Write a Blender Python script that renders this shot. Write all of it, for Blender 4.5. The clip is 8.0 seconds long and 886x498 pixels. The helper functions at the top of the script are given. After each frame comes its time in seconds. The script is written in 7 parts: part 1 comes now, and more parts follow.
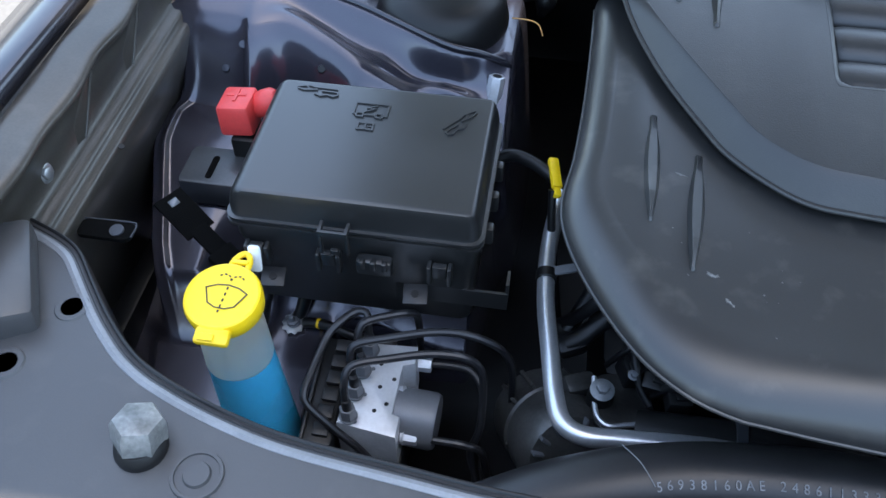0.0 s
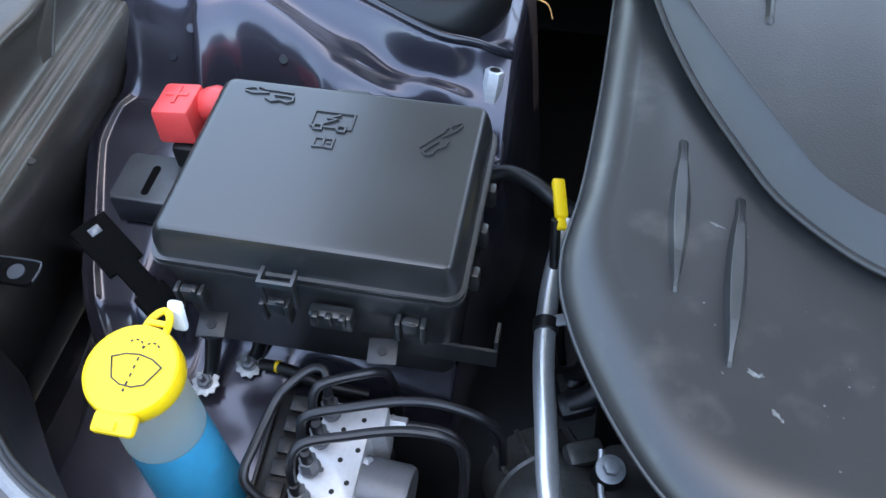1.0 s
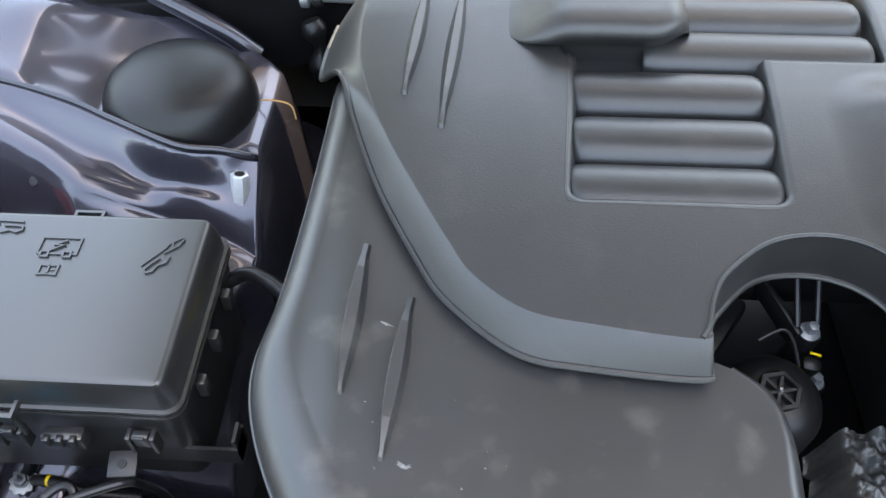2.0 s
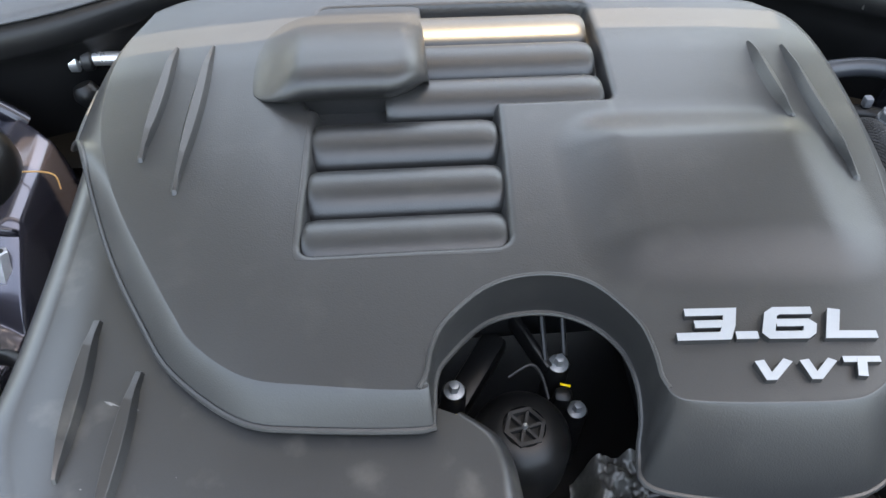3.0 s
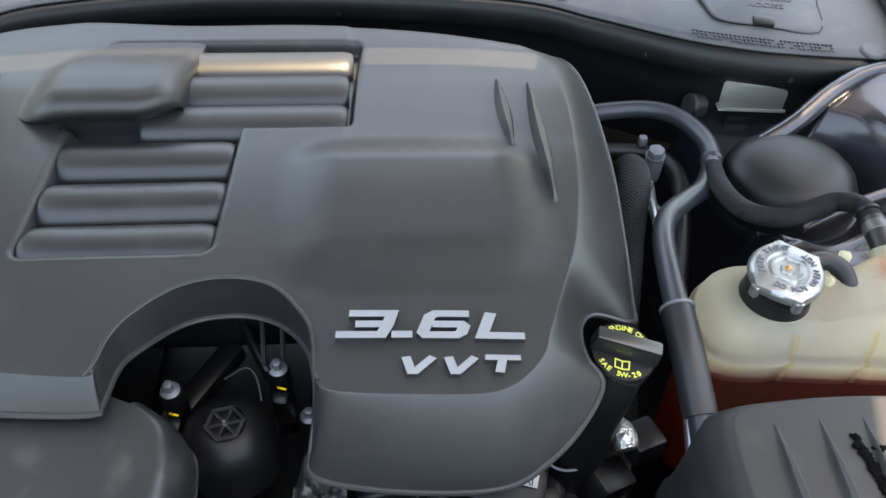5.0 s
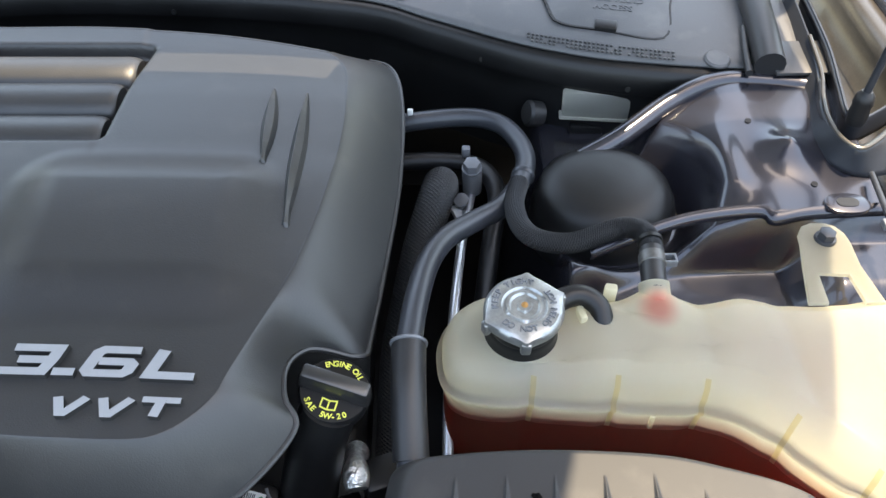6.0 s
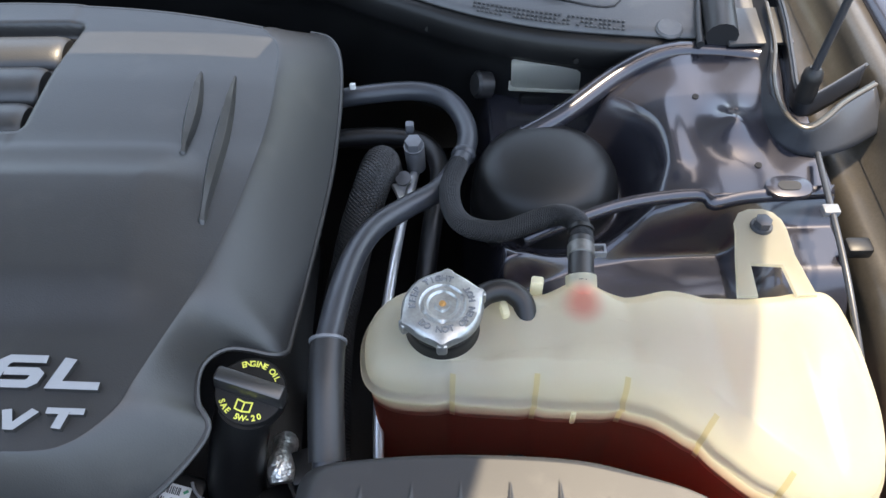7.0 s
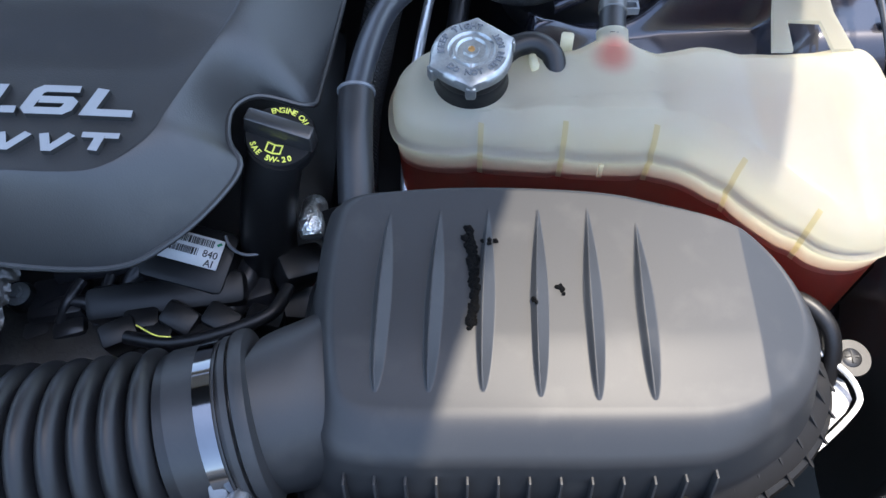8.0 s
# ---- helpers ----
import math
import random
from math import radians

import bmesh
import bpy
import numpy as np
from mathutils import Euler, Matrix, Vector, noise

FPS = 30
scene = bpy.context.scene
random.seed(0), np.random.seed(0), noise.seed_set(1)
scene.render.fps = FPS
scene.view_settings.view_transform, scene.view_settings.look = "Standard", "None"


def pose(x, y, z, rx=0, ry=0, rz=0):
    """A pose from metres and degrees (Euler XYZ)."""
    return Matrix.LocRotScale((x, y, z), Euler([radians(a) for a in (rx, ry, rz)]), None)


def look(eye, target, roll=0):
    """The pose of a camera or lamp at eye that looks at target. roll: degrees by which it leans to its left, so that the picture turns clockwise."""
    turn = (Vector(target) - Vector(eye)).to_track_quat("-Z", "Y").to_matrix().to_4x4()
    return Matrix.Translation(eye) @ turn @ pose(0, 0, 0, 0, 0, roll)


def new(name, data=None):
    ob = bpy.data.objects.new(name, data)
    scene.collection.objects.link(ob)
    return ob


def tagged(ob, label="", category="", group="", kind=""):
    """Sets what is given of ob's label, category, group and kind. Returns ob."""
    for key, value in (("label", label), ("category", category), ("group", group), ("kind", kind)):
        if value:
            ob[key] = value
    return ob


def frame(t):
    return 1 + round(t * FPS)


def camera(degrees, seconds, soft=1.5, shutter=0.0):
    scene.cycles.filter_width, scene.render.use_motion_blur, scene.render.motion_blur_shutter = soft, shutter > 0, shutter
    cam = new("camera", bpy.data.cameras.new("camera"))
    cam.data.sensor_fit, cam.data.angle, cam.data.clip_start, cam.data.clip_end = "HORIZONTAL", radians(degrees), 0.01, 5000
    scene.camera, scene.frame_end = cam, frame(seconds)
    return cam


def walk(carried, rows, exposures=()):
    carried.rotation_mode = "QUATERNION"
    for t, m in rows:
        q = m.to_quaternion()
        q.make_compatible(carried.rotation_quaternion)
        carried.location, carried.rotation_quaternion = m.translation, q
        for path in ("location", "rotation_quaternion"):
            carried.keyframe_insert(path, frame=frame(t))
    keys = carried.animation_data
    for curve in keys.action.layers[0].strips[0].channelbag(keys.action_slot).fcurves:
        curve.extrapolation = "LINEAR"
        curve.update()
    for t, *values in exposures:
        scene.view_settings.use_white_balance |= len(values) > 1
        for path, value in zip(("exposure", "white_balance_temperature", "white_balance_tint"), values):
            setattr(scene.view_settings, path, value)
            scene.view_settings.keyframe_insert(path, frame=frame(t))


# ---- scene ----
cam = camera(56.4, 8.0)
PATH = [
    (0, (-0.459, -0.08, 1.299), (-0.663, 1.21, -0.216), -0.0),
    (0.5, (-0.452, -0.003, 1.275), (-0.705, 1.2, -0.303), -0.7),
    (1, (-0.445, 0.074, 1.239), (-0.698, 1.25, -0.358), -1.7),
    (1.5, (-0.356, 0.099, 1.281), (-0.547, 1.308, -0.301), -1.7),
    (2, (-0.289, 0.104, 1.3), (-0.38, 1.368, -0.247), -1.1),
    (2.2, (-0.265, 0.106, 1.307), (-0.302, 1.39, -0.226), -0.4),
    (3.3, (-0.141, 0.119, 1.314), (0.027, 1.444, -0.175), 1.6),
    (3.5, (-0.13, 0.116, 1.309), (0.057, 1.452, -0.167), 1.8),
    (4, (-0.105, 0.094, 1.303), (0.096, 1.466, -0.139), 2.1),
    (4.2, (-0.083, 0.084, 1.297), (0.113, 1.47, -0.131), 2.3),
    (5.3, (0.116, 0.037, 1.343), (0.226, 1.459, -0.06), 2.1),
    (5.5, (0.173, 0.046, 1.347), (0.25, 1.471, -0.055), 1.5),
    (6, (0.293, 0.086, 1.338), (0.339, 1.464, -0.111), 1.1),
    (6.5, (0.353, 0.115, 1.353), (0.384, 1.434, -0.15), 0.4),
    (7, (0.364, 0.13, 1.363), (0.38, 1.382, -0.197), -0.2),
    (7.5, (0.371, 0.078, 1.336), (0.364, 1.236, -0.294), -1.0),
    (8, (0.358, 0.041, 1.302), (0.319, 1.083, -0.405), -2.2),
]
walk(cam, [(t, look(eye, target, roll)) for t, eye, target, roll in PATH], ((0, 2.68, 7300, 6), (1.0, 3.2, 7700, 7), (1.5, 3.55, 8700, 7), (2.2, 3.6, 9800, 10), (3.5, 3.42, 9900, 10), (5.5, 3.0, 9500, 9), (6.5, 2.98, 8800, 9), (7.0, 2.9, 8600, 10), (8, 2.70, 6900, 10)))

# ---- light ----
world = bpy.data.worlds.new("sky")
scene.world = world
world.use_nodes = True
wn = world.node_tree
sky = wn.nodes.new("ShaderNodeTexSky")
sky.sky_type = "NISHITA"
sky.sun_disc = False
SUN = Vector((0.22, 0.15, 1.0)).normalized()
sky.sun_elevation = math.asin(SUN.z)
sky.sun_rotation = math.atan2(SUN.x, SUN.y)
wn.links.new(sky.outputs[0], wn.nodes["Background"].inputs[0])
wn.nodes["Background"].inputs[1].default_value = 0.15
sun = new("sun", bpy.data.lights.new("sun", "SUN"))
sun.data.energy, sun.data.angle, sun.data.color = 1.5, radians(0.53), (1.0, 0.94, 0.86)
sun.matrix_basis = look((0, 0, 6), Vector((0, 0, 6)) - SUN)


# ---- materials ----
def material(name, colour, rough=0.5, metal=0.0, vary=0.25, scale=6.0, fine=220.0, bump=0.15, depth=0.001, coat=0.0,
             spec=0.5, dust=0.0, transmission=0.0):
    """A procedural surface: colour that varies at two scales, uneven gloss, fine relief and some dust."""
    m = bpy.data.materials.new(name)
    m.use_nodes = True
    nt = m.node_tree
    b = nt.nodes["Principled BSDF"]
    co = nt.nodes.new("ShaderNodeTexCoord")

    def noise_node(s, detail=5.0):
        n = nt.nodes.new("ShaderNodeTexNoise")
        n.inputs["Scale"].default_value, n.inputs["Detail"].default_value = s, detail
        nt.links.new(co.outputs["Object"], n.inputs["Vector"])
        return n

    big, small = noise_node(scale), noise_node(fine, 2.0)
    ramp = nt.nodes.new("ShaderNodeMapRange")
    ramp.inputs["From Min"].default_value, ramp.inputs["From Max"].default_value = 0.3, 0.7
    ramp.inputs["To Min"].default_value, ramp.inputs["To Max"].default_value = 1 - vary, 1 + vary
    nt.links.new(big.outputs["Fac"], ramp.inputs["Value"])
    grain = nt.nodes.new("ShaderNodeMapRange")
    grain.inputs["From Min"].default_value, grain.inputs["From Max"].default_value = 0.3, 0.7
    grain.inputs["To Min"].default_value, grain.inputs["To Max"].default_value = 1 - vary * 0.4, 1 + vary * 0.4
    nt.links.new(small.outputs["Fac"], grain.inputs["Value"])
    mul = nt.nodes.new("ShaderNodeMath")
    mul.operation = "MULTIPLY"
    nt.links.new(ramp.outputs[0], mul.inputs[0])
    nt.links.new(grain.outputs[0], mul.inputs[1])
    tint = nt.nodes.new("ShaderNodeVectorMath")
    tint.operation = "SCALE"
    tint.inputs[0].default_value = colour
    nt.links.new(mul.outputs[0], tint.inputs["Scale"])
    last = tint.outputs[0]
    if dust:
        speck = noise_node(34.0, 8.0)
        cut = nt.nodes.new("ShaderNodeMapRange")
        cut.inputs["From Min"].default_value, cut.inputs["From Max"].default_value = 0.56, 0.78
        cut.inputs["To Max"].default_value = dust
        nt.links.new(speck.outputs["Fac"], cut.inputs["Value"])
        mix = nt.nodes.new("ShaderNodeMix")
        mix.data_type = "RGBA"
        nt.links.new(cut.outputs[0], mix.inputs["Factor"])
        nt.links.new(last, mix.inputs["A"])
        mix.inputs["B"].default_value = (0.32, 0.29, 0.25, 1)
        last = mix.outputs["Result"]
    nt.links.new(last, b.inputs["Base Color"])
    rr = nt.nodes.new("ShaderNodeMapRange")
    rr.inputs["To Min"].default_value, rr.inputs["To Max"].default_value = max(0.02, rough - 0.09), min(1, rough + 0.09)
    nt.links.new(big.outputs["Fac"], rr.inputs["Value"])
    nt.links.new(rr.outputs[0], b.inputs["Roughness"])
    b.inputs["Metallic"].default_value = metal
    b.inputs["Coat Weight"].default_value = coat
    b.inputs["Coat Roughness"].default_value = 0.12
    b.inputs["Specular IOR Level"].default_value = spec
    b.inputs["Transmission Weight"].default_value = transmission
    if bump:
        bp = nt.nodes.new("ShaderNodeBump")
        bp.inputs["Strength"].default_value, bp.inputs["Distance"].default_value = bump, depth
        nt.links.new(small.outputs["Fac"], bp.inputs["Height"])
        nt.links.new(bp.outputs[0], b.inputs["Normal"])
    return m


def milky(name, colour, clear, stain=None, low_tint=None):
    """Translucent moulded plastic: scatters light through, shows what lies behind it dimly."""
    m = bpy.data.materials.new(name)
    m.use_nodes = True
    nt = m.node_tree
    out = nt.nodes["Material Output"]
    b = nt.nodes["Principled BSDF"]
    co = nt.nodes.new("ShaderNodeTexCoord")
    n = nt.nodes.new("ShaderNodeTexNoise")
    n.inputs["Scale"].default_value, n.inputs["Detail"].default_value = 9.0, 6.0
    nt.links.new(co.outputs["Object"], n.inputs["Vector"])
    mix = nt.nodes.new("ShaderNodeMix")
    mix.data_type = "RGBA"
    mix.inputs["A"].default_value = (*colour, 1)
    mix.inputs["B"].default_value = (colour[0] * 0.9, colour[1] * 0.84, colour[2] * 0.68, 1)
    nt.links.new(n.outputs["Fac"], mix.inputs["Factor"])
    tone = mix.outputs["Result"]
    if stain:
        far = nt.nodes.new("ShaderNodeVectorMath")
        far.operation = "DISTANCE"
        far.inputs[1].default_value = stain[0]
        nt.links.new(co.outputs["Object"], far.inputs[0])
        fade = nt.nodes.new("ShaderNodeMapRange")
        fade.interpolation_type = "SMOOTHSTEP"
        fade.inputs["From Min"].default_value, fade.inputs["From Max"].default_value = stain[2], 0.004
        fade.inputs["To Max"].default_value = 0.75
        nt.links.new(far.outputs["Value"], fade.inputs["Value"])
        dye = nt.nodes.new("ShaderNodeMix")
        dye.data_type = "RGBA"
        dye.inputs["B"].default_value = (*stain[1], 1)
        nt.links.new(fade.outputs[0], dye.inputs["Factor"])
        nt.links.new(tone, dye.inputs["A"])
        tone = dye.outputs["Result"]
    # Coolant's red glow through the wall is painted in, fading with height.
    if low_tint:
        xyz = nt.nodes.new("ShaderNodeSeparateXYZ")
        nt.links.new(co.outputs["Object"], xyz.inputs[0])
        low_fade = nt.nodes.new("ShaderNodeMapRange")
        low_fade.interpolation_type = "SMOOTHSTEP"
        low_fade.inputs["From Min"].default_value, low_fade.inputs["From Max"].default_value = low_tint[0], low_tint[1]
        low_fade.inputs["To Max"].default_value = low_tint[3]
        nt.links.new(xyz.outputs["Z"], low_fade.inputs["Value"])
        low_mix = nt.nodes.new("ShaderNodeMix")
        low_mix.data_type = "RGBA"
        low_mix.inputs["B"].default_value = (*low_tint[2], 1)
        nt.links.new(low_fade.outputs[0], low_mix.inputs["Factor"])
        nt.links.new(tone, low_mix.inputs["A"])
        tone = low_mix.outputs["Result"]
    nt.links.new(tone, b.inputs["Base Color"])
    b.inputs["Roughness"].default_value = 0.32
    tl = nt.nodes.new("ShaderNodeBsdfTranslucent")
    nt.links.new(tone, tl.inputs["Color"])
    tr = nt.nodes.new("ShaderNodeBsdfTransparent")
    tr.inputs["Color"].default_value = (*colour, 1)
    m1, m2 = nt.nodes.new("ShaderNodeMixShader"), nt.nodes.new("ShaderNodeMixShader")
    m1.inputs[0].default_value = 0.78
    m2.inputs[0].default_value = clear
    nt.links.new(b.outputs[0], m1.inputs[1])
    nt.links.new(tl.outputs[0], m1.inputs[2])
    nt.links.new(m1.outputs[0], m2.inputs[1])
    nt.links.new(tr.outputs[0], m2.inputs[2])
    nt.links.new(m2.outputs[0], out.inputs["Surface"])
    return m


def braided(name, colour):
    """A woven black sleeve: crossing bands in relief."""
    m = material(name, colour, 0.55, 0.0, 0.3, 30, 900, 0.0)
    nt = m.node_tree
    b = nt.nodes["Principled BSDF"]
    co = nt.nodes.new("ShaderNodeTexCoord")
    ck = nt.nodes.new("ShaderNodeTexVoronoi")
    ck.inputs["Scale"].default_value = 420.0
    nt.links.new(co.outputs["Object"], ck.inputs["Vector"])
    bp = nt.nodes.new("ShaderNodeBump")
    bp.inputs["Strength"].default_value, bp.inputs["Distance"].default_value = 0.4, 0.0008
    nt.links.new(ck.outputs["Distance"], bp.inputs["Height"])
    nt.links.new(bp.outputs[0], b.inputs["Normal"])
    return m


PLASTIC = material("grained_grey_black_plastic", (0.0150, 0.0151, 0.0156), 0.42, vary=0.16, scale=5, fine=850, bump=0.36, depth=0.0004, dust=0.03, spec=0.7)
PLASTIC_DUSTY = material("dusty_black_plastic", (0.019, 0.019, 0.0195), 0.37, vary=0.15, scale=7, fine=850, bump=0.08, depth=0.0004, dust=0.14, spec=0.75)
FUSE = material("satin_black_plastic", (0.016, 0.016, 0.016), 0.33, vary=0.1, scale=12, fine=900, bump=0.06, depth=0.0003, spec=0.9)
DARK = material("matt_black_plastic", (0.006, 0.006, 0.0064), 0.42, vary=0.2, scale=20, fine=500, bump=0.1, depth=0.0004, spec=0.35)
PANEL = material("grey_black_front_panel", (0.052, 0.052, 0.054), 0.38, vary=0.08, scale=6, fine=800, bump=0.15, depth=0.0003, dust=0.05)
AIRBOX = material("charcoal_airbox_plastic", (0.022, 0.022, 0.023), 0.50, vary=0.12, scale=6, fine=900, bump=0.06, depth=0.0003, dust=0.05, spec=0.4)
PAINT = material("gloss_black_body_paint", (0.030, 0.030, 0.040), 0.24, 0.5, vary=0.15, scale=6, fine=600, bump=0.03, depth=0.0003, coat=0.6)
# Lighter violet copy of PAINT; the sky's sheen is put into its colour.
PAINT_SKYLIT = material("skylit_black_body_paint", (0.058, 0.055, 0.072), 0.23, 0.6, vary=0.15, scale=6, fine=600, bump=0.03, depth=0.0003, coat=0.7)
PAINT_THIN = material("thin_overspray_paint", (0.060, 0.053, 0.045), 0.36, 0.35, vary=0.25, scale=9, fine=400, bump=0.06, depth=0.0004, coat=0.2, dust=0.08)
RUBBER = material("black_rubber", (0.007, 0.007, 0.008), 0.42, vary=0.2, scale=25, fine=400, bump=0.10, depth=0.0004, spec=0.4)
RUBBER_GREY = material("weathered_rubber", (0.015, 0.015, 0.016), 0.42, vary=0.15, scale=15, fine=300, bump=0.15, depth=0.0004)
ALU_WORN = material("worn_grey_alloy", (0.20, 0.205, 0.20), 0.5, 0.4, vary=0.4, scale=60, fine=300, bump=0.4, depth=0.001)
ALU = material("cast_aluminium", (0.62, 0.63, 0.65), 0.42, 0.45, vary=0.12, scale=30, fine=300, bump=0.2, depth=0.0005)
ALU_DARK = material("dull_motor_casing", (0.15, 0.157, 0.17), 0.45, 0.3, vary=0.1, scale=20, fine=300, bump=0.1, depth=0.0004)
STEEL = material("bright_zinc_steel", (0.52, 0.53, 0.54), 0.36, 0.9, vary=0.12, scale=60, fine=500, bump=0.08, depth=0.0003)
BOLT = material("dull_zinc_bolt", (0.26, 0.275, 0.29), 0.42, 0.6, vary=0.15, scale=80, fine=500, bump=0.08, depth=0.0003)
CAP_STEEL = material("pressed_zinc_steel", (0.36, 0.37, 0.37), 0.40, 0.88, vary=0.2, scale=90, fine=500, bump=0.08, depth=0.0003)
CLAMP = material("polished_steel_band", (0.17, 0.17, 0.18), 0.07, 1.0, vary=0.05, scale=60, bump=0.0)
PIPE = material("grey_coated_steel_pipe", (0.60, 0.61, 0.63), 0.30, 0.8, vary=0.1, scale=20, fine=300, bump=0.04, depth=0.0003)
LINE = material("black_coated_line", (0.018, 0.018, 0.02), 0.33, 0.1, vary=0.1, scale=20, fine=300, bump=0.03, depth=0.0003)
PIPE_BLACK = material("satin_black_pipe", (0.035, 0.038, 0.045), 0.33, 0.2, vary=0.1, scale=20, fine=300, bump=0.04, depth=0.0003)
CAST = material("dirty_cast_engine_metal", (0.026, 0.025, 0.024), 0.42, 0.3, vary=0.4, scale=30, fine=250, bump=0.4, depth=0.001, dust=0.14)
CAST_GREY = material("grey_cast_housing", (0.10, 0.098, 0.094), 0.38, 0.5, vary=0.3, scale=30, fine=250, bump=0.3, depth=0.0008, dust=0.15)
YELLOW = material("yellow_plastic", (0.90, 0.58, 0.015), 0.38, vary=0.06, scale=20, fine=300, bump=0.03, depth=0.0003)
RED = material("faded_red_plastic", (0.72, 0.06, 0.055), 0.42, vary=0.1, scale=25, fine=300, bump=0.05, depth=0.0003)
SILVER = material("silver_badge", (0.31, 0.32, 0.335), 0.35, 0.3, vary=0.04, scale=20, fine=300, bump=0.02, depth=0.0002)
SILVER_DULL = material("pale_grey_trim", (0.19, 0.195, 0.205), 0.33, 0.1, vary=0.15, scale=25, fine=400, bump=0.05, depth=0.0003)
SCUFF = material("dried_grey_dirt", (0.15, 0.147, 0.14), 0.8, vary=0.3, scale=300, fine=900, bump=0.2, depth=0.0003)
WHITE = material("white_plastic", (0.72, 0.73, 0.72), 0.4, vary=0.06, scale=20, fine=300, bump=0.03, depth=0.0003)
INK = material("black_ink", (0.02, 0.02, 0.02), 0.5, vary=0.1, bump=0.0)
YPRINT = material("yellow_print", (0.75, 0.72, 0.12), 0.5, vary=0.1, bump=0.0)
GREEN = material("green_mark", (0.03, 0.28, 0.14), 0.5, vary=0.1, bump=0.0)
FOIL = material("crinkled_foil_wrap", (0.62, 0.62, 0.60), 0.35, 0.9, vary=0.3, scale=160, fine=240, bump=0.9, depth=0.003)
COPPER = material("brass_rivet", (0.55, 0.30, 0.12), 0.35, 0.9, vary=0.1, bump=0.02)
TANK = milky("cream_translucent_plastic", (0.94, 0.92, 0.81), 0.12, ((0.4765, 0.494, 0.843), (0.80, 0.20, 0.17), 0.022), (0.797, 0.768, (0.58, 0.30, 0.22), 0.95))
# Redder, clearer copy of TANK; the coolant's glow is painted into its colour.
TANK_TINTED = milky("coolant_tinted_plastic", (0.66, 0.36, 0.27), 0.60)
BOTTLE = milky("white_translucent_plastic", (0.86, 0.88, 0.88), 0.25)
FLUTE_AMBER = milky("amber_tinted_plastic", (0.87, 0.79, 0.56), 0.14)
EAR = milky("pale_translucent_plastic", (0.74, 0.73, 0.68), 0.30)
BOTTLE_WET = milky("fluid_wetted_plastic", (0.80, 0.90, 0.95), 0.85)
COOLANT = milky("orange_red_coolant", (0.42, 0.065, 0.045), 0.34)
WASHER = material("blue_washer_fluid", (0.012, 0.54, 0.86), 0.25, vary=0.05, bump=0.0)
BRAID = braided("black_braided_sleeve", (0.014, 0.014, 0.015))
ASPHALT = material("worn_asphalt", (0.15, 0.145, 0.14), 0.85, vary=0.2, scale=1.5, fine=60, bump=0.3, depth=0.004, dust=0.2)
BRACKET = material("dark_phosphated_steel", (0.085, 0.09, 0.095), 0.38, 0.5, vary=0.12, scale=25, fine=400, bump=0.06, depth=0.0003)
HORIZON_WALL = material("grey_horizon_wall", (0.17, 0.175, 0.18), 0.85, vary=0.2, scale=1.2, fine=60, bump=0.2, depth=0.003)
CRUMB = material("black_tar_residue", (0.002, 0.002, 0.002), 0.9, vary=0.3, scale=200, fine=900, bump=0.5, depth=0.002, spec=0.08)
GLASS = material("windshield_glass", (0.02, 0.022, 0.025), 0.05, vary=0.02, bump=0.0, coat=1.0)
COWL = material("grey_cowl_plastic", (0.075, 0.076, 0.080), 0.5, vary=0.12, scale=8, fine=700, bump=0.25, depth=0.0004, dust=0.12)
FADED = material("faded_grey_print", (0.16, 0.17, 0.18), 0.6, vary=0.35, scale=180, fine=600, bump=0.0)
# Beige picked so the unseen hood brightens reflections in the engine cover.
HOOD_BOUNCE = material("beige_hood_bounce", (0.46, 0.42, 0.35), 0.40, 0.0, vary=0.1, scale=5, fine=300, bump=0.05, depth=0.0004, coat=0.3)

HOODLINER = material("black_hood_liner", (0.012, 0.012, 0.013), 0.9, vary=0.2, scale=10, fine=300, bump=0.3, depth=0.001)


# ---- mesh helpers ----
def thing(name, at, label, category, kind="", group=""):
    e = new(name)
    e.empty_display_size = 0.03
    e.location = at
    return tagged(e, label, category, group, kind)


def link_mesh(name, me, mat, parent, label, smooth):
    if mat:
        me.materials.append(mat)
    for p in me.polygons:
        p.use_smooth = smooth
    ob = new(name, me)
    if parent is not None:
        ob.parent = parent
        if parent.type == "EMPTY":
            ob.matrix_parent_inverse = Matrix.Translation(-Vector(parent.location))
    return tagged(ob, label) if label else ob


def part(name, bm, mat, parent=None, label="", smooth=True, sharp=35):
    """One bmesh as one mesh object under a thing or a part; edges sharper than the angle stay crisp."""
    bmesh.ops.recalc_face_normals(bm, faces=bm.faces)
    if smooth:
        lim = radians(sharp)
        for e in bm.edges:
            if len(e.link_faces) == 2 and e.calc_face_angle(0) > lim:
                e.smooth = False
    me = bpy.data.meshes.new(name)
    bm.to_mesh(me)
    bm.free()
    return link_mesh(name, me, mat, parent, label, smooth)


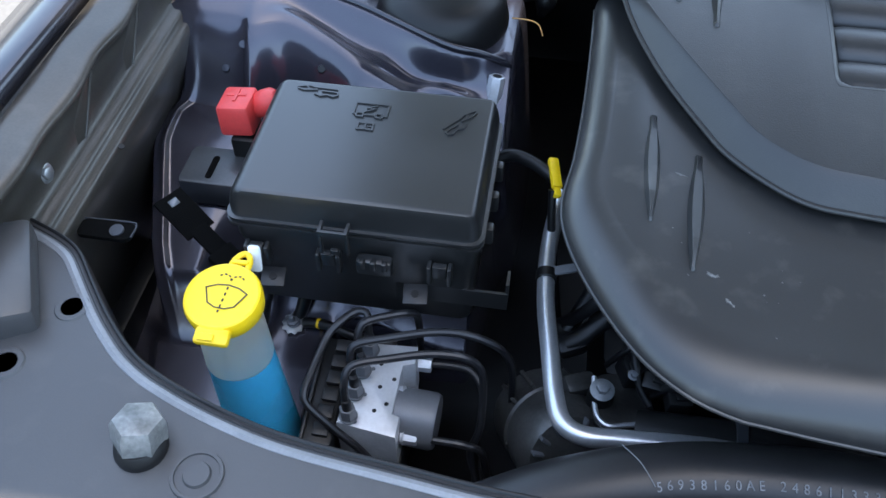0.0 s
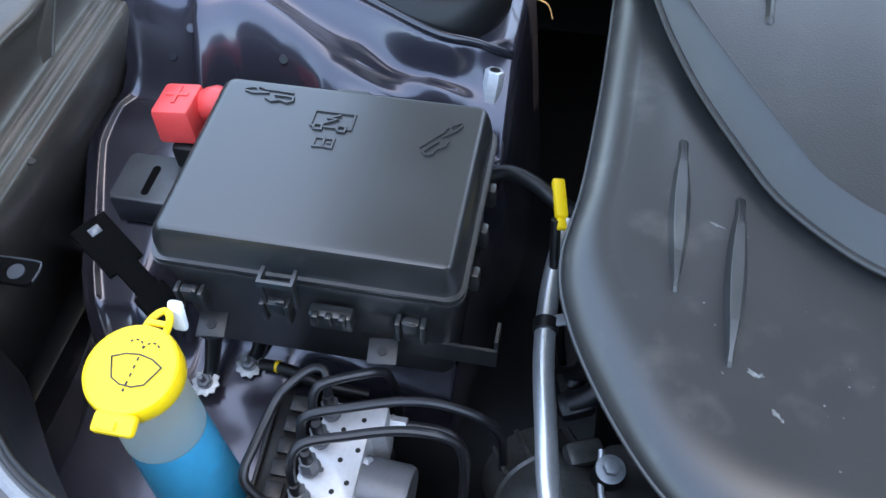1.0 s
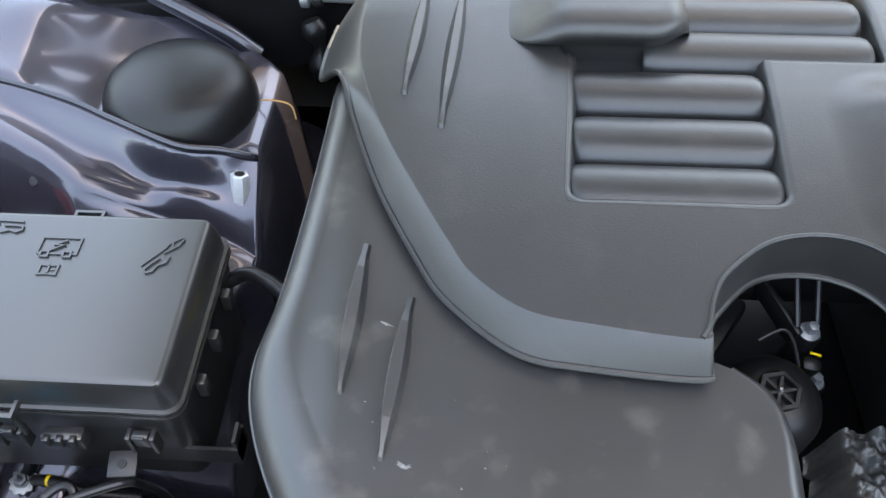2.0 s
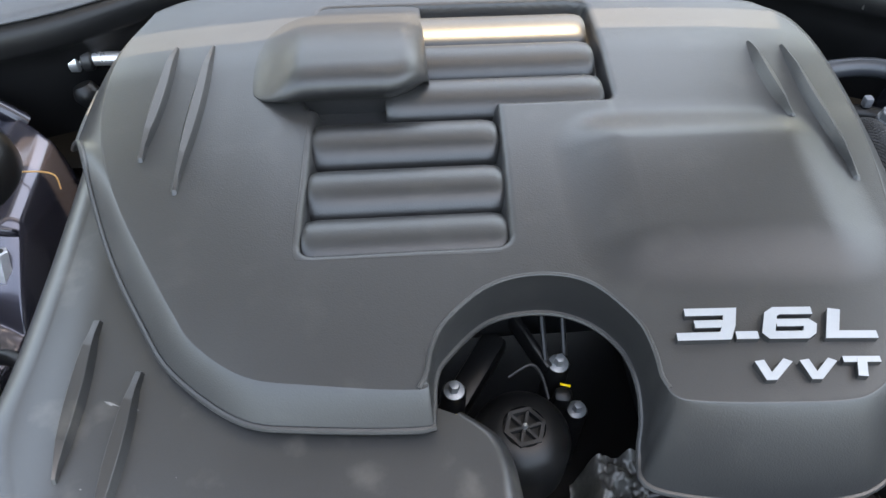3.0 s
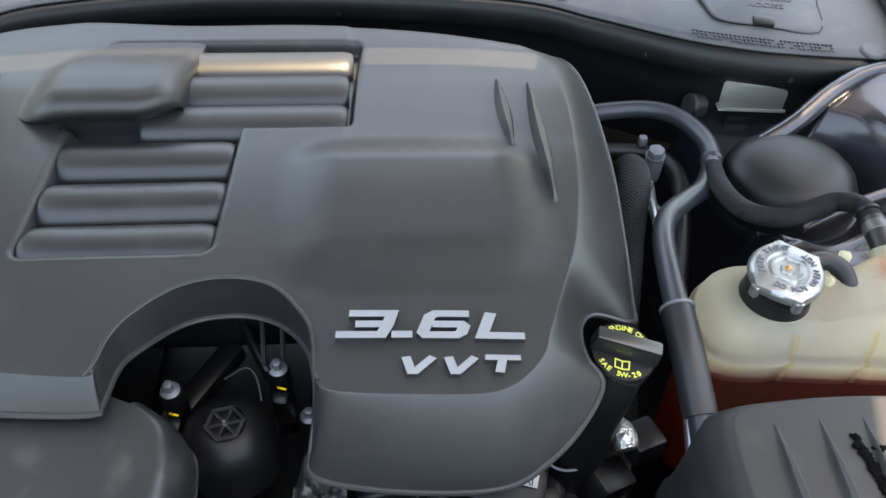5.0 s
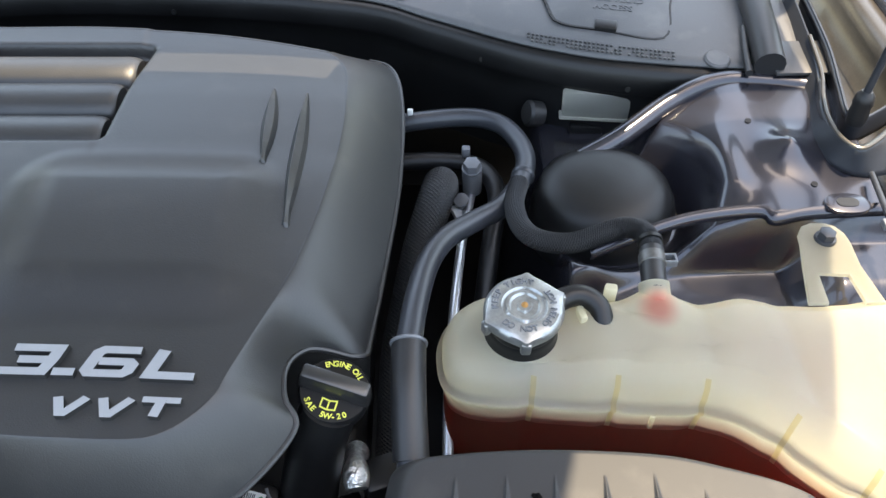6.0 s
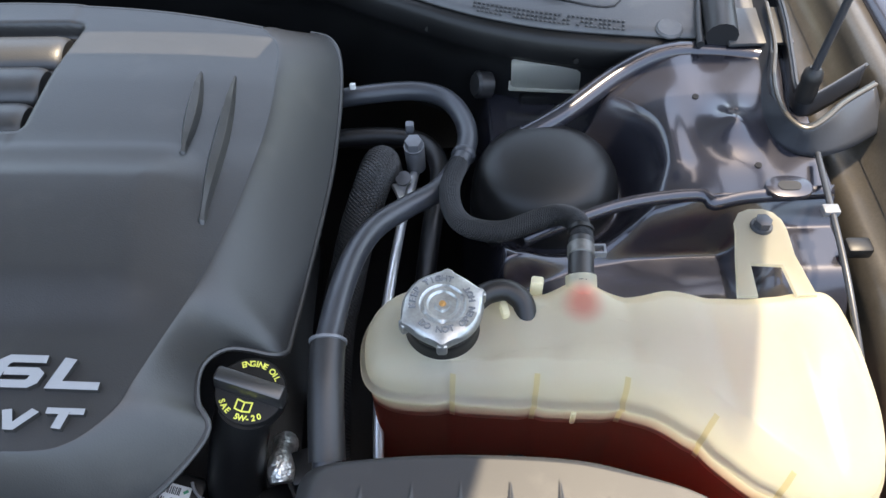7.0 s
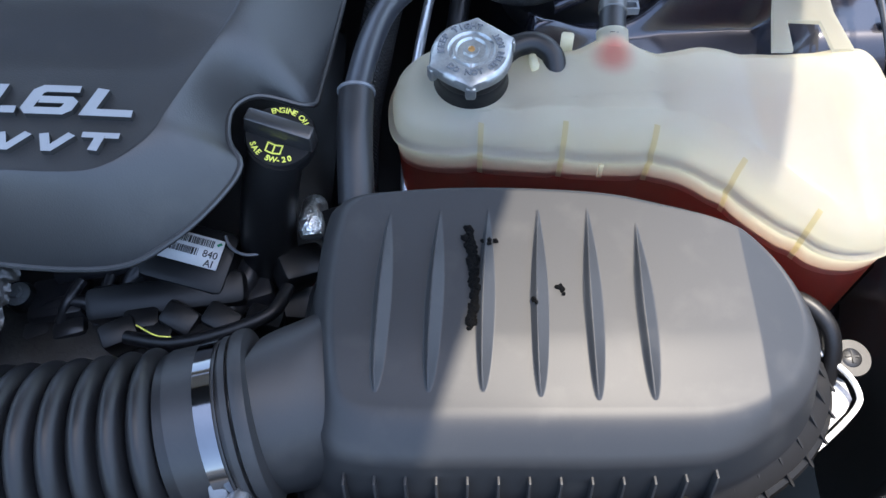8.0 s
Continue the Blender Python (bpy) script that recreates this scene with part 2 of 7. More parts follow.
def sheet(name, X, Y, Z, mat, parent=None, label="", closed=False, solid=0.0):
    """A quad sheet through arrays of x, y, z (rows by columns)."""
    X, Y, Z = np.broadcast_arrays(X, Y, Z)
    r, c = X.shape
    v = np.stack([X, Y, Z], -1).reshape(-1, 3)
    i = np.arange(r * c).reshape(r, c)
    if closed:
        i = np.concatenate([i, i[:, :1]], 1)
    f = np.stack([i[:-1, :-1], i[:-1, 1:], i[1:, 1:], i[1:, :-1]], -1).reshape(-1, 4)
    me = bpy.data.meshes.new(name)
    me.from_pydata(v.tolist(), [], f.tolist())
    me.update()
    ob = link_mesh(name, me, mat, parent, label, True)
    if solid:
        mod = ob.modifiers.new("thickness", "SOLIDIFY")
        mod.thickness, mod.offset = solid, -1
    return ob


def spline(points, n, closed=False):
    """n points along a Catmull-Rom curve through the given points."""
    p = np.array(points, float)
    k = len(p)
    idx = np.linspace(0, k if closed else k - 1, n, endpoint=not closed)
    out = []
    for u in idx:
        a = min(int(u), k - 1 if closed else k - 2)
        t = u - a
        if closed:
            q = [p[(a + d) % k] for d in (-1, 0, 1, 2)]
        else:
            q = [p[max(a - 1, 0)], p[a], p[a + 1], p[min(a + 2, k - 1)]]
        out.append(0.5 * (2 * q[1] + (q[2] - q[0]) * t + (2 * q[0] - 5 * q[1] + 4 * q[2] - q[3]) * t ** 2
                          + (3 * q[1] - q[0] - 3 * q[2] + q[3]) * t ** 3))
    return np.array(out)


def even(points, n, closed=False):
    """Points at even steps of length along a smooth curve."""
    q = spline(points, 40 * len(points), closed)
    if closed:
        q = np.vstack([q, q[:1]])
    s = np.concatenate([[0], np.cumsum(np.linalg.norm(np.diff(q, axis=0), axis=1))])
    at = np.linspace(0, s[-1], n, endpoint=not closed)
    return np.stack([np.interp(at, s, q[:, d]) for d in range(q.shape[1])], 1)


def tube(bm, points, radius, steps=0, segs=14, cap=True):
    """A round pipe swept along a smooth path; radius a number or a function of 0..1 along it."""
    steps = steps or max(8, 6 * len(points))
    p = even(points, steps) if len(points) > 2 else np.linspace(points[0], points[1], max(2, steps))
    t = np.gradient(p, axis=0)
    t /= np.linalg.norm(t, axis=1)[:, None]
    up = np.array([0, 0, 1.0]) if abs(t[0][2]) < 0.9 else np.array([1.0, 0, 0])
    rings = []
    for k in range(len(p)):
        up = up - t[k] * up.dot(t[k])
        up /= np.linalg.norm(up)
        side = np.cross(t[k], up)
        r = radius(k / (len(p) - 1)) if callable(radius) else radius
        rings.append([bm.verts.new(p[k] + r * (math.cos(a) * up + math.sin(a) * side)) for a in np.linspace(0, 2 * math.pi, segs, endpoint=False)])
    for a, b in zip(rings, rings[1:]):
        for k in range(segs):
            bm.faces.new((a[k], a[(k + 1) % segs], b[(k + 1) % segs], b[k]))
    if cap:
        bm.faces.new(rings[0][::-1])
        bm.faces.new(rings[-1])
    return bm


def pipe(points, radius, **kw):
    return tube(bmesh.new(), points, radius, **kw)


def turned(profile, place=(0, 0, 0), axis=(0, 0, 1), segs=32, wave=None):
    """A lathe: (radius, height) pairs about an axis; wave(angle, height) scales the radius."""
    bm = bmesh.new()
    m = Matrix.Translation(place) @ Vector((0, 0, 1)).rotation_difference(Vector(axis)).to_matrix().to_4x4()
    rings = []
    for r, h in profile:
        rings.append([bm.verts.new(m @ Vector((r * (wave(a, h) if wave else 1) * math.cos(a), r * (wave(a, h) if wave else 1) * math.sin(a), h)))
                      for a in np.linspace(0, 2 * math.pi, segs, endpoint=False)])
    for a, b in zip(rings, rings[1:]):
        for k in range(segs):
            bm.faces.new((a[k], a[(k + 1) % segs], b[(k + 1) % segs], b[k]))
    bm.faces.new(rings[0][::-1])
    bm.faces.new(rings[-1])
    return bm


def block(size, place, bevel=0.002, turn=(0, 0, 0), bm=None, taper=1.0, segs=2):
    """A box with rounded edges, its top scaled by taper."""
    bm = bm or bmesh.new()
    m = Matrix.Translation(place) @ Euler([radians(a) for a in turn]).to_matrix().to_4x4()
    made = bmesh.ops.create_cube(bm, size=1.0)["verts"]
    for v in made:
        k = taper if v.co.z > 0 else 1.0
        v.co = Vector((v.co.x * size[0] * k, v.co.y * size[1] * k, v.co.z * size[2]))
    if bevel:
        edges = list({e for v in made for e in v.link_edges})
        got = bmesh.ops.bevel(bm, geom=edges, offset=bevel, segments=segs, affect="EDGES", profile=0.5)
        made = list({v for v in got["verts"]} | {v for v in made if v.is_valid})
    for v in made:
        v.co = m @ v.co
    return bm


def prism(outline, low, high, bevel=0.0, bm=None, m=None, segs=2):
    """An outline in plan drawn up from low to high, with rounded rims."""
    bm = bm or bmesh.new()
    vs = [bm.verts.new((x, y, low)) for x, y in outline]
    f = bm.faces.new(vs)
    up = bmesh.ops.extrude_face_region(bm, geom=[f])["geom"]
    top = [g for g in up if isinstance(g, bmesh.types.BMVert)]
    for v in top:
        v.co.z = high
    allv = set(vs) | set(top)
    if bevel:
        es = [e for e in bm.edges if e.verts[0] in top and e.verts[1] in top]
        got = bmesh.ops.bevel(bm, geom=es, offset=bevel, segments=segs, affect="EDGES", profile=0.5)
        allv = {v for v in allv if v.is_valid} | set(got["verts"])
    if m is not None:
        for v in allv:
            v.co = m @ v.co
    return bm


def hexbolt(parent, place, r=0.006, h=0.006, axis=(0, 0, 1), washer=1.7, mat=None, name="bolt", label=""):
    """A flanged hexagon bolt head."""
    m = Matrix.Translation(place) @ Vector((0, 0, 1)).rotation_difference(Vector(axis)).to_matrix().to_4x4()
    bm = turned([(0.1 * r, 0), (r * washer, 0), (r * washer, r * 0.18), (r * 1.15, r * 0.42)], place, axis, 20)
    prism([(r * math.cos(a), r * math.sin(a)) for a in np.arange(6) * math.pi / 3], r * 0.2, r * 0.2 + h, r * 0.18, bm, m)
    return part(name, bm, mat or STEEL, parent, label)


def words(text, size, m, mat, parent, name="lettering", depth=0.0004, label="", font_shear=0.0, width=1.0, bold=0.0):
    """Raised lettering with the built-in font; m carries its plane into the world."""
    cu = bpy.data.curves.new(name, "FONT")
    cu.body, cu.size, cu.extrude, cu.align_x, cu.align_y = text, size, depth, "CENTER", "CENTER"
    cu.shear, cu.offset, cu.resolution_u = font_shear, bold, 3
    tmp = bpy.data.objects.new("tmp", cu)
    me = bpy.data.meshes.new_from_object(tmp)
    bpy.data.objects.remove(tmp)
    me.transform(m @ Matrix.Diagonal((width, 1, 1, 1)))
    me.name = name
    me.materials.clear()
    return link_mesh(name, me, mat, parent, label, False)


def strip(bm, pts, w, h, m):
    """A raised flat line of width w and height h through points in a plane."""
    for (x0, y0), (x1, y1) in zip(pts, pts[1:]):
        d = Vector((x1 - x0, y1 - y0, 0))
        n = Vector((-d.y, d.x, 0)).normalized() * w / 2
        e = d.normalized() * w / 2
        a, b = Vector((x0, y0, 0)) - e, Vector((x1, y1, 0)) + e
        lo = [a + n, a - n, b - n, b + n]
        vs = [bm.verts.new(m @ p) for p in lo] + [bm.verts.new(m @ (p + Vector((0, 0, h)))) for p in lo]
        for f in ((4, 5, 6, 7), (0, 1, 5, 4), (1, 2, 6, 5), (2, 3, 7, 6), (3, 0, 4, 7)):
            bm.faces.new([vs[k] for k in f])
    return bm


def ease(a, b, x):
    t = np.clip((x - a) / (b - a), 0, 1)
    return t * t * (3 - 2 * t)


def rounded_box(x, y, x0, x1, y0, y1, r):
    """Signed distance to a rounded rectangle, negative inside."""
    cx, cy = (x0 + x1) / 2, (y0 + y1) / 2
    qx, qy = np.abs(x - cx) - (x1 - x0) / 2 + r, np.abs(y - cy) - (y1 - y0) / 2 + r
    return np.hypot(np.maximum(qx, 0), np.maximum(qy, 0)) + np.minimum(np.maximum(qx, qy), 0) - r


def blade(x, y, a, b, wide, full=0.5):
    """How far along and across a lens-shaped rib from a to b the places lie: 1 on its spine, 0 outside."""
    ax, ay = a
    dx, dy = b[0] - ax, b[1] - ay
    ln = math.hypot(dx, dy)
    u = ((x - ax) * dx + (y - ay) * dy) / ln ** 2
    w = ((x - ax) * dy - (y - ay) * dx) / ln
    uc = np.clip(u, 0, 1)
    half = wide * np.where(uc < full, np.sin(0.5 * np.pi * uc / full), np.sqrt(np.maximum(0, 1 - ((uc - full) / (1 - full)) ** 2))) + 1e-5
    inside = (u > 0) & (u < 1) & (np.abs(w) < half)
    return inside, w / half, half


# ---- setting ----
def rect_prism(x0, x1, y0, y1, z0, z1, bevel=0.0):
    return block((x1 - x0, y1 - y0, z1 - z0), ((x0 + x1) / 2, (y0 + y1) / 2, (z0 + z1) / 2), bevel)


n = 60
gx, gy = np.meshgrid(np.linspace(-1, 1, n), np.linspace(-1, 1, n))
ground = sheet("ground", 400 * gx ** 3 + gx * 4, 400 * gy ** 3 + gy * 4, 0 * gx, ASPHALT)
tagged(ground, "worn grey sunlit asphalt ground under the car", "ground", kind="structure")

# Walls added out of view; they cut the horizon glow in reflections.
for nm, x0, x1, y0, y1, wh in (("wall_front", -11, 11, -10.3, -10.0, 2.6), ("wall_left", -11.3, -11.0, -10, 14, 3.0), ("wall_right", 11.0, 11.3, -10, 14, 3.0)):
    tagged(part(nm, rect_prism(x0, x1, y0, y1, 0.0, wh), HORIZON_WALL, None), "plain grey wall added out of view to block horizon light", "wall", kind="structure")

CX = -0.055          # the car's middle line

# inner fender, left of the picture: floor, strut tower wall and shelf
LEDGE_L = [(-0.90, 0.70, 0.815), (-0.82, 0.698, 0.812), (-0.747, 0.690, 0.808), (-0.677, 0.672, 0.802), (-0.628, 0.652, 0.797), (-0.566, 0.632, 0.786), (-0.53, 0.640, 0.773), (-0.50, 0.648, 0.757), (-0.465, 0.625, 0.738), (-0.41, 0.56, 0.70)]
CREST_L = [(-0.90, 0.640, 0.792), (-0.80, 0.640, 0.790), (-0.778, 0.628, 0.788), (-0.745, 0.636, 0.788), (-0.70, 0.618, 0.780), (-0.65, 0.592, 0.768), (-0.606, 0.592, 0.750), (-0.56, 0.592, 0.729), (-0.52, 0.588, 0.706), (-0.48, 0.565, 0.690), (-0.44, 0.52, 0.69)]


def smooth_at(x, table, col):
    q = even([(r[0], r[col]) for r in table], 300)
    return np.interp(x, q[:, 0], q[:, 1])


def inner_left(x, y):
    yl, zl = smooth_at(x, LEDGE_L, 1), smooth_at(x, LEDGE_L, 2)
    yc, zc = smooth_at(x, CREST_L, 1), smooth_at(x, CREST_L, 2)
    low = 0.595 + 0.075 * ease(0.36, 0.54, y) - 0.05 * ease(-0.66, -0.52, x) * (1 - ease(0.45, 0.55, y))
    low = low + 0.026 * ease(0.014, -0.006, rounded_box(x, y, -0.868 + 0.05 * ease(0.46, 0.30, y), -0.30, 0.10, 0.578, 0.05))
    low = low - 0.05 * ease(-0.866, -0.88, x) - 0.006 * ease(-0.80, -0.86, x)
    low = low - 0.14 * ease(-0.655, -0.61, x) * ease(0.41, 0.36, y)
    low = low - 0.026 * ease(0.48, 0.40, y)
    # flat apron beside the fender, with a beaded hem along the gap
    hem = np.interp(y, [0.30, 0.33, 0.42, 0.53, 0.575, 0.605], [-0.785, -0.800, -0.838, -0.868, -0.870, -0.856])
    apron = 0.655 + 0.055 * ease(0.36, 0.56, y) + 0.004 * np.exp(-((x - hem - 0.012) / 0.004) ** 2) - 0.09 * ease(0.0, -0.008, x - hem)
    share = ease(-0.735, -0.785, x) * ease(0.345, 0.40, y)
    low = low * (1 - share) + apron * share
    c = ease(-0.052, 0.006, y - yc) ** 0.8
    slope = zc + (zl - zc) * np.clip((y - yc) / np.maximum(yl - yc, 0.01), 0, 1) ** 0.8
    z = low * (1 - c) + slope * c
    s_ = np.clip((y - yc - 0.012) / np.maximum(yl - yc - 0.012, 0.012), 0, 1)
    z = z - 0.015 * np.sin(np.pi * s_) ** 2 * ease(-0.80, -0.68, x) * ease(-0.50, -0.56, x)
    d = y - yl
    z = z + 0.006 * ease(0.0, 0.012, d) + 0.018 * ease(0.02, 0.12, d) * ease(-0.64, -0.80, x)
    z = z + 0.014 * np.exp(-(((x + 0.72) / 0.05) ** 2 + ((y - 0.77) / 0.035) ** 2))
    z = z - 0.012 * np.exp(-(((x + 0.60) / 0.03) ** 2 + ((y - yc - 0.016) / 0.016) ** 2))
    q = np.hypot(x + 0.584, y - 0.708)
    z = z - np.maximum(0, z - 0.768) * ease(0.150, 0.076, q) * ease(-0.002, 0.012, d)
    z = z - 0.30 * ease(-0.500, -0.455, x + 0.015 * ease(0.57, 0.53, y)) - 0.22 * ease(0.84, 0.90, y + 0.09 * ease(-0.62, -0.45, x))
    return z


x, y = np.meshgrid(np.linspace(-0.885, -0.40, 230), np.linspace(0.16, 0.92, 330))
left_bay = thing("inner_fender", (-0.65, 0.55, 0.60), "glossy black painted inner fender with strut tower wall", "inner fender", "structure")
sheet("panel", x, y, inner_left(x, y), PAINT_SKYLIT, left_bay, solid=0.002)


def edge_band(points, wide, lift, parent, mat, name="flange", thick=0.0022):
    """A thin folded sheet edge that runs along a line, standing a little proud of the panel."""
    p = even(points, 60)
    t = np.gradient(p, axis=0)
    nrm = np.stack([t[:, 1], -t[:, 0]], 1)
    nrm /= np.linalg.norm(nrm, axis=1)[:, None]
    rows = []
    for off, dz in ((-wide, 0.001), (0, lift), (0.0015, lift - 0.001), (0.001, lift - 0.007)):
        q = p.copy()
        q[:, :2] += nrm * off
        q[:, 2] += dz
        rows.append(q)
    a = np.array(rows)
    return sheet(name, a[..., 0], a[..., 1], a[..., 2], mat, parent, solid=thick)


edge_band([(a, b, c + 0.004) for a, b, c in LEDGE_L[1:-2]], 0.0015, -0.001, left_bay, PAINT, "flange", 0.0008)
# the shelf's rear rail
part("rail", pipe([(-0.90, 0.84, 0.848), (-0.78, 0.845, 0.846), (-0.70, 0.835, 0.838), (-0.62, 0.815, 0.815), (-0.56, 0.802, 0.786), (-0.53, 0.80, 0.76)], 0.010, steps=50), PAINT, left_bay)
for hx, hy in ((-0.787, 0.622), (-0.808, 0.612), (-0.697, 0.606), (-0.854, 0.68), (-0.831, 0.678)):
    hz = float(inner_left(np.array(hx), np.array(hy)))
    part("stud_dimple", turned([(0.0005, 0.0016), (0.0040, 0.0016), (0.0052, -0.001)], (hx, hy, hz), (0, -0.7 if hy < 0.65 else -0.1, 0.7), 14), DARK if hx > -0.75 or hy > 0.65 else PAINT, left_bay)


# inner fender, right of the picture
def inner_right(x, y):
    yl = np.interp(x, [0.40, 0.49, 0.538, 0.595, 0.71], [0.560, 0.60, 0.612, 0.616, 0.618])
    d = y - yl
    z = 0.765 + 0.062 * ease(-0.020, 0.002, d) * (0.5 + 0.5 * ease(0.50, 0.62, x)) - 0.14 * ease(-0.06, -0.22, d)
    z = z + 0.038 * ease(0.62, 0.66, x) * ease(-0.14, -0.06, d) * (1 - ease(-0.020, 0.002, d))
    z = z + 0.017 * np.exp(-(((x - 0.640) / 0.021) ** 2 + ((y - 0.692) / 0.022) ** 2) ** 0.8)
    z = z + 0.008 * np.exp(-((x - 0.580) / 0.017) ** 2) * ease(0.625, 0.66, y) * ease(0.77, 0.69, y)
    z = z + 0.014 * ease(0.62, 0.79, y + 0.10 * ease(0.60, 0.47, x))
    z = z - 0.06 * ease(0.815, 0.84, y + 0.10 * ease(0.62, 0.46, x))
    q = np.hypot(x - 0.47, y - 0.678)
    z = z - np.maximum(0, z - 0.766) * ease(0.110, 0.073, q)
    return z - 0.30 * ease(0.425, 0.385, x)


x, y = np.meshgrid(np.linspace(0.37, 0.715, 230), np.linspace(0.34, 0.86, 330))
right_bay = thing("inner_fender", (0.55, 0.60, 0.62), "glossy black painted inner fender beside the coolant tank", "inner fender", "structure")
sheet("panel", x, y, inner_right(x, y), PAINT, right_bay, solid=0.002)
edge_band([(0.44, 0.583, 0.812), (0.492, 0.600, 0.822), (0.538, 0.612, 0.828), (0.595, 0.616, 0.832), (0.606, 0.606, 0.831), (0.64, 0.612, 0.833), (0.712, 0.616, 0.834)], 0.004, -0.0035, right_bay, PAINT, "flange", 0.0010)
part("rail", pipe([(0.435, 0.715, 0.795), (0.49, 0.742, 0.809), (0.55, 0.783, 0.826), (0.60, 0.803, 0.836), (0.65, 0.802, 0.836), (0.69, 0.795, 0.836)], 0.0105, steps=40), PAINT, right_bay)
for hx, hy in ((0.6134, 0.7338), (0.655, 0.650)):
    part("drain_hole", turned([(0.0005, 0.0), (0.0030, 0.0), (0.0030, -0.002)], (hx, hy, float(inner_right(np.array(hx), np.array(hy))) + 0.0012), (0, -0.2, 1), 16), DARK, right_bay)
slot_ring = prism([(0.672 + 0.021 * math.copysign(abs(math.cos(a)) ** 0.8, math.cos(a)), 0.618 + 0.013 * math.sin(a)) for a in np.linspace(0, 2 * math.pi, 30, endpoint=False)], 0.832, 0.8365, 0.0015)
part("slotted_boss", slot_ring, PAINT, right_bay)
part("slot", prism([(0.672 + 0.010 * math.copysign(abs(math.cos(a)) ** 0.5, math.cos(a)), 0.618 + 0.0055 * math.sin(a)) for a in np.linspace(0, 2 * math.pi, 24, endpoint=False)], 0.836, 0.8372), DARK, right_bay)

# fenders: outer skin, gutter, inner wall
def swept(profile, y0, y1, steps, bend, name, mat, parent, solid=0.0015):
    v = np.linspace(0, 1, steps)[:, None]
    px_, pz_ = np.array(profile).T
    Y = y0 + (y1 - y0) * v + 0 * px_
    return sheet(name, px_ + bend(Y), Y, pz_ + 0 * Y, mat, parent, solid=solid)


def rbox_plan(x0, x1, y0, y1, r, n_=6):
    out = []
    for cx_, cy_, s_ in ((x1 - r, y1 - r, 0), (x0 + r, y1 - r, 1), (x0 + r, y0 + r, 2), (x1 - r, y0 + r, 3)):
        out += [(cx_ + r * math.cos(t_), cy_ + r * math.sin(t_)) for t_ in np.linspace(s_ * math.pi / 2, (s_ + 1) * math.pi / 2, n_)]
    return out


fl = thing("fender", (-0.93, 0.6, 0.70), "front fender with folded inner flange and braced rail", "fender", "structure")
swept([(-1.03, 0.70), (-1.02, 0.78), (-0.985, 0.84), (-0.94, 0.866), (-0.912, 0.872), (-0.906, 0.869), (-0.904, 0.855)], 0.10, 1.5, 30, lambda Y: 0.01 * (Y - 0.4), "outer_skin", PAINT, fl)
v = np.linspace(0, 1, 90)[:, None]
Yw = 0.22 + 1.1 * v
prof = np.array([(-0.904, 0.850), (-0.899, 0.857), (-0.890, 0.858), (-0.880, 0.855), (-0.868, 0.854), (-0.861, 0.852), (-0.8585, 0.848), (-0.862, 0.843), (-0.869, 0.836), (-0.8715, 0.815), (-0.870, 0.797), (-0.864, 0.7925), (-0.858, 0.792), (-0.8555, 0.788), (-0.8540, 0.7835), (-0.849, 0.783), (-0.8465, 0.780), (-0.8455, 0.774), (-0.852, 0.745), (-0.868, 0.70), (-0.885, 0.58)])
wob = np.zeros(len(prof))
wob[2:8] = 1
sheet("inner_wall", prof[:, 0] + wob * 0.0022 * np.sin(Yw * 62) - 0.012 * (Yw - 0.44), Yw + 0 * prof[:, 0], prof[:, 1] + wob * 0.0012 * np.sin(Yw * 41 + 1), PAINT_THIN, fl, solid=0.0015)
for yy in (0.425, 0.535, 0.65, 0.77):
    xo = -0.012 * (yy - 0.44)
    bm = bmesh.new()
    ra, rb_, rc_, rd_ = [bm.verts.new(c_) for c_ in ((-0.8672 + xo, yy + 0.050, 0.846), (-0.8680 + xo, yy + 0.004, 0.797), (-0.8725 + xo, yy - 0.022, 0.798), (-0.8725 + xo, yy + 0.024, 0.842))]
    re_, rf_ = bm.verts.new((-0.872 + xo, yy + 0.055, 0.846)), bm.verts.new((-0.872 + xo, yy + 0.009, 0.797))
    for f_ in ((ra, rd_, rc_, rb_), (ra, rb_, rf_, re_), (rb_, rc_, rf_), (ra, re_, rd_)):
        bm.faces.new(f_)
    part("gusset", bm, PAINT_THIN, fl, smooth=False)
    part("gusset_edge", pipe([(-0.8668 + xo, yy + 0.050, 0.846), (-0.8676 + xo, yy + 0.004, 0.797)], 0.0013, steps=4, segs=8), PAINT_THIN, fl)
hexbolt(fl, (-0.8715, 0.3666, 0.811), 0.0058, 0.005, (1, -0.15, 0.25), 1.6)
part("rail_hole", turned([(0.0005, 0.0), (0.0032, 0.0), (0.0032, -0.001)], (-0.8445, 0.4407, 0.7795), (0.4, 0, 1), 12), DARK, fl)
tabp = prism(rbox_plan(-0.846, -0.797, 0.338, 0.358, 0.006), 0.766, 0.770, 0.001)
part("tab", tabp, CRUMB, fl, "black tab with a hole")
part("tab_edge", pipe([(-0.846, 0.358, 0.769), (-0.803, 0.359, 0.769), (-0.797, 0.354, 0.769), (-0.797, 0.342, 0.769)], 0.0010, steps=20, segs=8), PIPE_BLACK, fl)
part("tab_eye", turned([(0.004, 0), (0.0062, 0), (0.0062, 0.0016), (0.004, 0.0016)], (-0.811, 0.347, 0.770), (0, -0.1, 1), 16), PIPE_BLACK, fl)
fr = thing("fender", (0.80, 0.6, 0.70), "sunlit front fender with folded inner flange", "fender", "structure")
swept([(0.93, 0.68), (0.915, 0.76), (0.885, 0.83), (0.845, 0.862), (0.818, 0.868), (0.81, 0.864), (0.808, 0.85)], 0.10, 1.6, 30, lambda Y: -0.015 * (Y - 0.7), "outer_skin", PAINT, fr)
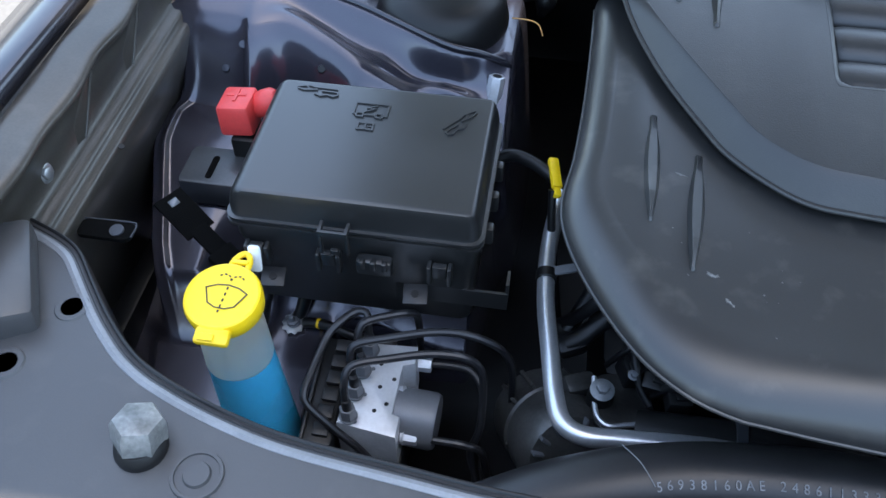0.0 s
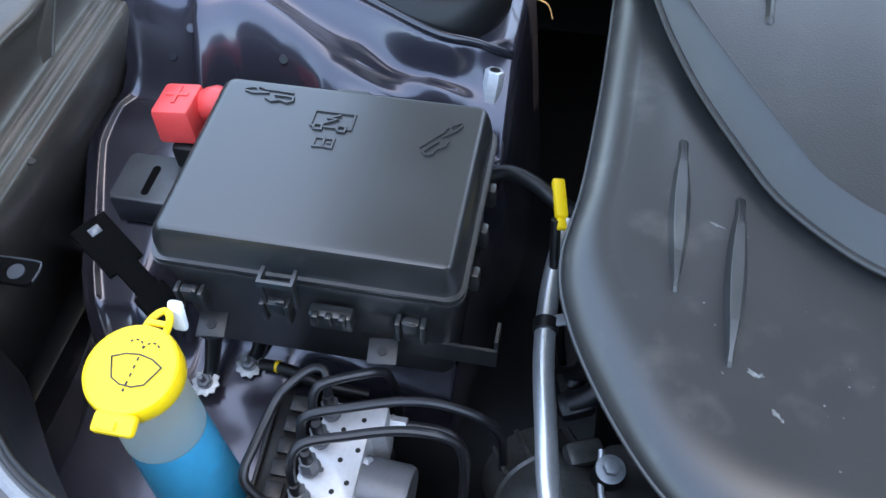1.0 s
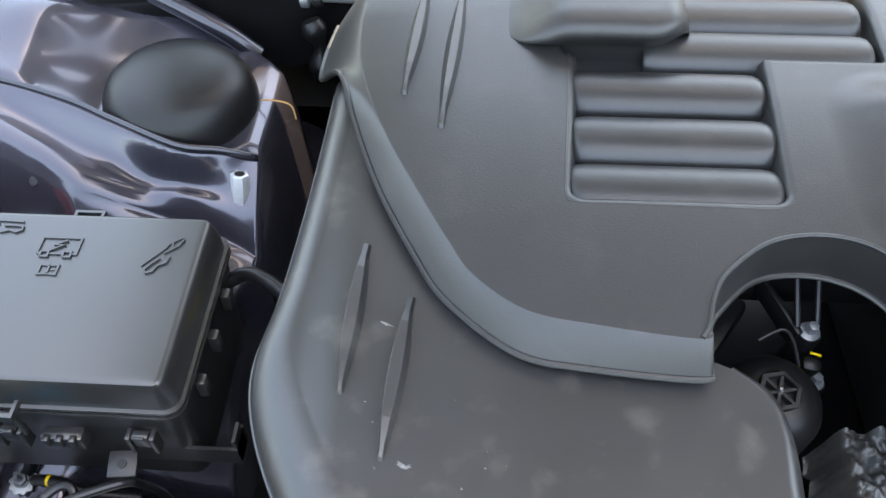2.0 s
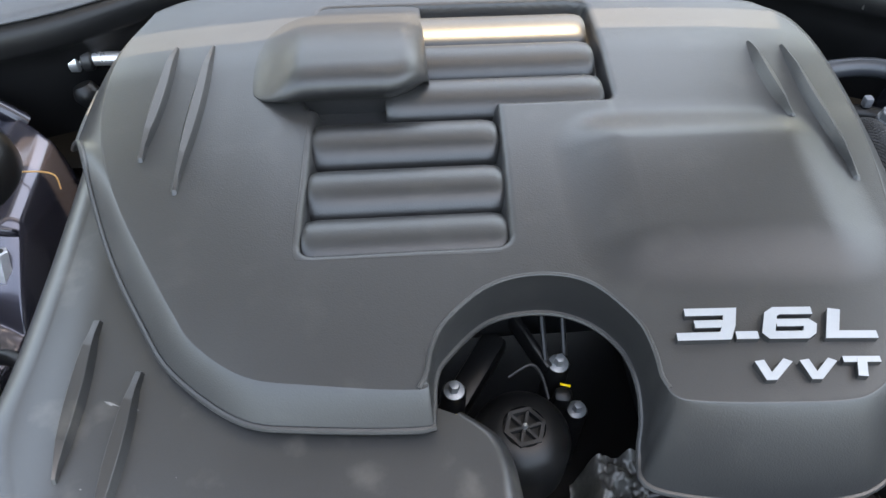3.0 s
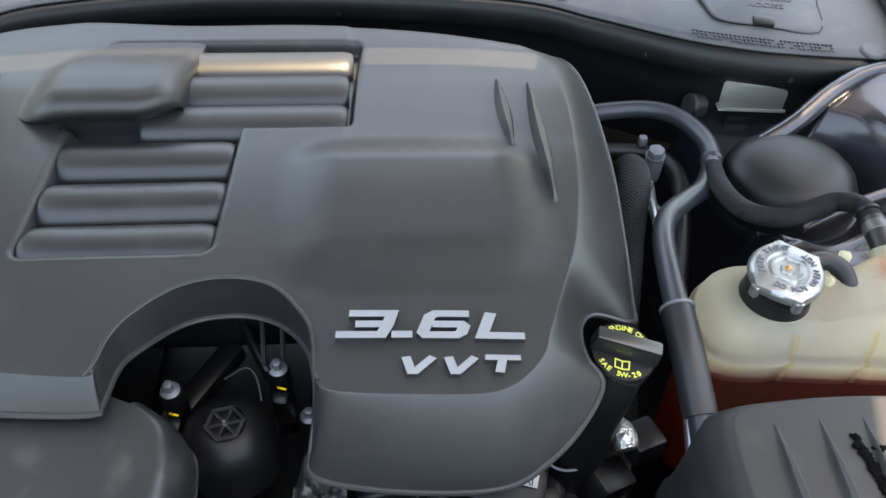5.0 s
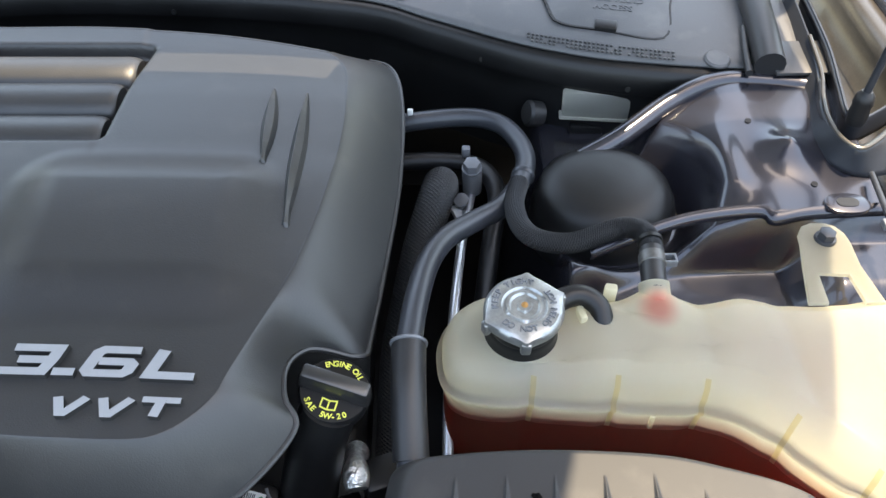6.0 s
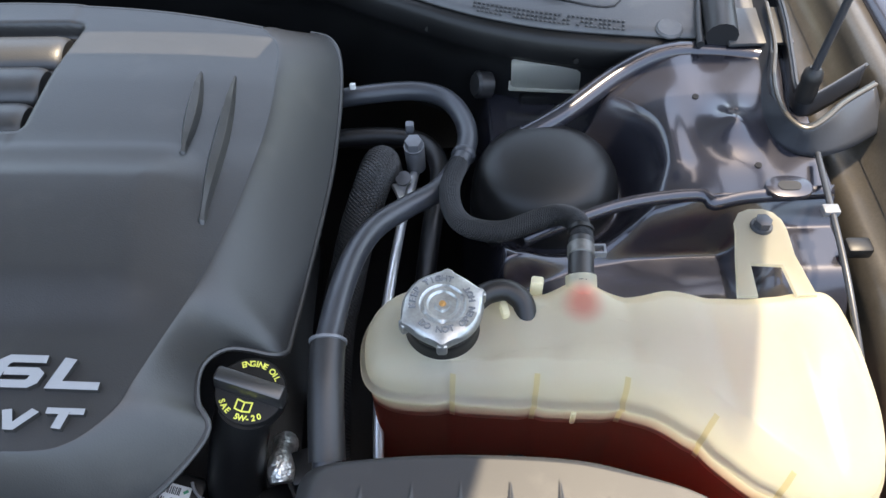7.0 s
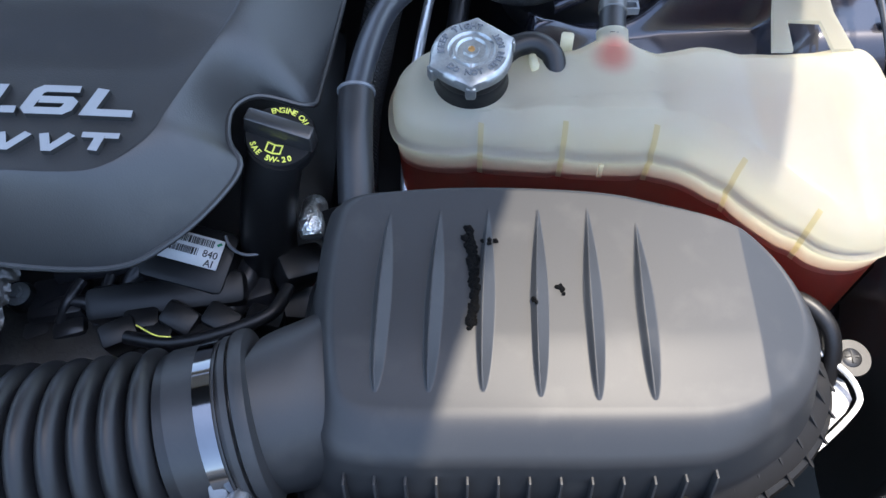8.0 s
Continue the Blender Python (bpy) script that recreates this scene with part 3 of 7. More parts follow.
swept([(0.806, 0.852), (0.803, 0.858), (0.786, 0.858), (0.782, 0.852), (0.778, 0.842), (0.770, 0.80), (0.752, 0.795), (0.742, 0.79), (0.738, 0.76), (0.735, 0.55)],
      0.20, 1.3, 40, lambda Y: -0.05 * ease(0.55, 0.25, Y) + 0.01 * (Y - 0.7), "inner_wall", PAINT_THIN, fr)
# floor of the gutter between inner fender and fender
part("gutter", rect_prism(0.705, 0.79, 0.20, 1.20, 0.56, 0.70, 0.004), DARK, fr)
part("gutter", rect_prism(-0.90, -0.86, 0.20, 1.20, 0.52, 0.60, 0.004), DARK, fl)

# hood hinge, prop and rods beside the right fender
hinge = thing("swing_arm", (0.70, 0.74, 0.80), "black painted swing arm with bent sheet metal edge", "swing arm")


def folded_wall(top, low, parent, mat, name, lip=0.010, thick=0.003):
    """A bent sheet: a wall from its low line up to its top line, with a folded lip behind."""
    t_, l_ = even(top, 60), even(low, 60)
    back = t_ + np.array([0.002, lip, -0.001])
    a_ = np.array([l_ + (t_ - l_) * k for k in np.linspace(0, 0.94, 6)] + [t_ + np.array([0, 0.001, 0.0005]), back, back + np.array([0, 0.002, -0.008])])
    return sheet(name, a_[..., 0], a_[..., 1], a_[..., 2], mat, parent, solid=thick)


folded_wall([(0.706, 0.93, 0.874), (0.701, 0.84, 0.866), (0.696, 0.782, 0.860), (0.684, 0.738, 0.858), (0.679, 0.708, 0.858), (0.681, 0.680, 0.858), (0.693, 0.664, 0.858), (0.713, 0.675, 0.858), (0.738, 0.697, 0.858), (0.775, 0.722, 0.858)],
            [(0.690, 0.92, 0.845), (0.684, 0.82, 0.836), (0.680, 0.765, 0.832), (0.673, 0.728, 0.830), (0.671, 0.703, 0.830), (0.678, 0.676, 0.830), (0.700, 0.660, 0.830), (0.725, 0.662, 0.830), (0.752, 0.674, 0.830), (0.785, 0.694, 0.832)], hinge, PIPE_BLACK, "arm_wall")
folded_wall([(0.720, 0.93, 0.872), (0.716, 0.83, 0.866), (0.708, 0.765, 0.860), (0.702, 0.725, 0.858), (0.708, 0.712, 0.857), (0.724, 0.718, 0.858), (0.775, 0.752, 0.860)],
            [(0.720, 0.925, 0.845), (0.716, 0.825, 0.84), (0.707, 0.760, 0.835), (0.701, 0.721, 0.833), (0.708, 0.708, 0.832), (0.725, 0.714, 0.833), (0.776, 0.747, 0.835)], hinge, PIPE_BLACK, "arm_inner_wall", 0.004)
# A paler tube follows the arm's top edge.
part("arm_edge", tube(bmesh.new(), [(0.701, 0.842, 0.867), (0.696, 0.784, 0.861), (0.684, 0.740, 0.859), (0.679, 0.710, 0.859), (0.681, 0.682, 0.859), (0.693, 0.666, 0.859), (0.713, 0.677, 0.859), (0.738, 0.699, 0.859), (0.775, 0.724, 0.859)], 0.0020, steps=60, segs=8), PAINT_THIN, hinge, "paler edge of the bent sheet")
strut = thing("gas_strut", (0.70, 0.705, 0.86), "thin gas strut on a black ball joint", "gas strut")
part("socket", turned([(0.004, -0.012), (0.0085, -0.010), (0.0095, 0.0), (0.0085, 0.008), (0.0095, 0.012), (0.0085, 0.020), (0.005, 0.024)], (0.702, 0.706, 0.868), (0.02, 0.1, 1), 24), RUBBER, strut)
part("rod", pipe([(0.702, 0.708, 0.888), (0.716, 0.705, 1.34)], 0.0036, steps=4), PIPE_BLACK, strut)
part("cylinder", pipe([(0.716, 0.705, 1.34), (0.720, 0.703, 1.56)], 0.009, steps=4), DARK, strut)
cable = thing("release_cable", (0.695, 0.58, 0.84), "thin black release cable held by a metal clip", "cable")
part("sheath", pipe([(0.707, 0.655, 0.838), (0.698, 0.60, 0.842), (0.694, 0.55, 0.838), (0.691, 0.50, 0.828), (0.690, 0.43, 0.80), (0.69, 0.36, 0.76), (0.68, 0.28, 0.72)], 0.0028, steps=40), PIPE_BLACK, cable)
part("clip", block((0.014, 0.010, 0.007), (0.695, 0.584, 0.842), 0.0015), ALU_DARK, cable)
part("connector", block((0.022, 0.016, 0.012), (0.722, 0.565, 0.815), 0.003), DARK, cable)

# cowl: lip, top panel, lid of the brake fluid opening
cowl = thing("cowl_panel", (0.25, 0.95, 0.84), "grey plastic cowl panel below the windshield with lettered lid", "cowl", "structure")
RIM = [(-0.86, 0.80), (-0.75, 0.80), (-0.62, 0.815), (-0.50, 0.85), (-0.40, 0.905), (-0.33, 0.94), (-0.154, 0.972), (0.05, 0.966), (0.221, 0.940), (0.30, 0.900), (0.382, 0.856), (0.436, 0.834), (0.495, 0.818), (0.60, 0.804), (0.70, 0.80)]
rim = even(RIM, 160)
rows = []
for dy, z in ((0.012, 0.70), (0.006, 0.79), (0.004, 0.806), (-0.001, 0.812), (-0.004, 0.818), (0.0, 0.834), (0.003, 0.840), (0.008, 0.8425), (0.020, 0.8425), (0.03, 0.8455)):
    rows.append(np.column_stack([rim[:, 0], rim[:, 1] + dy, np.full(len(rim), z)]))
a = np.array(rows)
sheet("lip", a[..., 0], a[..., 1], a[..., 2], DARK, cowl, "dark cowl lip")
v = np.linspace(0, 1, 30)[:, None]
Yc = (rim[:, 1] + 0.012) * (1 - v) + 1.22 * v
Zc = 0.8462 + 0.045 * v + 0.004 * np.sin(v * 9) * (1 - v)
sheet("top_panel", rim[:, 0] + 0 * v, Yc, Zc + 0 * rim[:, 0], COWL, cowl, solid=0.003)
part("front_wall", rect_prism(-0.88, 0.74, 1.00, 1.02, 0.30, 0.83), DARK, cowl)
lid_pts = even([(0.434, 0.96), (0.434, 0.905), (0.445, 0.884), (0.49, 0.872), (0.54, 0.858), (0.558, 0.868), (0.566, 0.905), (0.57, 0.96), (0.50, 0.97)], 48, True)


def cowl_z(yy, rimy=0.83):
    t = (yy - rimy - 0.012) / (1.22 - rimy - 0.012)
    return 0.8462 + 0.045 * t + 0.004 * math.sin(t * 9) * (1 - t)


tilt = Matrix.Translation((0.50, 0.91, cowl_z(0.91) + 0.001)) @ Euler((radians(7.5), 0, 0)).to_matrix().to_4x4()
lid = part("access_lid", prism([(px_ - 0.5, py_ - 0.91) for px_, py_ in lid_pts], -0.004, 0.002, 0.0012, m=tilt), COWL, cowl)
groove = bmesh.new()
strip(groove, [(px_ - 0.5 + (px_ - 0.5) * 0.02, (py_ - 0.91) * 1.02) for px_, py_ in np.vstack([lid_pts, lid_pts[:1]])], 0.0022, 0.0016, tilt)
part("lid_seam", groove, DARK, lid)
part("finger_tab", block((0.024, 0.016, 0.007), (0.492, 0.878, cowl_z(0.878) + 0.003), 0.002, (8, 0, -12)), DARK, lid, "black finger tab")
spin = Matrix.Rotation(radians(-8), 4, "Z")
words("BRAKE FLUID", 0.0125, tilt @ Matrix.Translation((0.004, 0.014, 0.002)) @ spin, COWL, lid, depth=0.0009, bold=0.0002)
words("ACCESS", 0.0125, tilt @ Matrix.Translation((0.004, -0.001, 0.002)) @ spin, COWL, lid, depth=0.0009, bold=0.0002)
# small moulded writing that cannot be read, as bars
for row in range(3):
    bars = bmesh.new()
    for k in range(34):
        if random.random() < 0.15:
            continue
        u = k / 33
        bx = 0.408 + 0.150 * u - 0.001 * row
        by = 0.872 - 0.048 * u - 0.0065 * row + 0.012 * u * u
        block((0.0030, 0.0038 * random.uniform(0.7, 1.0), 0.0008), (bx, by, cowl_z(by, by - 0.03 + 0.0) + 0.0007), 0, (4, 0, -16), bars)
    part("moulded_bars", bars, RUBBER_GREY, cowl)
hose = thing("weatherstrip", (0.64, 0.85, 0.86), "grey rubber weatherstrip lying over the cowl end", "weatherstrip")
part("seal", pipe([(0.664, 1.10, 0.892), (0.662, 0.96, 0.874), (0.656, 0.87, 0.866), (0.649, 0.80, 0.858)], 0.016, steps=30), RUBBER_GREY, hose)
part("seal_lip", pipe([(0.640, 0.87, 0.859), (0.633, 0.83, 0.855), (0.628, 0.795, 0.852)], 0.004, steps=16), RUBBER_GREY, hose)
part("plug", turned([(0.0005, 0.002), (0.012, 0.002), (0.014, 0.0), (0.014, -0.002)], (0.603, 0.825, cowl_z(0.825, 0.802) + 0.001), (0, -0.1, 1), 24), COWL, cowl)
part("plug", turned([(0.0005, 0.002), (0.010, 0.002), (0.012, 0.0), (0.012, -0.002)], (0.27, 0.955, cowl_z(0.955, 0.925) + 0.001), (0, -0.1, 1), 24), COWL, cowl)
part("end_plate", block((0.065, 0.055, 0.004), (0.688, 0.823, 0.852), 0.001, (3, 0, 2)), PANEL, cowl)
for hx, hy in ((0.358, 0.869), (0.51, 0.812), (0.0, 0.967)):
    part("lip_hole", turned([(0.0005, 0.0), (0.003, 0.0), (0.003, -0.001)], (hx, hy - 0.0035, 0.822), (0, -1, 0.25), 12), DARK, cowl)
shield = thing("windshield", (0.0, 1.5, 0.90), "dark raked windshield glass behind the cowl", "windshield", "structure")
v = np.linspace(0, 1, 12)[:, None]
u = np.linspace(-0.72, 0.62, 30)
sheet("glass", u + 0 * v, 1.20 + 0.75 * v + 0 * u, 0.895 + 0.46 * v - 0.25 * (u + 0.05) ** 2 * v, GLASS, shield, solid=0.005)

# raised hood over the bay, out of view; cuts and colours steer the light
hood = thing("hood", (CX, 1.02, 1.02), "unseen raised hood over the engine bay, cut and coloured to steer light", "hood", "structure")
HINGE, TIP = Vector((0, 0.99, 1.00)), Vector((0, 0.315, 2.17))


def hood_piece(x0, x1, a, b, name="panel", mat=None, drop=0.0, thick=0.03):
    """One stretch of the raised hood, between shares a and b of its length."""
    p, q = HINGE.lerp(TIP, a), HINGE.lerp(TIP, b)
    mid, span = (p + q) / 2, (q - p)
    mid = mid - Vector((0, span.z, -span.y)).normalized() * drop
    ang = math.degrees(math.atan2(span.z, span.y))
    return part(name, block((x1 - x0, span.length, thick), ((x0 + x1) / 2, mid.y, mid.z), min(0.004, thick / 4), (ang, 0, 0)), HOOD_BOUNCE if mat is None else mat, hood)


# rear middle cut out for sky light; the added crossbar behind stops the sun
part("sun_stop_bar", block((1.52, 0.20, 0.03), (0.030, 0.955, 1.352), 0.006, (10, 0, 0)), HOOD_BOUNCE, hood)
part("hinge_leg", block((0.03, 0.05, 0.50), (-0.70, 0.98, 1.11), 0.006), HOOD_BOUNCE, hood)
part("hinge_leg", block((0.03, 0.05, 0.50), (0.765, 0.98, 1.11), 0.006), HOOD_BOUNCE, hood)
hood_piece(-0.73, -0.42, 0.0, 0.28, "light_stop_corner")
hood_piece(0.30, 0.60, 0.0, 0.28, "light_stop_corner")
hood_piece(-0.73, 0.79, 0.28, 0.685)
hood_piece(-0.73, 0.605, 0.685, 1.0, "narrow_front")
hood_piece(-0.68, 0.57, 0.49, 0.97, "liner", HOODLINER, 0.024)

# front panel over the radiator, with its rubber edge
# Plain block in the radiator's place, added to keep light out of the bay.
radiator = thing("radiator", (CX, 0.09, 0.30), "unseen black block below the front panel, keeping light out", "radiator")
part("core", rect_prism(-0.84, 0.73, 0.06, 0.125, 0.25, 0.785, 0.004), DARK, radiator)
front = thing("radiator_panel", (CX, 0.1, 0.78), "grey plastic radiator panel with rubber edge and clips", "front panel", "structure")
EDGE = [(-0.866, 0.325), (-0.836, 0.313), (-0.813, 0.299), (-0.786, 0.268), (-0.758, 0.237), (-0.725, 0.209), (-0.685, 0.190), (-0.643, 0.176), (-0.599, 0.166), (-0.53, 0.158), (-0.433, 0.149), (-0.20, 0.140)]
EDGE = EDGE + [(2 * CX - px_ + 0.02 * float(ease(0.16, 0.30, np.array(py_))), py_ - 0.032 * float(ease(0.14, 0.18, np.array(py_)))) for px_, py_ in EDGE[::-1]]
ed = even(EDGE, 300)
v = np.linspace(0, 1, 40)[:, None]
sheet("panel", ed[:, 0] * (1 + 0.06 * v), ed[:, 1] * (1 - v) - 0.40 * v, 0.796 - 0.05 * v ** 2 + 0.003 * np.sin(v * 14) * v + 0 * ed[:, 0], PANEL, front, solid=0.003)
t2 = np.gradient(ed, axis=0)
t2 /= np.linalg.norm(t2, axis=1)[:, None]
nn = np.stack([t2[:, 1], -t2[:, 0]], 1)
prof = ((-0.002, 0.70), (-0.003, 0.772), (-0.004, 0.796), (-0.003, 0.8035), (0.0, 0.806), (0.004, 0.8055), (0.006, 0.802), (0.008, 0.8015), (0.010, 0.804), (0.0125, 0.804), (0.014, 0.799), (0.0145, 0.794))
a = np.array([np.column_stack([ed + nn * o * 0.45, np.full(len(ed), z - 0.005)]) for o, z in prof])
sheet("rubber_edge", a[..., 0], a[..., 1], a[..., 2], RUBBER, front)
part("panel_lip", tube(bmesh.new(), [(*p, 0.7965) for p in (ed + nn * 0.0105)[2:-2:4]], 0.0044, steps=260, segs=8), SILVER_DULL, front, "pale grey lip")
part("end_block", block((0.05, 0.10, 0.03), (-0.852, 0.255, 0.808), 0.006, (0, 6, 28)), PANEL, front)
bm = turned([(0.016, -0.02), (0.0180, 0.000), (0.017, 0.004), (0.014, 0.008)], (-0.696, 0.143, 0.801), (0, 0, 1), 24)
nut = part("adjuster_base", bm, DARK, front)
bm = prism([(0.0180 * math.cos(k), 0.0180 * math.sin(k)) for k in np.arange(6) * math.pi / 3 + 0.3], 0.0, 0.022, 0.007, m=Matrix.Translation((-0.6965, 0.146, 0.806)) @ Euler((radians(-12), radians(6), 0)).to_matrix().to_4x4())
part("hex_cap", bm, ALU_WORN, front, "worn grey hexagonal cap")
for hx, hy in ((-0.793, 0.245), (-0.818, 0.191)):
    part("clip_hole", turned([(0.008, 0.001), (0.0125, 0.001), (0.014, -0.001), (0.008, -0.003)], (hx, hy, 0.7990), (0, 0, 1), 24), PANEL, front)
    part("hole", turned([(0.0005, 0), (0.0085, 0), (0.0085, -0.001)], (hx, hy, 0.8000), (0, 0, 1), 20), DARK, front)
part("push_clip", turned([(0.0005, 0.0045), (0.0085, 0.0045), (0.0095, 0.0022), (0.0145, 0.0022), (0.0150, 0.0036), (0.0172, 0.0036), (0.0185, -0.001)], (-0.653, 0.130, 0.7975), (0, 0, 1), 28), PANEL, front)
part("small_hole", turned([(0.0005, 0), (0.0016, 0), (0.0016, -0.001)], (-0.752, 0.196, 0.7982), (0, 0, 1), 10), DARK, front)


# ---- engine ----
def cover(name, fold, low, top, f, mat, parent, cols=330, rows=150, share=None, crisp=True, label=""):
    """A moulded cover: a surface z = f(x, y) spanned between a front outline and a rear outline, with a rounded skirt down to the low line."""
    F = spline(fold, cols)
    L = spline(low, cols)
    s = np.linspace(0, 1, cols)
    T = even(top, 400)
    ts = np.interp(s, *zip(*share)) if share else s
    ti = ts * 399
    T2 = np.stack([np.interp(ti, np.arange(400), T[:, d]) for d in range(2)], 1)
    v = np.linspace(0, 1, rows)[:, None]
    X = F[:, 0] * (1 - v) + T2[:, 0] * v
    Y = F[:, 1] * (1 - v) + T2[:, 1] * v
    Z = f(X, Y)
    sk = []
    zf = f(F[:, 0], F[:, 1])
    for k in (1.0, 0.97, 0.9, 0.8, 0.68, 0.55, 0.42, 0.3, 0.2, 0.12, 0.06, 0.025):
        out, down = (k ** 0.9, k ** 1.12) if crisp else (math.sin(k * math.pi / 2), 1 - math.cos(k * math.pi / 2))
        sk.append(np.column_stack([F[:, 0] + (L[:, 0] - F[:, 0]) * out, F[:, 1] + (L[:, 1] - F[:, 1]) * out, zf + (L[:, 2] - zf) * down]))
    if crisp:
        sk = np.array(sk + [np.column_stack([F, zf])])
        sheet("skirt", sk[..., 0], sk[..., 1], sk[..., 2], mat, parent, label, solid=0.003)
    else:
        sk = np.array(sk)
        X, Y, Z = np.vstack([sk[..., 0], X]), np.vstack([sk[..., 1], Y]), np.vstack([sk[..., 2], Z])
    return sheet(name, X, Y, Z, mat, parent, label, solid=0.0 if crisp else 0.003), L


SLOTS = (((-0.343, 0.746), (-0.3525, 0.594)), ((-0.311, 0.743), (-0.322, 0.555)), ((0.1577, 0.7165), (0.160, 0.609)), ((0.1878, 0.714), (0.186, 0.538)))


def cover_plane(x, y):
    return 0.892 - 0.012 * np.clip(np.abs((x + 0.075) / 0.31), 0, 2) ** 4 - 0.014 * ease(0.70, 0.83, y) - 0.013 * np.clip((0.60 - y) / 0.225, 0, 1.25) ** 1.6


def top_cover(x, y):
    z = cover_plane(x, y)
    z = z + 0.002 * ease(-0.292, -0.248, x) - 0.0015 * ease(0.012, 0.02, x) * ease(0.60, 0.64, y)
    # domed field behind the badge
    dm = rounded_box(x, y, -0.020, 0.168, 0.462, 0.606, 0.03)
    z = z + 0.015 * ease(0.022, -0.034, dm) * (0.62 + 0.38 * ease(0.47, 0.575, y))
    # ribbed pocket
    xs = x - 0.06 * (y - 0.56)
    pk = np.minimum(rounded_box(xs, y, -0.2255, -0.0790, 0.4895, 0.650, 0.010), rounded_box(xs, y, -0.236, 0.0165, 0.639, 0.803, 0.010))
    z = z - 0.016 * ease(0.0005, -0.0050, pk) - 0.0012 * ease(0.004, 0.0, pk)
    return z


FOLD = [(-0.3793, 0.8234), (-0.3940, 0.7694), (-0.3950, 0.6732), (-0.3838, 0.6128), (-0.3624, 0.5551), (-0.3348, 0.4994), (-0.3094, 0.4529), (-0.2927, 0.4272), (-0.2592, 0.4008), (-0.2183, 0.3917), (-0.1541, 0.3842), (-0.1485, 0.3939), (-0.1437, 0.4130), (-0.1321, 0.4326), (-0.1026, 0.4563), (-0.0677, 0.4634), (-0.0348, 0.4541), (-0.0103, 0.4242), (-0.0043, 0.4008), (-0.0034, 0.3810), (0.0020, 0.3691), (0.0193, 0.3650), (0.0611, 0.3622), (0.1077, 0.3613), (0.1283, 0.3668), (0.1441, 0.3796), (0.1544, 0.3933), (0.1599, 0.4077), (0.1713, 0.4355), (0.1831, 0.4655), (0.1921, 0.4918), (0.1991, 0.5167), (0.2104, 0.5716), (0.2192, 0.6438), (0.2212, 0.7077), (0.2162, 0.7684), (0.1982, 0.7996)]
LOW = [(-0.3750, 0.8420, 0.8320), (-0.4280, 0.7850, 0.8220), (-0.4386, 0.6900, 0.8220), (-0.4085, 0.6343, 0.8720), (-0.3868, 0.5728, 0.8660), (-0.3634, 0.5140, 0.8620), (-0.3351, 0.4595, 0.8600), (-0.3105, 0.4207, 0.8590), (-0.2651, 0.3827, 0.8590), (-0.2206, 0.3735, 0.8590), (-0.1524, 0.3689, 0.8590), (-0.1455, 0.3773, 0.8580), (-0.1423, 0.4041, 0.8570), (-0.1336, 0.4215, 0.8560), (-0.1024, 0.4537, 0.8500), (-0.0637, 0.4614, 0.8480), (-0.0334, 0.4508, 0.8480), (-0.0136, 0.4294, 0.8460), (-0.0066, 0.4050, 0.8420), (-0.0061, 0.3820, 0.8300), (-0.0095, 0.3633, 0.8150), (-0.0051, 0.3419, 0.8120), (0.0550, 0.3282, 0.8120), (0.1213, 0.3258, 0.8140), (0.1555, 0.3404, 0.8200), (0.1842, 0.3651, 0.8280), (0.2033, 0.3947, 0.8355), (0.1938, 0.4138, 0.8420), (0.1937, 0.4403, 0.8450), (0.2102, 0.4594, 0.8380), (0.2450, 0.4630, 0.8220), (0.2509, 0.4862, 0.8180), (0.2601, 0.5580, 0.8200), (0.2708, 0.6672, 0.8220), (0.2708, 0.7846, 0.8250), (0.2557, 0.8433, 0.8270), (0.2120, 0.8500, 0.8320)]
REAR = [(-0.3793, 0.8234), (-0.3463, 0.8367), (-0.2717, 0.8446), (-0.1518, 0.8333), (-0.0331, 0.8335), (0.0876, 0.8224), (0.1982, 0.7996)]
ec = thing("engine_cover", (-0.075, 0.58, 0.82), "grey-black moulded plastic engine cover with silver badge", "engine cover")
shell, LL = cover("shell", FOLD, LOW, REAR, top_cover, PLASTIC, ec, 600, 290, ((0, 0), (0.27, 0.35), (0.55, 0.68), (0.66, 0.85), (1, 1)))
rr = even(REAR, 120)
a = np.array([np.column_stack([rr[:, 0], rr[:, 1] + o, top_cover(rr[:, 0], rr[:, 1]) - d]) for o, d in ((0, 0), (0.006, 0.002), (0.014, 0.008), (0.024, 0.030), (0.028, 0.052))])
sheet("rear_skirt", a[..., 0], a[..., 1], a[..., 2], PLASTIC, ec, solid=0.003)
arch = even([(px_, py_, float(top_cover(np.array(px_), np.array(py_))) + 0.0002) for px_, py_ in FOLD[10:21]], 90)
part("arch_edge", tube(bmesh.new(), [tuple(p) for p in arch[::3]], 0.0016, steps=120, segs=10), PLASTIC, ec)
# beaded rim along the lower edge
part("rim_bead", tube(bmesh.new(), [tuple(p) for p in LL[20:-8:6]], 0.0024, steps=300, segs=8), PLASTIC, ec)


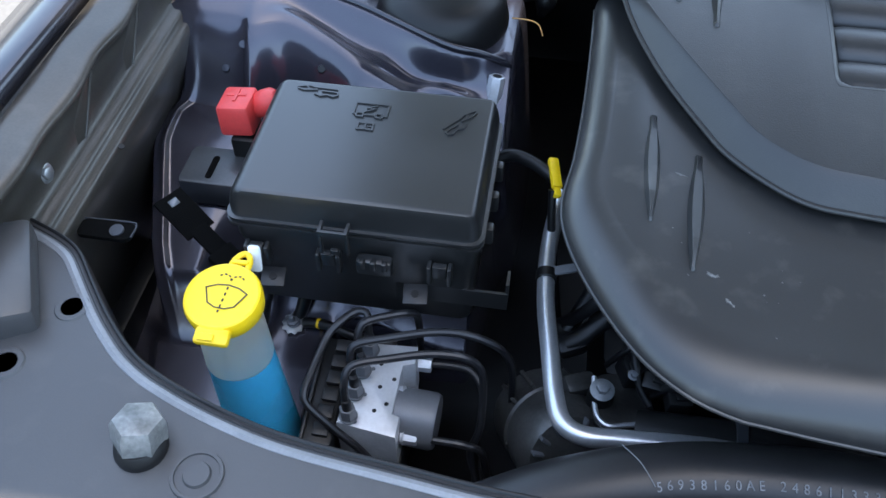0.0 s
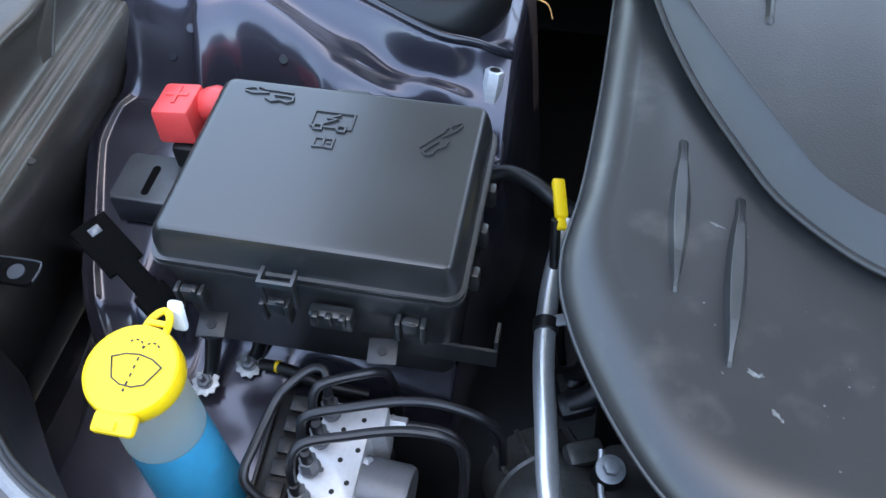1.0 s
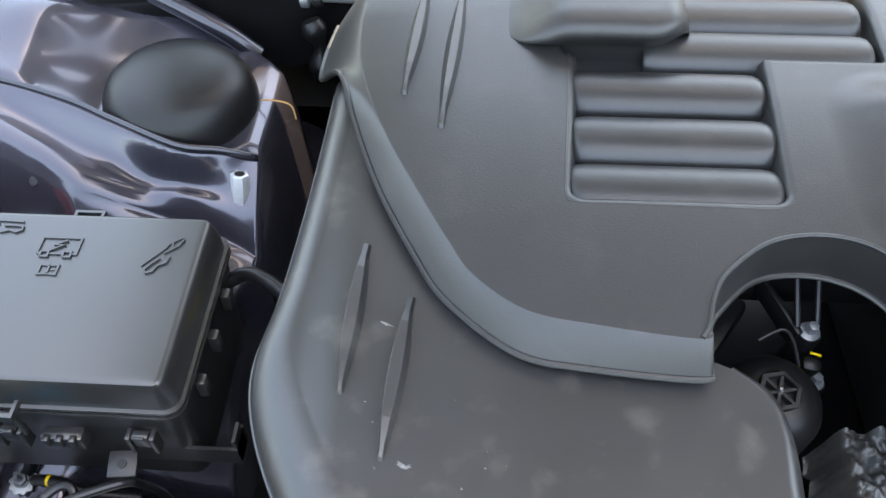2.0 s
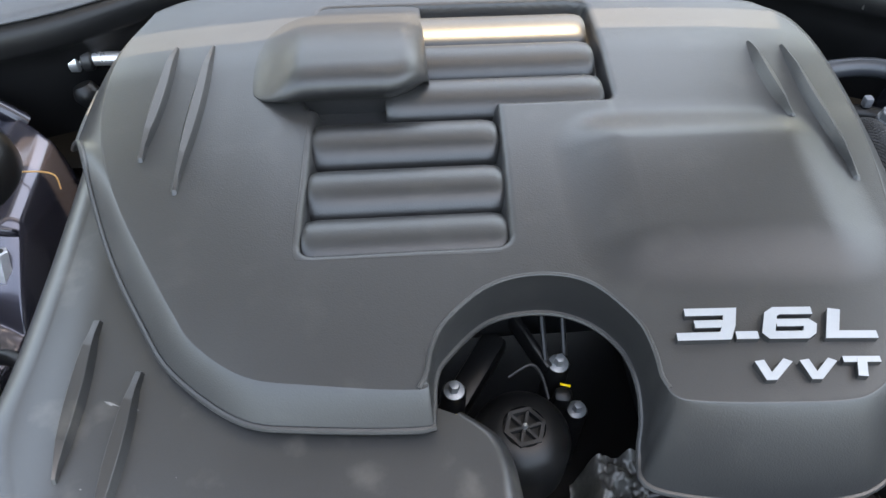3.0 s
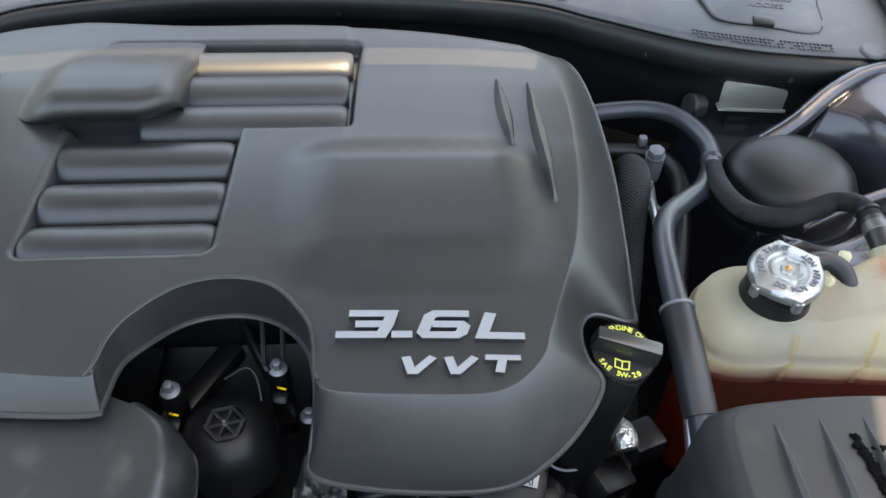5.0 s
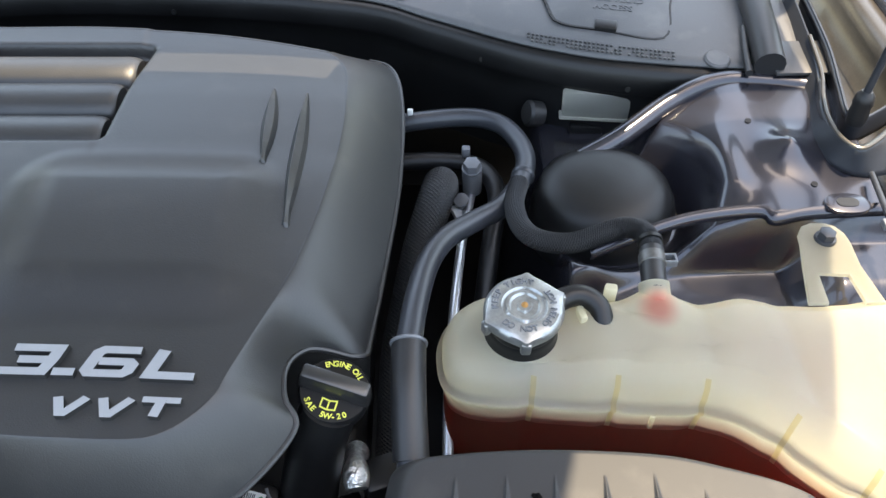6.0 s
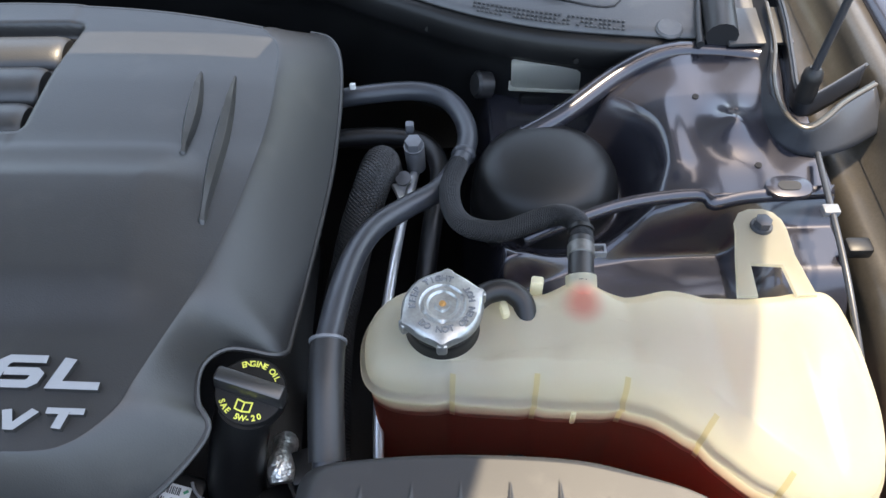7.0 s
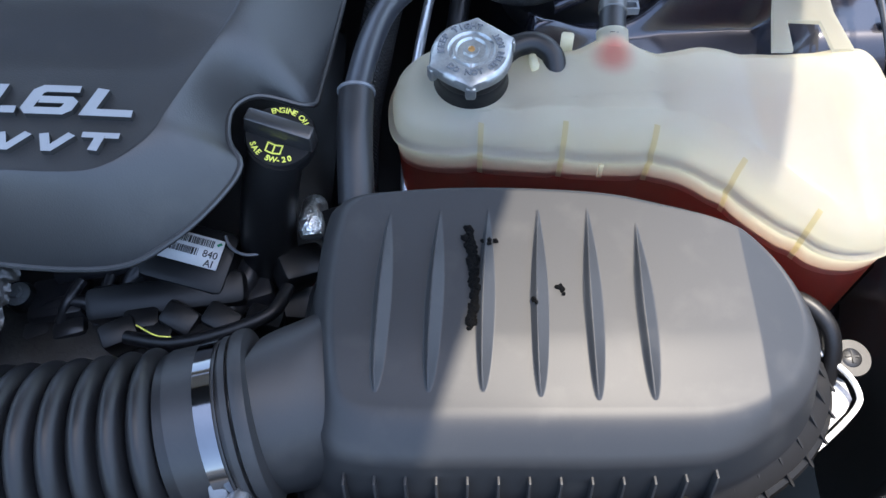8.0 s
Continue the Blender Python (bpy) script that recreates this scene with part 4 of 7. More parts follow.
def blade_rib(a, b, wide, high, profile, surface, mat, parent, blunt=(0.0, 0.0)):
    """A lens-shaped blade moulded on a cover; profile gives its height across, from -1 to 1; blunt its width at either end."""
    u_ = np.linspace(0.0, 1.0, 48)
    lens = np.sin(np.pi * np.clip(u_, 0, 1)) ** 0.8
    half = wide * np.maximum(lens, blunt[0] * (1 - u_) + blunt[1] * u_)
    half[0], half[-1] = max(half[0] * 0.8, 0.0003), max(half[-1] * 0.8, 0.0003)
    tall = np.minimum(1, 0.25 + 1.1 * lens)
    tall[0] = tall[-1] = -0.15
    d = np.array([b[0] - a[0], b[1] - a[1]])
    n2 = np.array([-d[1], d[0]]) / np.hypot(*d)
    mid = np.array(a) + d * u_[:, None]
    rows = []
    for w_, k_ in profile:
        q_ = mid + n2 * (w_ * half)[:, None]
        rows.append(np.column_stack([q_, surface(q_[:, 0], q_[:, 1]) + high * (k_ * np.maximum(tall, 0) if k_ > 0 else k_) + np.where(tall < 0, -0.001, 0)]))
    a_ = np.array(rows)
    me_ = sheet("blade_rib", a_[..., 0], a_[..., 1], a_[..., 2], mat, parent)
    for p_ in me_.data.polygons:
        p_.use_smooth = False
    return me_


RISE_LEFT = ((-1.0, -0.15), (-0.96, 0.0), (-0.30, 0.97), (-0.24, 1.0), (0.52, 0.72), (0.60, 0.64), (0.97, 0.0), (1.0, -0.15))
for a, b in SLOTS:
    blade_rib(a, b, 0.0072, 0.0085, RISE_LEFT, top_cover, PLASTIC, ec, (0.0, 0.45))
# scoop: smooth shoulder on one side, a wall over the ribs on the other, an undercut nose
su = np.concatenate([np.linspace(0, 0.93, 60), np.linspace(0.935, 1.0, 14)])
sx = -0.274 + 0.146 * su
shoulder = ease(-0.278, -0.226, sx) * np.sqrt(np.clip(1 - np.clip((sx + 0.150) / 0.022, 0, 1) ** 2, 0, 1))
lift = 0.030 * shoulder * (0.90 + 0.10 * np.cos((sx + 0.203) / 0.075 * 1.2))
side = np.minimum(sx + 0.274, -0.128 - sx)
nose_y = 0.6405 + 0.026 * np.clip(1 - side / 0.038, 0, 1) ** 2.2
rows = []
for k in np.linspace(0, 1, 60) ** 0.7:
    yy = 0.812 + (nose_y - 0.812) * k
    crown = 0.60 + 0.40 * np.sqrt(1 - (1 - np.clip((yy - nose_y) / 0.022, 0, 1)) ** 2)
    rows.append(np.column_stack([sx, yy, cover_plane(sx, yy) + lift * crown * (0.08 + 0.92 * ease(0.805, 0.672, yy)) - 0.002 * ease(0.70, 0.82, yy)]))
zn = cover_plane(sx, nose_y)
deep = 0.003 + 0.017 * ease(-0.236, -0.212, sx)
for dy, k in ((0.0006, 0.52), (0.0022, 0.42), (0.0050, 0.28), (0.0085, 0.14), (0.0115, 0.04)):
    rows.append(np.column_stack([sx, nose_y + dy, zn + lift * k - 0.001]))
rows.append(np.column_stack([sx, nose_y + 0.013, zn - deep]))
rows = np.array(rows)
wall = rows[:, -1:].copy()
wall[..., 2] = np.minimum(wall[..., 2], 0.866)
rows = np.concatenate([rows, wall], 1)
sheet("scoop", rows[..., 0], rows[..., 1], rows[..., 2], PLASTIC, ec, "raised scoop with an undercut nose")
# bevel along the pocket's left and front edges
outer = even([(-0.2265, 0.640), (-0.2302, 0.560), (-0.2336, 0.500), (-0.2315, 0.4885), (-0.222, 0.4848), (-0.14, 0.4838), (-0.092, 0.4832)], 60)
inner = even([(-0.2180, 0.640), (-0.2215, 0.560), (-0.2250, 0.503), (-0.2235, 0.4955), (-0.218, 0.4930), (-0.14, 0.4920), (-0.092, 0.4915)], 60)
zo = top_cover(outer[:, 0] - 0.004, outer[:, 1] - 0.004)
bev = np.array([np.column_stack([outer * (1 - k) + inner * k, zo + dz]) for k, dz in ((-0.08, -0.002), (0.0, 0.0006), (0.12, 0.0002), (0.5, -0.004), (0.95, -0.0105), (1.0, -0.020))])
sheet("pocket_bevel", bev[..., 0], bev[..., 1], bev[..., 2], PLASTIC, ec)


def rib_bar(x0, x1, yc, zc, r=0.0245, flat=0.70):
    """A rounded bar across the pocket."""
    bm = bmesh.new()
    xs = np.array([0, 0.002, 0.006, 0.012])
    xs = np.concatenate([x0 + xs, np.linspace(x0 + 0.03, x1 - 0.03, 8), x1 - xs[::-1]])
    ends = np.array([0.80, 0.90, 0.965, 1] + [1] * 8 + [1, 0.965, 0.90, 0.80])
    rings = []
    for xx, k in zip(xs, ends):
        rings.append([bm.verts.new((xx, yc + r * k * math.cos(t), zc + flat * r * k * math.sin(t))) for t in np.linspace(-0.25, math.pi + 0.25, 22)])
    for p, q in zip(rings, rings[1:]):
        for k in range(21):
            bm.faces.new((p[k], q[k], q[k + 1], p[k + 1]))
    bm.faces.new(rings[0])
    bm.faces.new(rings[-1])
    return bm


for x0, x1, yc in ((-0.2240, -0.0785, 0.6080), (-0.2255, -0.0800, 0.5560), (-0.2290, -0.0830, 0.5080), (-0.165, 0.0160, 0.6610), (-0.165, 0.0172, 0.7095), (-0.225, 0.0210, 0.7625)):
    rib_top = 0.892 - 0.014 * float(ease(0.70, 0.83, np.array(yc))) - 0.013 * max(0.0, (0.60 - yc) / 0.225) ** 1.6
    part("rib", rib_bar(x0, x1, yc, rib_top - 0.0160), PLASTIC, ec)



def ribbon(bm, pts, w, h, m):
    """A flat raised line with mitred corners."""
    p = [Vector((px_, py_, 0)) for px_, py_ in pts]
    sides = []
    for k, c in enumerate(p):
        d0 = (c - p[k - 1]).normalized() if k else (p[1] - c).normalized()
        d1 = (p[k + 1] - c).normalized() if k < len(p) - 1 else d0
        e = (d0 + d1).normalized()
        nrm = Vector((-e.y, e.x, 0)) * (w / 2) / max(0.5, e.dot(d1))
        sides.append((c + nrm, c - nrm))
    up = Vector((0, 0, h))
    rows = [[bm.verts.new(m @ q) for q in (l_, l_ + up, r_ + up, r_)] for l_, r_ in sides]
    for q, r in zip(rows, rows[1:]):
        for k in range(3):
            bm.faces.new((q[k], q[k + 1], r[k + 1], r[k]))
    bm.faces.new(rows[0])
    bm.faces.new(rows[-1][::-1])
    return bm


def stroke_glyph(bm, paths, x, y, w, h, t, lean, depth, slope=-0.033, wide=1.5):
    """A wide italic letter built from strokes on a unit square, with broad stems, laid on the cover."""
    for k, path in enumerate(paths):
        pts = [((x + u * w + lean * v * h) / wide, y + v * h + slope * (x + u * w)) for u, v in path]
        ribbon(bm, pts, t, depth + 0.00025 * k, Matrix.Diagonal((wide, 1, 1, 1)))
    for v in bm.verts:
        v.co.z += float(top_cover(np.array(v.co.x), np.array(v.co.y)))
    return bm


GLYPH = {"3": [[(0.06, 1), (0.96, 1), (0.98, 0.55), (0.9, 0.5), (0.3, 0.5)], [(0.9, 0.5), (0.98, 0.42), (0.95, 0), (0, 0)]],
         ".": [[(0, 0.02), (0.9, 0.02)]],
         "6": [[(1, 1), (0.12, 1), (0.0, 0.86), (0.0, 0.12), (0.1, 0), (0.9, 0), (1, 0.12), (1, 0.4), (0.9, 0.5), (0.16, 0.5)]],
         "L": [[(0.02, 1.06), (0.02, 0.0), (1, 0.0)]],
         "V": [[(0, 1.0), (0.36, 0.0), (0.50, 0.0), (1, 1.0)]],
         "T": [[(0, 1), (1, 1)], [(0.5, 1), (0.5, -0.05)]]}


def badge(text, spans, y0, h, t, lean):
    for ch, (x0, x1) in zip(text, spans):
        bm = bmesh.new()
        stroke_glyph(bm, GLYPH[ch], x0, y0, x1 - x0, h, t, lean, 0.0042)
        ob = part("badge_letter", bm, SILVER, ec, "silver raised badge letter", smooth=False)
        ob.data.materials.append(INK)
        for p_ in ob.data.polygons:
            p_.material_index = 0 if abs(p_.normal.z) > 0.6 else 1


badge("3.6L", ((0.0108, 0.0438), (0.0488, 0.0648), (0.0698, 0.0967), (0.1111, 0.1415)), 0.4070, 0.0178, 0.0056, 0.41)
badge("VVT", ((0.0548, 0.0731), (0.0835, 0.1017), (0.1085, 0.1329)), 0.3777, 0.0113, 0.0042, 0.30)

SLITS = (((-0.369, 0.474), (-0.3725, 0.352)), ((-0.334, 0.430), (-0.343, 0.310)))


def side_cover(x, y):
    z = 0.8465 + 0.004 * ease(0.26, 0.36, y) - 0.004 * ease(-0.37, -0.41, x)
    return z


lc = thing("lower_engine_cover", (-0.27, 0.42, 0.78), "dusty black lower plastic cover with two blade ribs", "engine cover")
FOLD2 = [(-0.398, 0.665), (-0.398, 0.60), (-0.400, 0.53), (-0.404, 0.453), (-0.409, 0.402), (-0.403, 0.371), (-0.385, 0.331), (-0.359, 0.292), (-0.336, 0.270), (-0.31, 0.259), (-0.283, 0.254), (-0.223, 0.251), (-0.17, 0.252), (-0.128, 0.262), (-0.113, 0.285), (-0.109, 0.314), (-0.107, 0.345), (-0.113, 0.366), (-0.130, 0.383)]
LOW2 = [(-0.421, 0.665, 0.825), (-0.422, 0.60, 0.825), (-0.424, 0.53, 0.825), (-0.428, 0.453, 0.825), (-0.4365, 0.395, 0.825), (-0.433, 0.355, 0.825), (-0.417, 0.313, 0.825), (-0.388, 0.264, 0.825), (-0.359, 0.233, 0.825), (-0.327, 0.216, 0.822), (-0.303, 0.212, 0.82), (-0.281, 0.210, 0.818), (-0.223, 0.208, 0.812), (-0.17, 0.209, 0.808), (-0.108, 0.222, 0.80), (-0.094, 0.25, 0.80), (-0.090, 0.31, 0.80), (-0.090, 0.345, 0.80), (-0.097, 0.374, 0.80), (-0.122, 0.392, 0.81)]
LOW2 = [tuple(p) for p in spline(LOW2, len(FOLD2))]
lshell, LL2 = cover("shell", FOLD2, LOW2, [(-0.385, 0.668), (-0.352, 0.56), (-0.31, 0.48), (-0.27, 0.425), (-0.22, 0.40), (-0.15, 0.392)], side_cover, PLASTIC_DUSTY, lc, 420, 150, crisp=False)
part("rim_bead", tube(bmesh.new(), [tuple(p) for p in LL2[2:-2:8]], 0.0016, steps=220, segs=8), PLASTIC_DUSTY, lc)
for a, b in SLITS:
    blade_rib(a, b, 0.0066, 0.0085, ((-1.0, -0.15), (-0.97, 0.0), (-0.68, 0.97), (-0.62, 1.0), (0.42, 0.80), (0.50, 0.74), (0.96, 0.0), (1.0, -0.15)), side_cover, PLASTIC_DUSTY, lc, (0.5, 0.3))
FLAKES = [(-0.3300, 0.3090, 0.0014, 2.4), (-0.3262, 0.3085, 0.0010, 1.3), (-0.3325, 0.3098, 0.0008, 1.0), (-0.3190, 0.2875, 0.0012, 1.8), (-0.3165, 0.2850, 0.0009, 1.6), (-0.3205, 0.2895, 0.0010, 1.2), (-0.3340, 0.4020, 0.0010, 4.0), (-0.3490, 0.4060, 0.0009, 5.0)]
for k in range(20):
    if k < len(FLAKES):
        px_, py_, r, el = FLAKES[k]
    else:
        px_, py_, r, el = random.gauss(-0.312, 0.030), random.gauss(0.312, 0.026), random.uniform(0.0002, 0.0006), random.uniform(1, 2.5)
    fb_ = turned([(0.2 * r, 0.25 * r), (r, 0.1 * r), (r * 1.1, -0.0006)], (0, 0, 0), (0, 0, 1), 9, lambda a_, h_: 1 + 0.25 * math.sin(3 * a_ + k) + 0.2 * math.sin(5 * a_ + 2 * k))
    bmesh.ops.transform(fb_, matrix=Matrix.Translation((px_, py_, float(side_cover(np.array(px_), np.array(py_))) + 0.0002)) @ Matrix.Rotation(radians(-35 + 20 * math.sin(k)), 4, "Z") @ Matrix.Diagonal((el, 1, 1, 1)), verts=fb_.verts)
    part("dried_dirt", fb_, SCUFF, lc)


# ---- engine block below the covers ----
def local_block(size, at, turn, place, axis):
    """A small bevelled block set about an axis that stands at a place."""
    bm = block(size, at, 0.001, (0, 0, turn))
    m_ = Matrix.Translation(place) @ Vector((0, 0, 1)).rotation_difference(Vector(axis).normalized()).to_matrix().to_4x4()
    bmesh.ops.transform(bm, matrix=m_, verts=bm.verts)
    return bm


eng = thing("engine", (-0.08, 0.52, 0.45), "dirty engine with black intake and hardware under the covers", "engine")
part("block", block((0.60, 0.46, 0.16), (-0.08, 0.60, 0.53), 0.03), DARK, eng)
# Black sheet added to hide the ground; the bay's deep shade is its colour.
part("dark_bay_floor", rect_prism(-0.86, 0.73, 0.13, 0.995, 0.48, 0.52), DARK, eng)
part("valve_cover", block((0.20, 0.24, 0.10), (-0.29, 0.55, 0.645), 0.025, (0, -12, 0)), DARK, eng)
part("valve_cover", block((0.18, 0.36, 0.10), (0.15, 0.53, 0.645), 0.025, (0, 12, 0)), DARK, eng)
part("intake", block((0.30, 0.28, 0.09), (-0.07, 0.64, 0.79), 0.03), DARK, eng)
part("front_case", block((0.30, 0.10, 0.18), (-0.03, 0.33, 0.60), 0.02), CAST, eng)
# well seen through the arch of the cover
part("oil_filter_cap", turned([(0.038, -0.06), (0.037, -0.022), (0.0345, -0.015), (0.030, -0.0075), (0.024, -0.0025), (0.018, -0.0004), (0.0155, 0.0), (0.0150, -0.004), (0.001, -0.004)], (-0.078, 0.4045, 0.790), (0, -0.12, 1), 40), DARK, eng, "round black oil filter housing cap")
hexm = Matrix.Translation((-0.078, 0.4040, 0.7865)) @ Euler((radians(7), 0, radians(12))).to_matrix().to_4x4()
hx6 = [(0.0142 * math.cos(k * math.pi / 3), 0.0142 * math.sin(k * math.pi / 3)) for k in range(6)]
sock = part("hex_socket", ribbon(bmesh.new(), hx6 + hx6[:2], 0.0028, 0.006, hexm), RUBBER_GREY, eng)
for k in range(6):
    part("spoke", ribbon(bmesh.new(), [(0.0, 0.0), (hx6[k][0] * 0.98, hx6[k][1] * 0.98)], 0.0022, 0.0045 + 0.0002 * k, hexm), RUBBER_GREY, sock)
part("centre_pin", turned([(0.0022, 0), (0.0022, 0.006), (0.001, 0.008)], (-0.078, 0.4040, 0.7875), (0, -0.12, 1), 12), STEEL, eng)
for bx, by, bz in ((-0.0430, 0.4600, 0.786), (-0.1250, 0.4400, 0.789), (-0.0220, 0.4530, 0.727)):
    part("bolt_boss", turned([(0.0105, -0.10), (0.0095, -0.006), (0.0085, -0.003)], (bx, by, bz), (0, -0.1, 1), 20), DARK, eng)
    hexbolt(eng, (bx, by, bz - 0.003), 0.0041, 0.010, (0, -0.15, 1), 1.9, BOLT)
for bx, by in ((-0.0395, 0.445), (-0.1215, 0.424)):
    part("paint_mark", block((0.008, 0.0018, 0.001), (bx, by, 0.776), 0, (20, 0, -18)), YELLOW, eng)
    part("mark_pad", block((0.014, 0.012, 0.06), (bx, by + 0.004, 0.743), 0.004, (18, 0, -10)), DARK, eng)
part("arm", block((0.022, 0.09, 0.02), (-0.1085, 0.4700, 0.7490), 0.006, (10, 0, -35)), DARK, eng)
part("arm", block((0.006, 0.055, 0.02), (-0.0635, 0.4820, 0.7820), 0.002, (14, 0, 28)), DARK, eng)
for a0, a1 in (((-0.0535, 0.4600, 0.7890), (-0.0555, 0.5080, 0.8270)), ((-0.0385, 0.4630, 0.7890), (-0.0385, 0.5080, 0.8270))):
    part("guide_rod", pipe([a0, a1], 0.0022, steps=4, segs=8), RUBBER_GREY, eng)
part("harness", pipe([(-0.0835, 0.4480, 0.7870), (-0.0665, 0.4540, 0.7930), (-0.0585, 0.4480, 0.7870), (-0.0545, 0.4330, 0.7770)], 0.0014, steps=20, segs=8), RUBBER, eng)
# rough casting at the right foot of the well
x, y = np.meshgrid(np.linspace(-0.035, 0.012, 40), np.linspace(0.30, 0.40, 60))
zz = np.array([[noise.fractal(Vector((a_ * 60, b_ * 60, 0)), 0.9, 2.0, 4) for a_, b_ in zip(r1, r2)] for r1, r2 in zip(x, y)])
sheet("rough_casting", x, y, 0.748 + 0.011 * zz - 0.05 * ease(-0.02, -0.035, x), CAST_GREY, eng)
# left front corner below the lower cover
hexbolt(eng, (-0.378, 0.328, 0.651), 0.0062, 0.007, (0, -0.1, 1), 1.8, BOLT)
part("bolt_sleeve", turned([(0.013, -0.05), (0.012, -0.004), (0.010, 0.0)], (-0.378, 0.328, 0.650), (0, -0.1, 1), 24), DARK, eng)
part("bracket_plate", prism(even([(-0.386, 0.342), (-0.375, 0.356), (-0.345, 0.352), (-0.325, 0.315), (-0.334, 0.303), (-0.372, 0.297), (-0.384, 0.310)], 36, True), 0.628, 0.636, 0.002), CAST, eng)
part("plate_rim", pipe([(-0.385, 0.345, 0.645), (-0.384, 0.325, 0.643), (-0.381, 0.307, 0.642), (-0.371, 0.298, 0.642), (-0.355, 0.301, 0.642), (-0.335, 0.306, 0.642)], 0.0026, steps=30, segs=8), PIPE, eng)
part("rim_end", block((0.014, 0.012, 0.006), (-0.336, 0.307, 0.643), 0.002, (0, 0, 8)), ALU_DARK, eng)
part("alternator", turned([(0.018, -0.060), (0.040, -0.056), (0.047, -0.048), (0.048, -0.010), (0.0455, -0.008), (0.0455, 0.000), (0.048, 0.002), (0.048, 0.034), (0.041, 0.044), (0.015, 0.048)], (-0.413, 0.318, 0.578), (0.35, -0.75, 0.50), 48), CAST_GREY, eng, "grey cast alternator housing")
for k in range(16):
    t_ = k / 16 * 2 * math.pi
    part("vent_fin", local_block((0.003, 0.011, 0.016), (0.036 * math.cos(t_), 0.036 * math.sin(t_), 0.043), math.degrees(t_) - 90, (-0.413, 0.318, 0.578), (0.35, -0.75, 0.50)), ALU_DARK, eng)
for k in range(5):
    part("case_rib", local_block((0.004, 0.010, 0.034), (0.048 * math.cos(0.9 + 0.45 * k), 0.048 * math.sin(0.9 + 0.45 * k), -0.028), math.degrees(0.9 + 0.45 * k) - 90, (-0.413, 0.318, 0.578), (0.35, -0.75, 0.50)), CAST_GREY, eng)
part("alternator_ear", block((0.032, 0.020, 0.016), (-0.396, 0.352, 0.618), 0.005, (10, 8, 25)), CAST_GREY, eng)
part("alternator_ear", block((0.026, 0.018, 0.014), (-0.445, 0.300, 0.575), 0.005, (0, 20, -25)), CAST_GREY, eng)
part("cable_boot", block((0.030, 0.022, 0.020), (-0.407, 0.384, 0.636), 0.006, (8, -12, 20)), RUBBER, eng)
part("cable_boot", block((0.018, 0.026, 0.030), (-0.416, 0.398, 0.622), 0.006, (-20, 6, 10)), RUBBER, eng)
for hpts, hr in (([(-0.412, 0.382, 0.638), (-0.398, 0.388, 0.645), (-0.376, 0.403, 0.662), (-0.352, 0.41, 0.685), (-0.33, 0.42, 0.70)], 0.0095), ([(-0.416, 0.395, 0.625), (-0.40, 0.42, 0.65), (-0.38, 0.45, 0.68), (-0.36, 0.48, 0.70)], 0.008),
                 ([(-0.425, 0.43, 0.60), (-0.405, 0.40, 0.66), (-0.385, 0.40, 0.70), (-0.37, 0.43, 0.73)], 0.006), ([(-0.352, 0.372, 0.62), (-0.353, 0.365, 0.66), (-0.351, 0.35, 0.668), (-0.346, 0.335, 0.655), (-0.335, 0.322, 0.645)], 0.0036),
                 ([(-0.335, 0.335, 0.64), (-0.318, 0.330, 0.668), (-0.295, 0.325, 0.675), (-0.27, 0.318, 0.67), (-0.24, 0.315, 0.672)], 0.0042), ([(-0.372, 0.37, 0.63), (-0.362, 0.362, 0.665), (-0.345, 0.368, 0.68), (-0.33, 0.38, 0.68)], 0.0028)):
    part("harness", pipe(hpts, hr, steps=30, segs=12), RUBBER, eng)
for px_, py_, pz_, s1, s2, s3, tz_ in ((-0.352, 0.355, 0.648, 0.020, 0.026, 0.022, 20), (-0.330, 0.340, 0.652, 0.026, 0.018, 0.020, -15), (-0.312, 0.325, 0.655, 0.022, 0.020, 0.018, 8), (-0.300, 0.348, 0.660, 0.030, 0.024, 0.024, -8), (-0.345, 0.385, 0.660, 0.032, 0.022, 0.026, 30), (-0.318, 0.372, 0.668, 0.024, 0.030, 0.020, 12), (-0.275, 0.335, 0.664, 0.026, 0.020, 0.024, 4)):
    part("wiring_plug", block((s1, s2, s3), (px_, py_, pz_), 0.003, (random.uniform(-14, 14), random.uniform(-14, 14), tz_)), RUBBER if tz_ > 10 else DARK, eng)
    part("plug_rib", block((s1 * 0.5, s2 * 0.35, 0.004), (px_ + 0.002, py_ - 0.002, pz_ + s3 * 0.5), 0.001, (0, 0, tz_)), DARK, eng)
for bx, by, bz in ((-0.352, 0.341, 0.662), (-0.296, 0.326, 0.672), (-0.322, 0.352, 0.668)):
    hexbolt(eng, (bx, by, bz), 0.0036, 0.004, (0.1, -0.2, 1), 1.5, ALU_DARK)
part("water_neck", pipe([(-0.345, 0.296, 0.640), (-0.31, 0.292, 0.648), (-0.27, 0.288, 0.655), (-0.22, 0.286, 0.66), (-0.16, 0.286, 0.66)], 0.021, steps=24, segs=26), DARK, eng)
part("neck_collar", turned([(0.0215, -0.005), (0.0235, -0.004), (0.0235, 0.004), (0.0215, 0.005)], (-0.262, 0.2875, 0.656), (1, -0.05, 0.1), 30), PIPE_BLACK, eng)
part("cover_stay", block((0.010, 0.020, 0.004), (-0.189, 0.284, 0.703), 0.001, (10, 0, 25)), ALU_DARK, eng)
# right front: ignition coil, sticker, filler neck
part("front_coil", block((0.075, 0.055, 0.045), (0.1375, 0.3910, 0.7115), 0.008, (14, 6, -14)), DARK, eng)
stick = Matrix.Translation((0.1410, 0.3880, 0.7372)) @ Euler((radians(14), radians(6), radians(-14))).to_matrix().to_4x4()
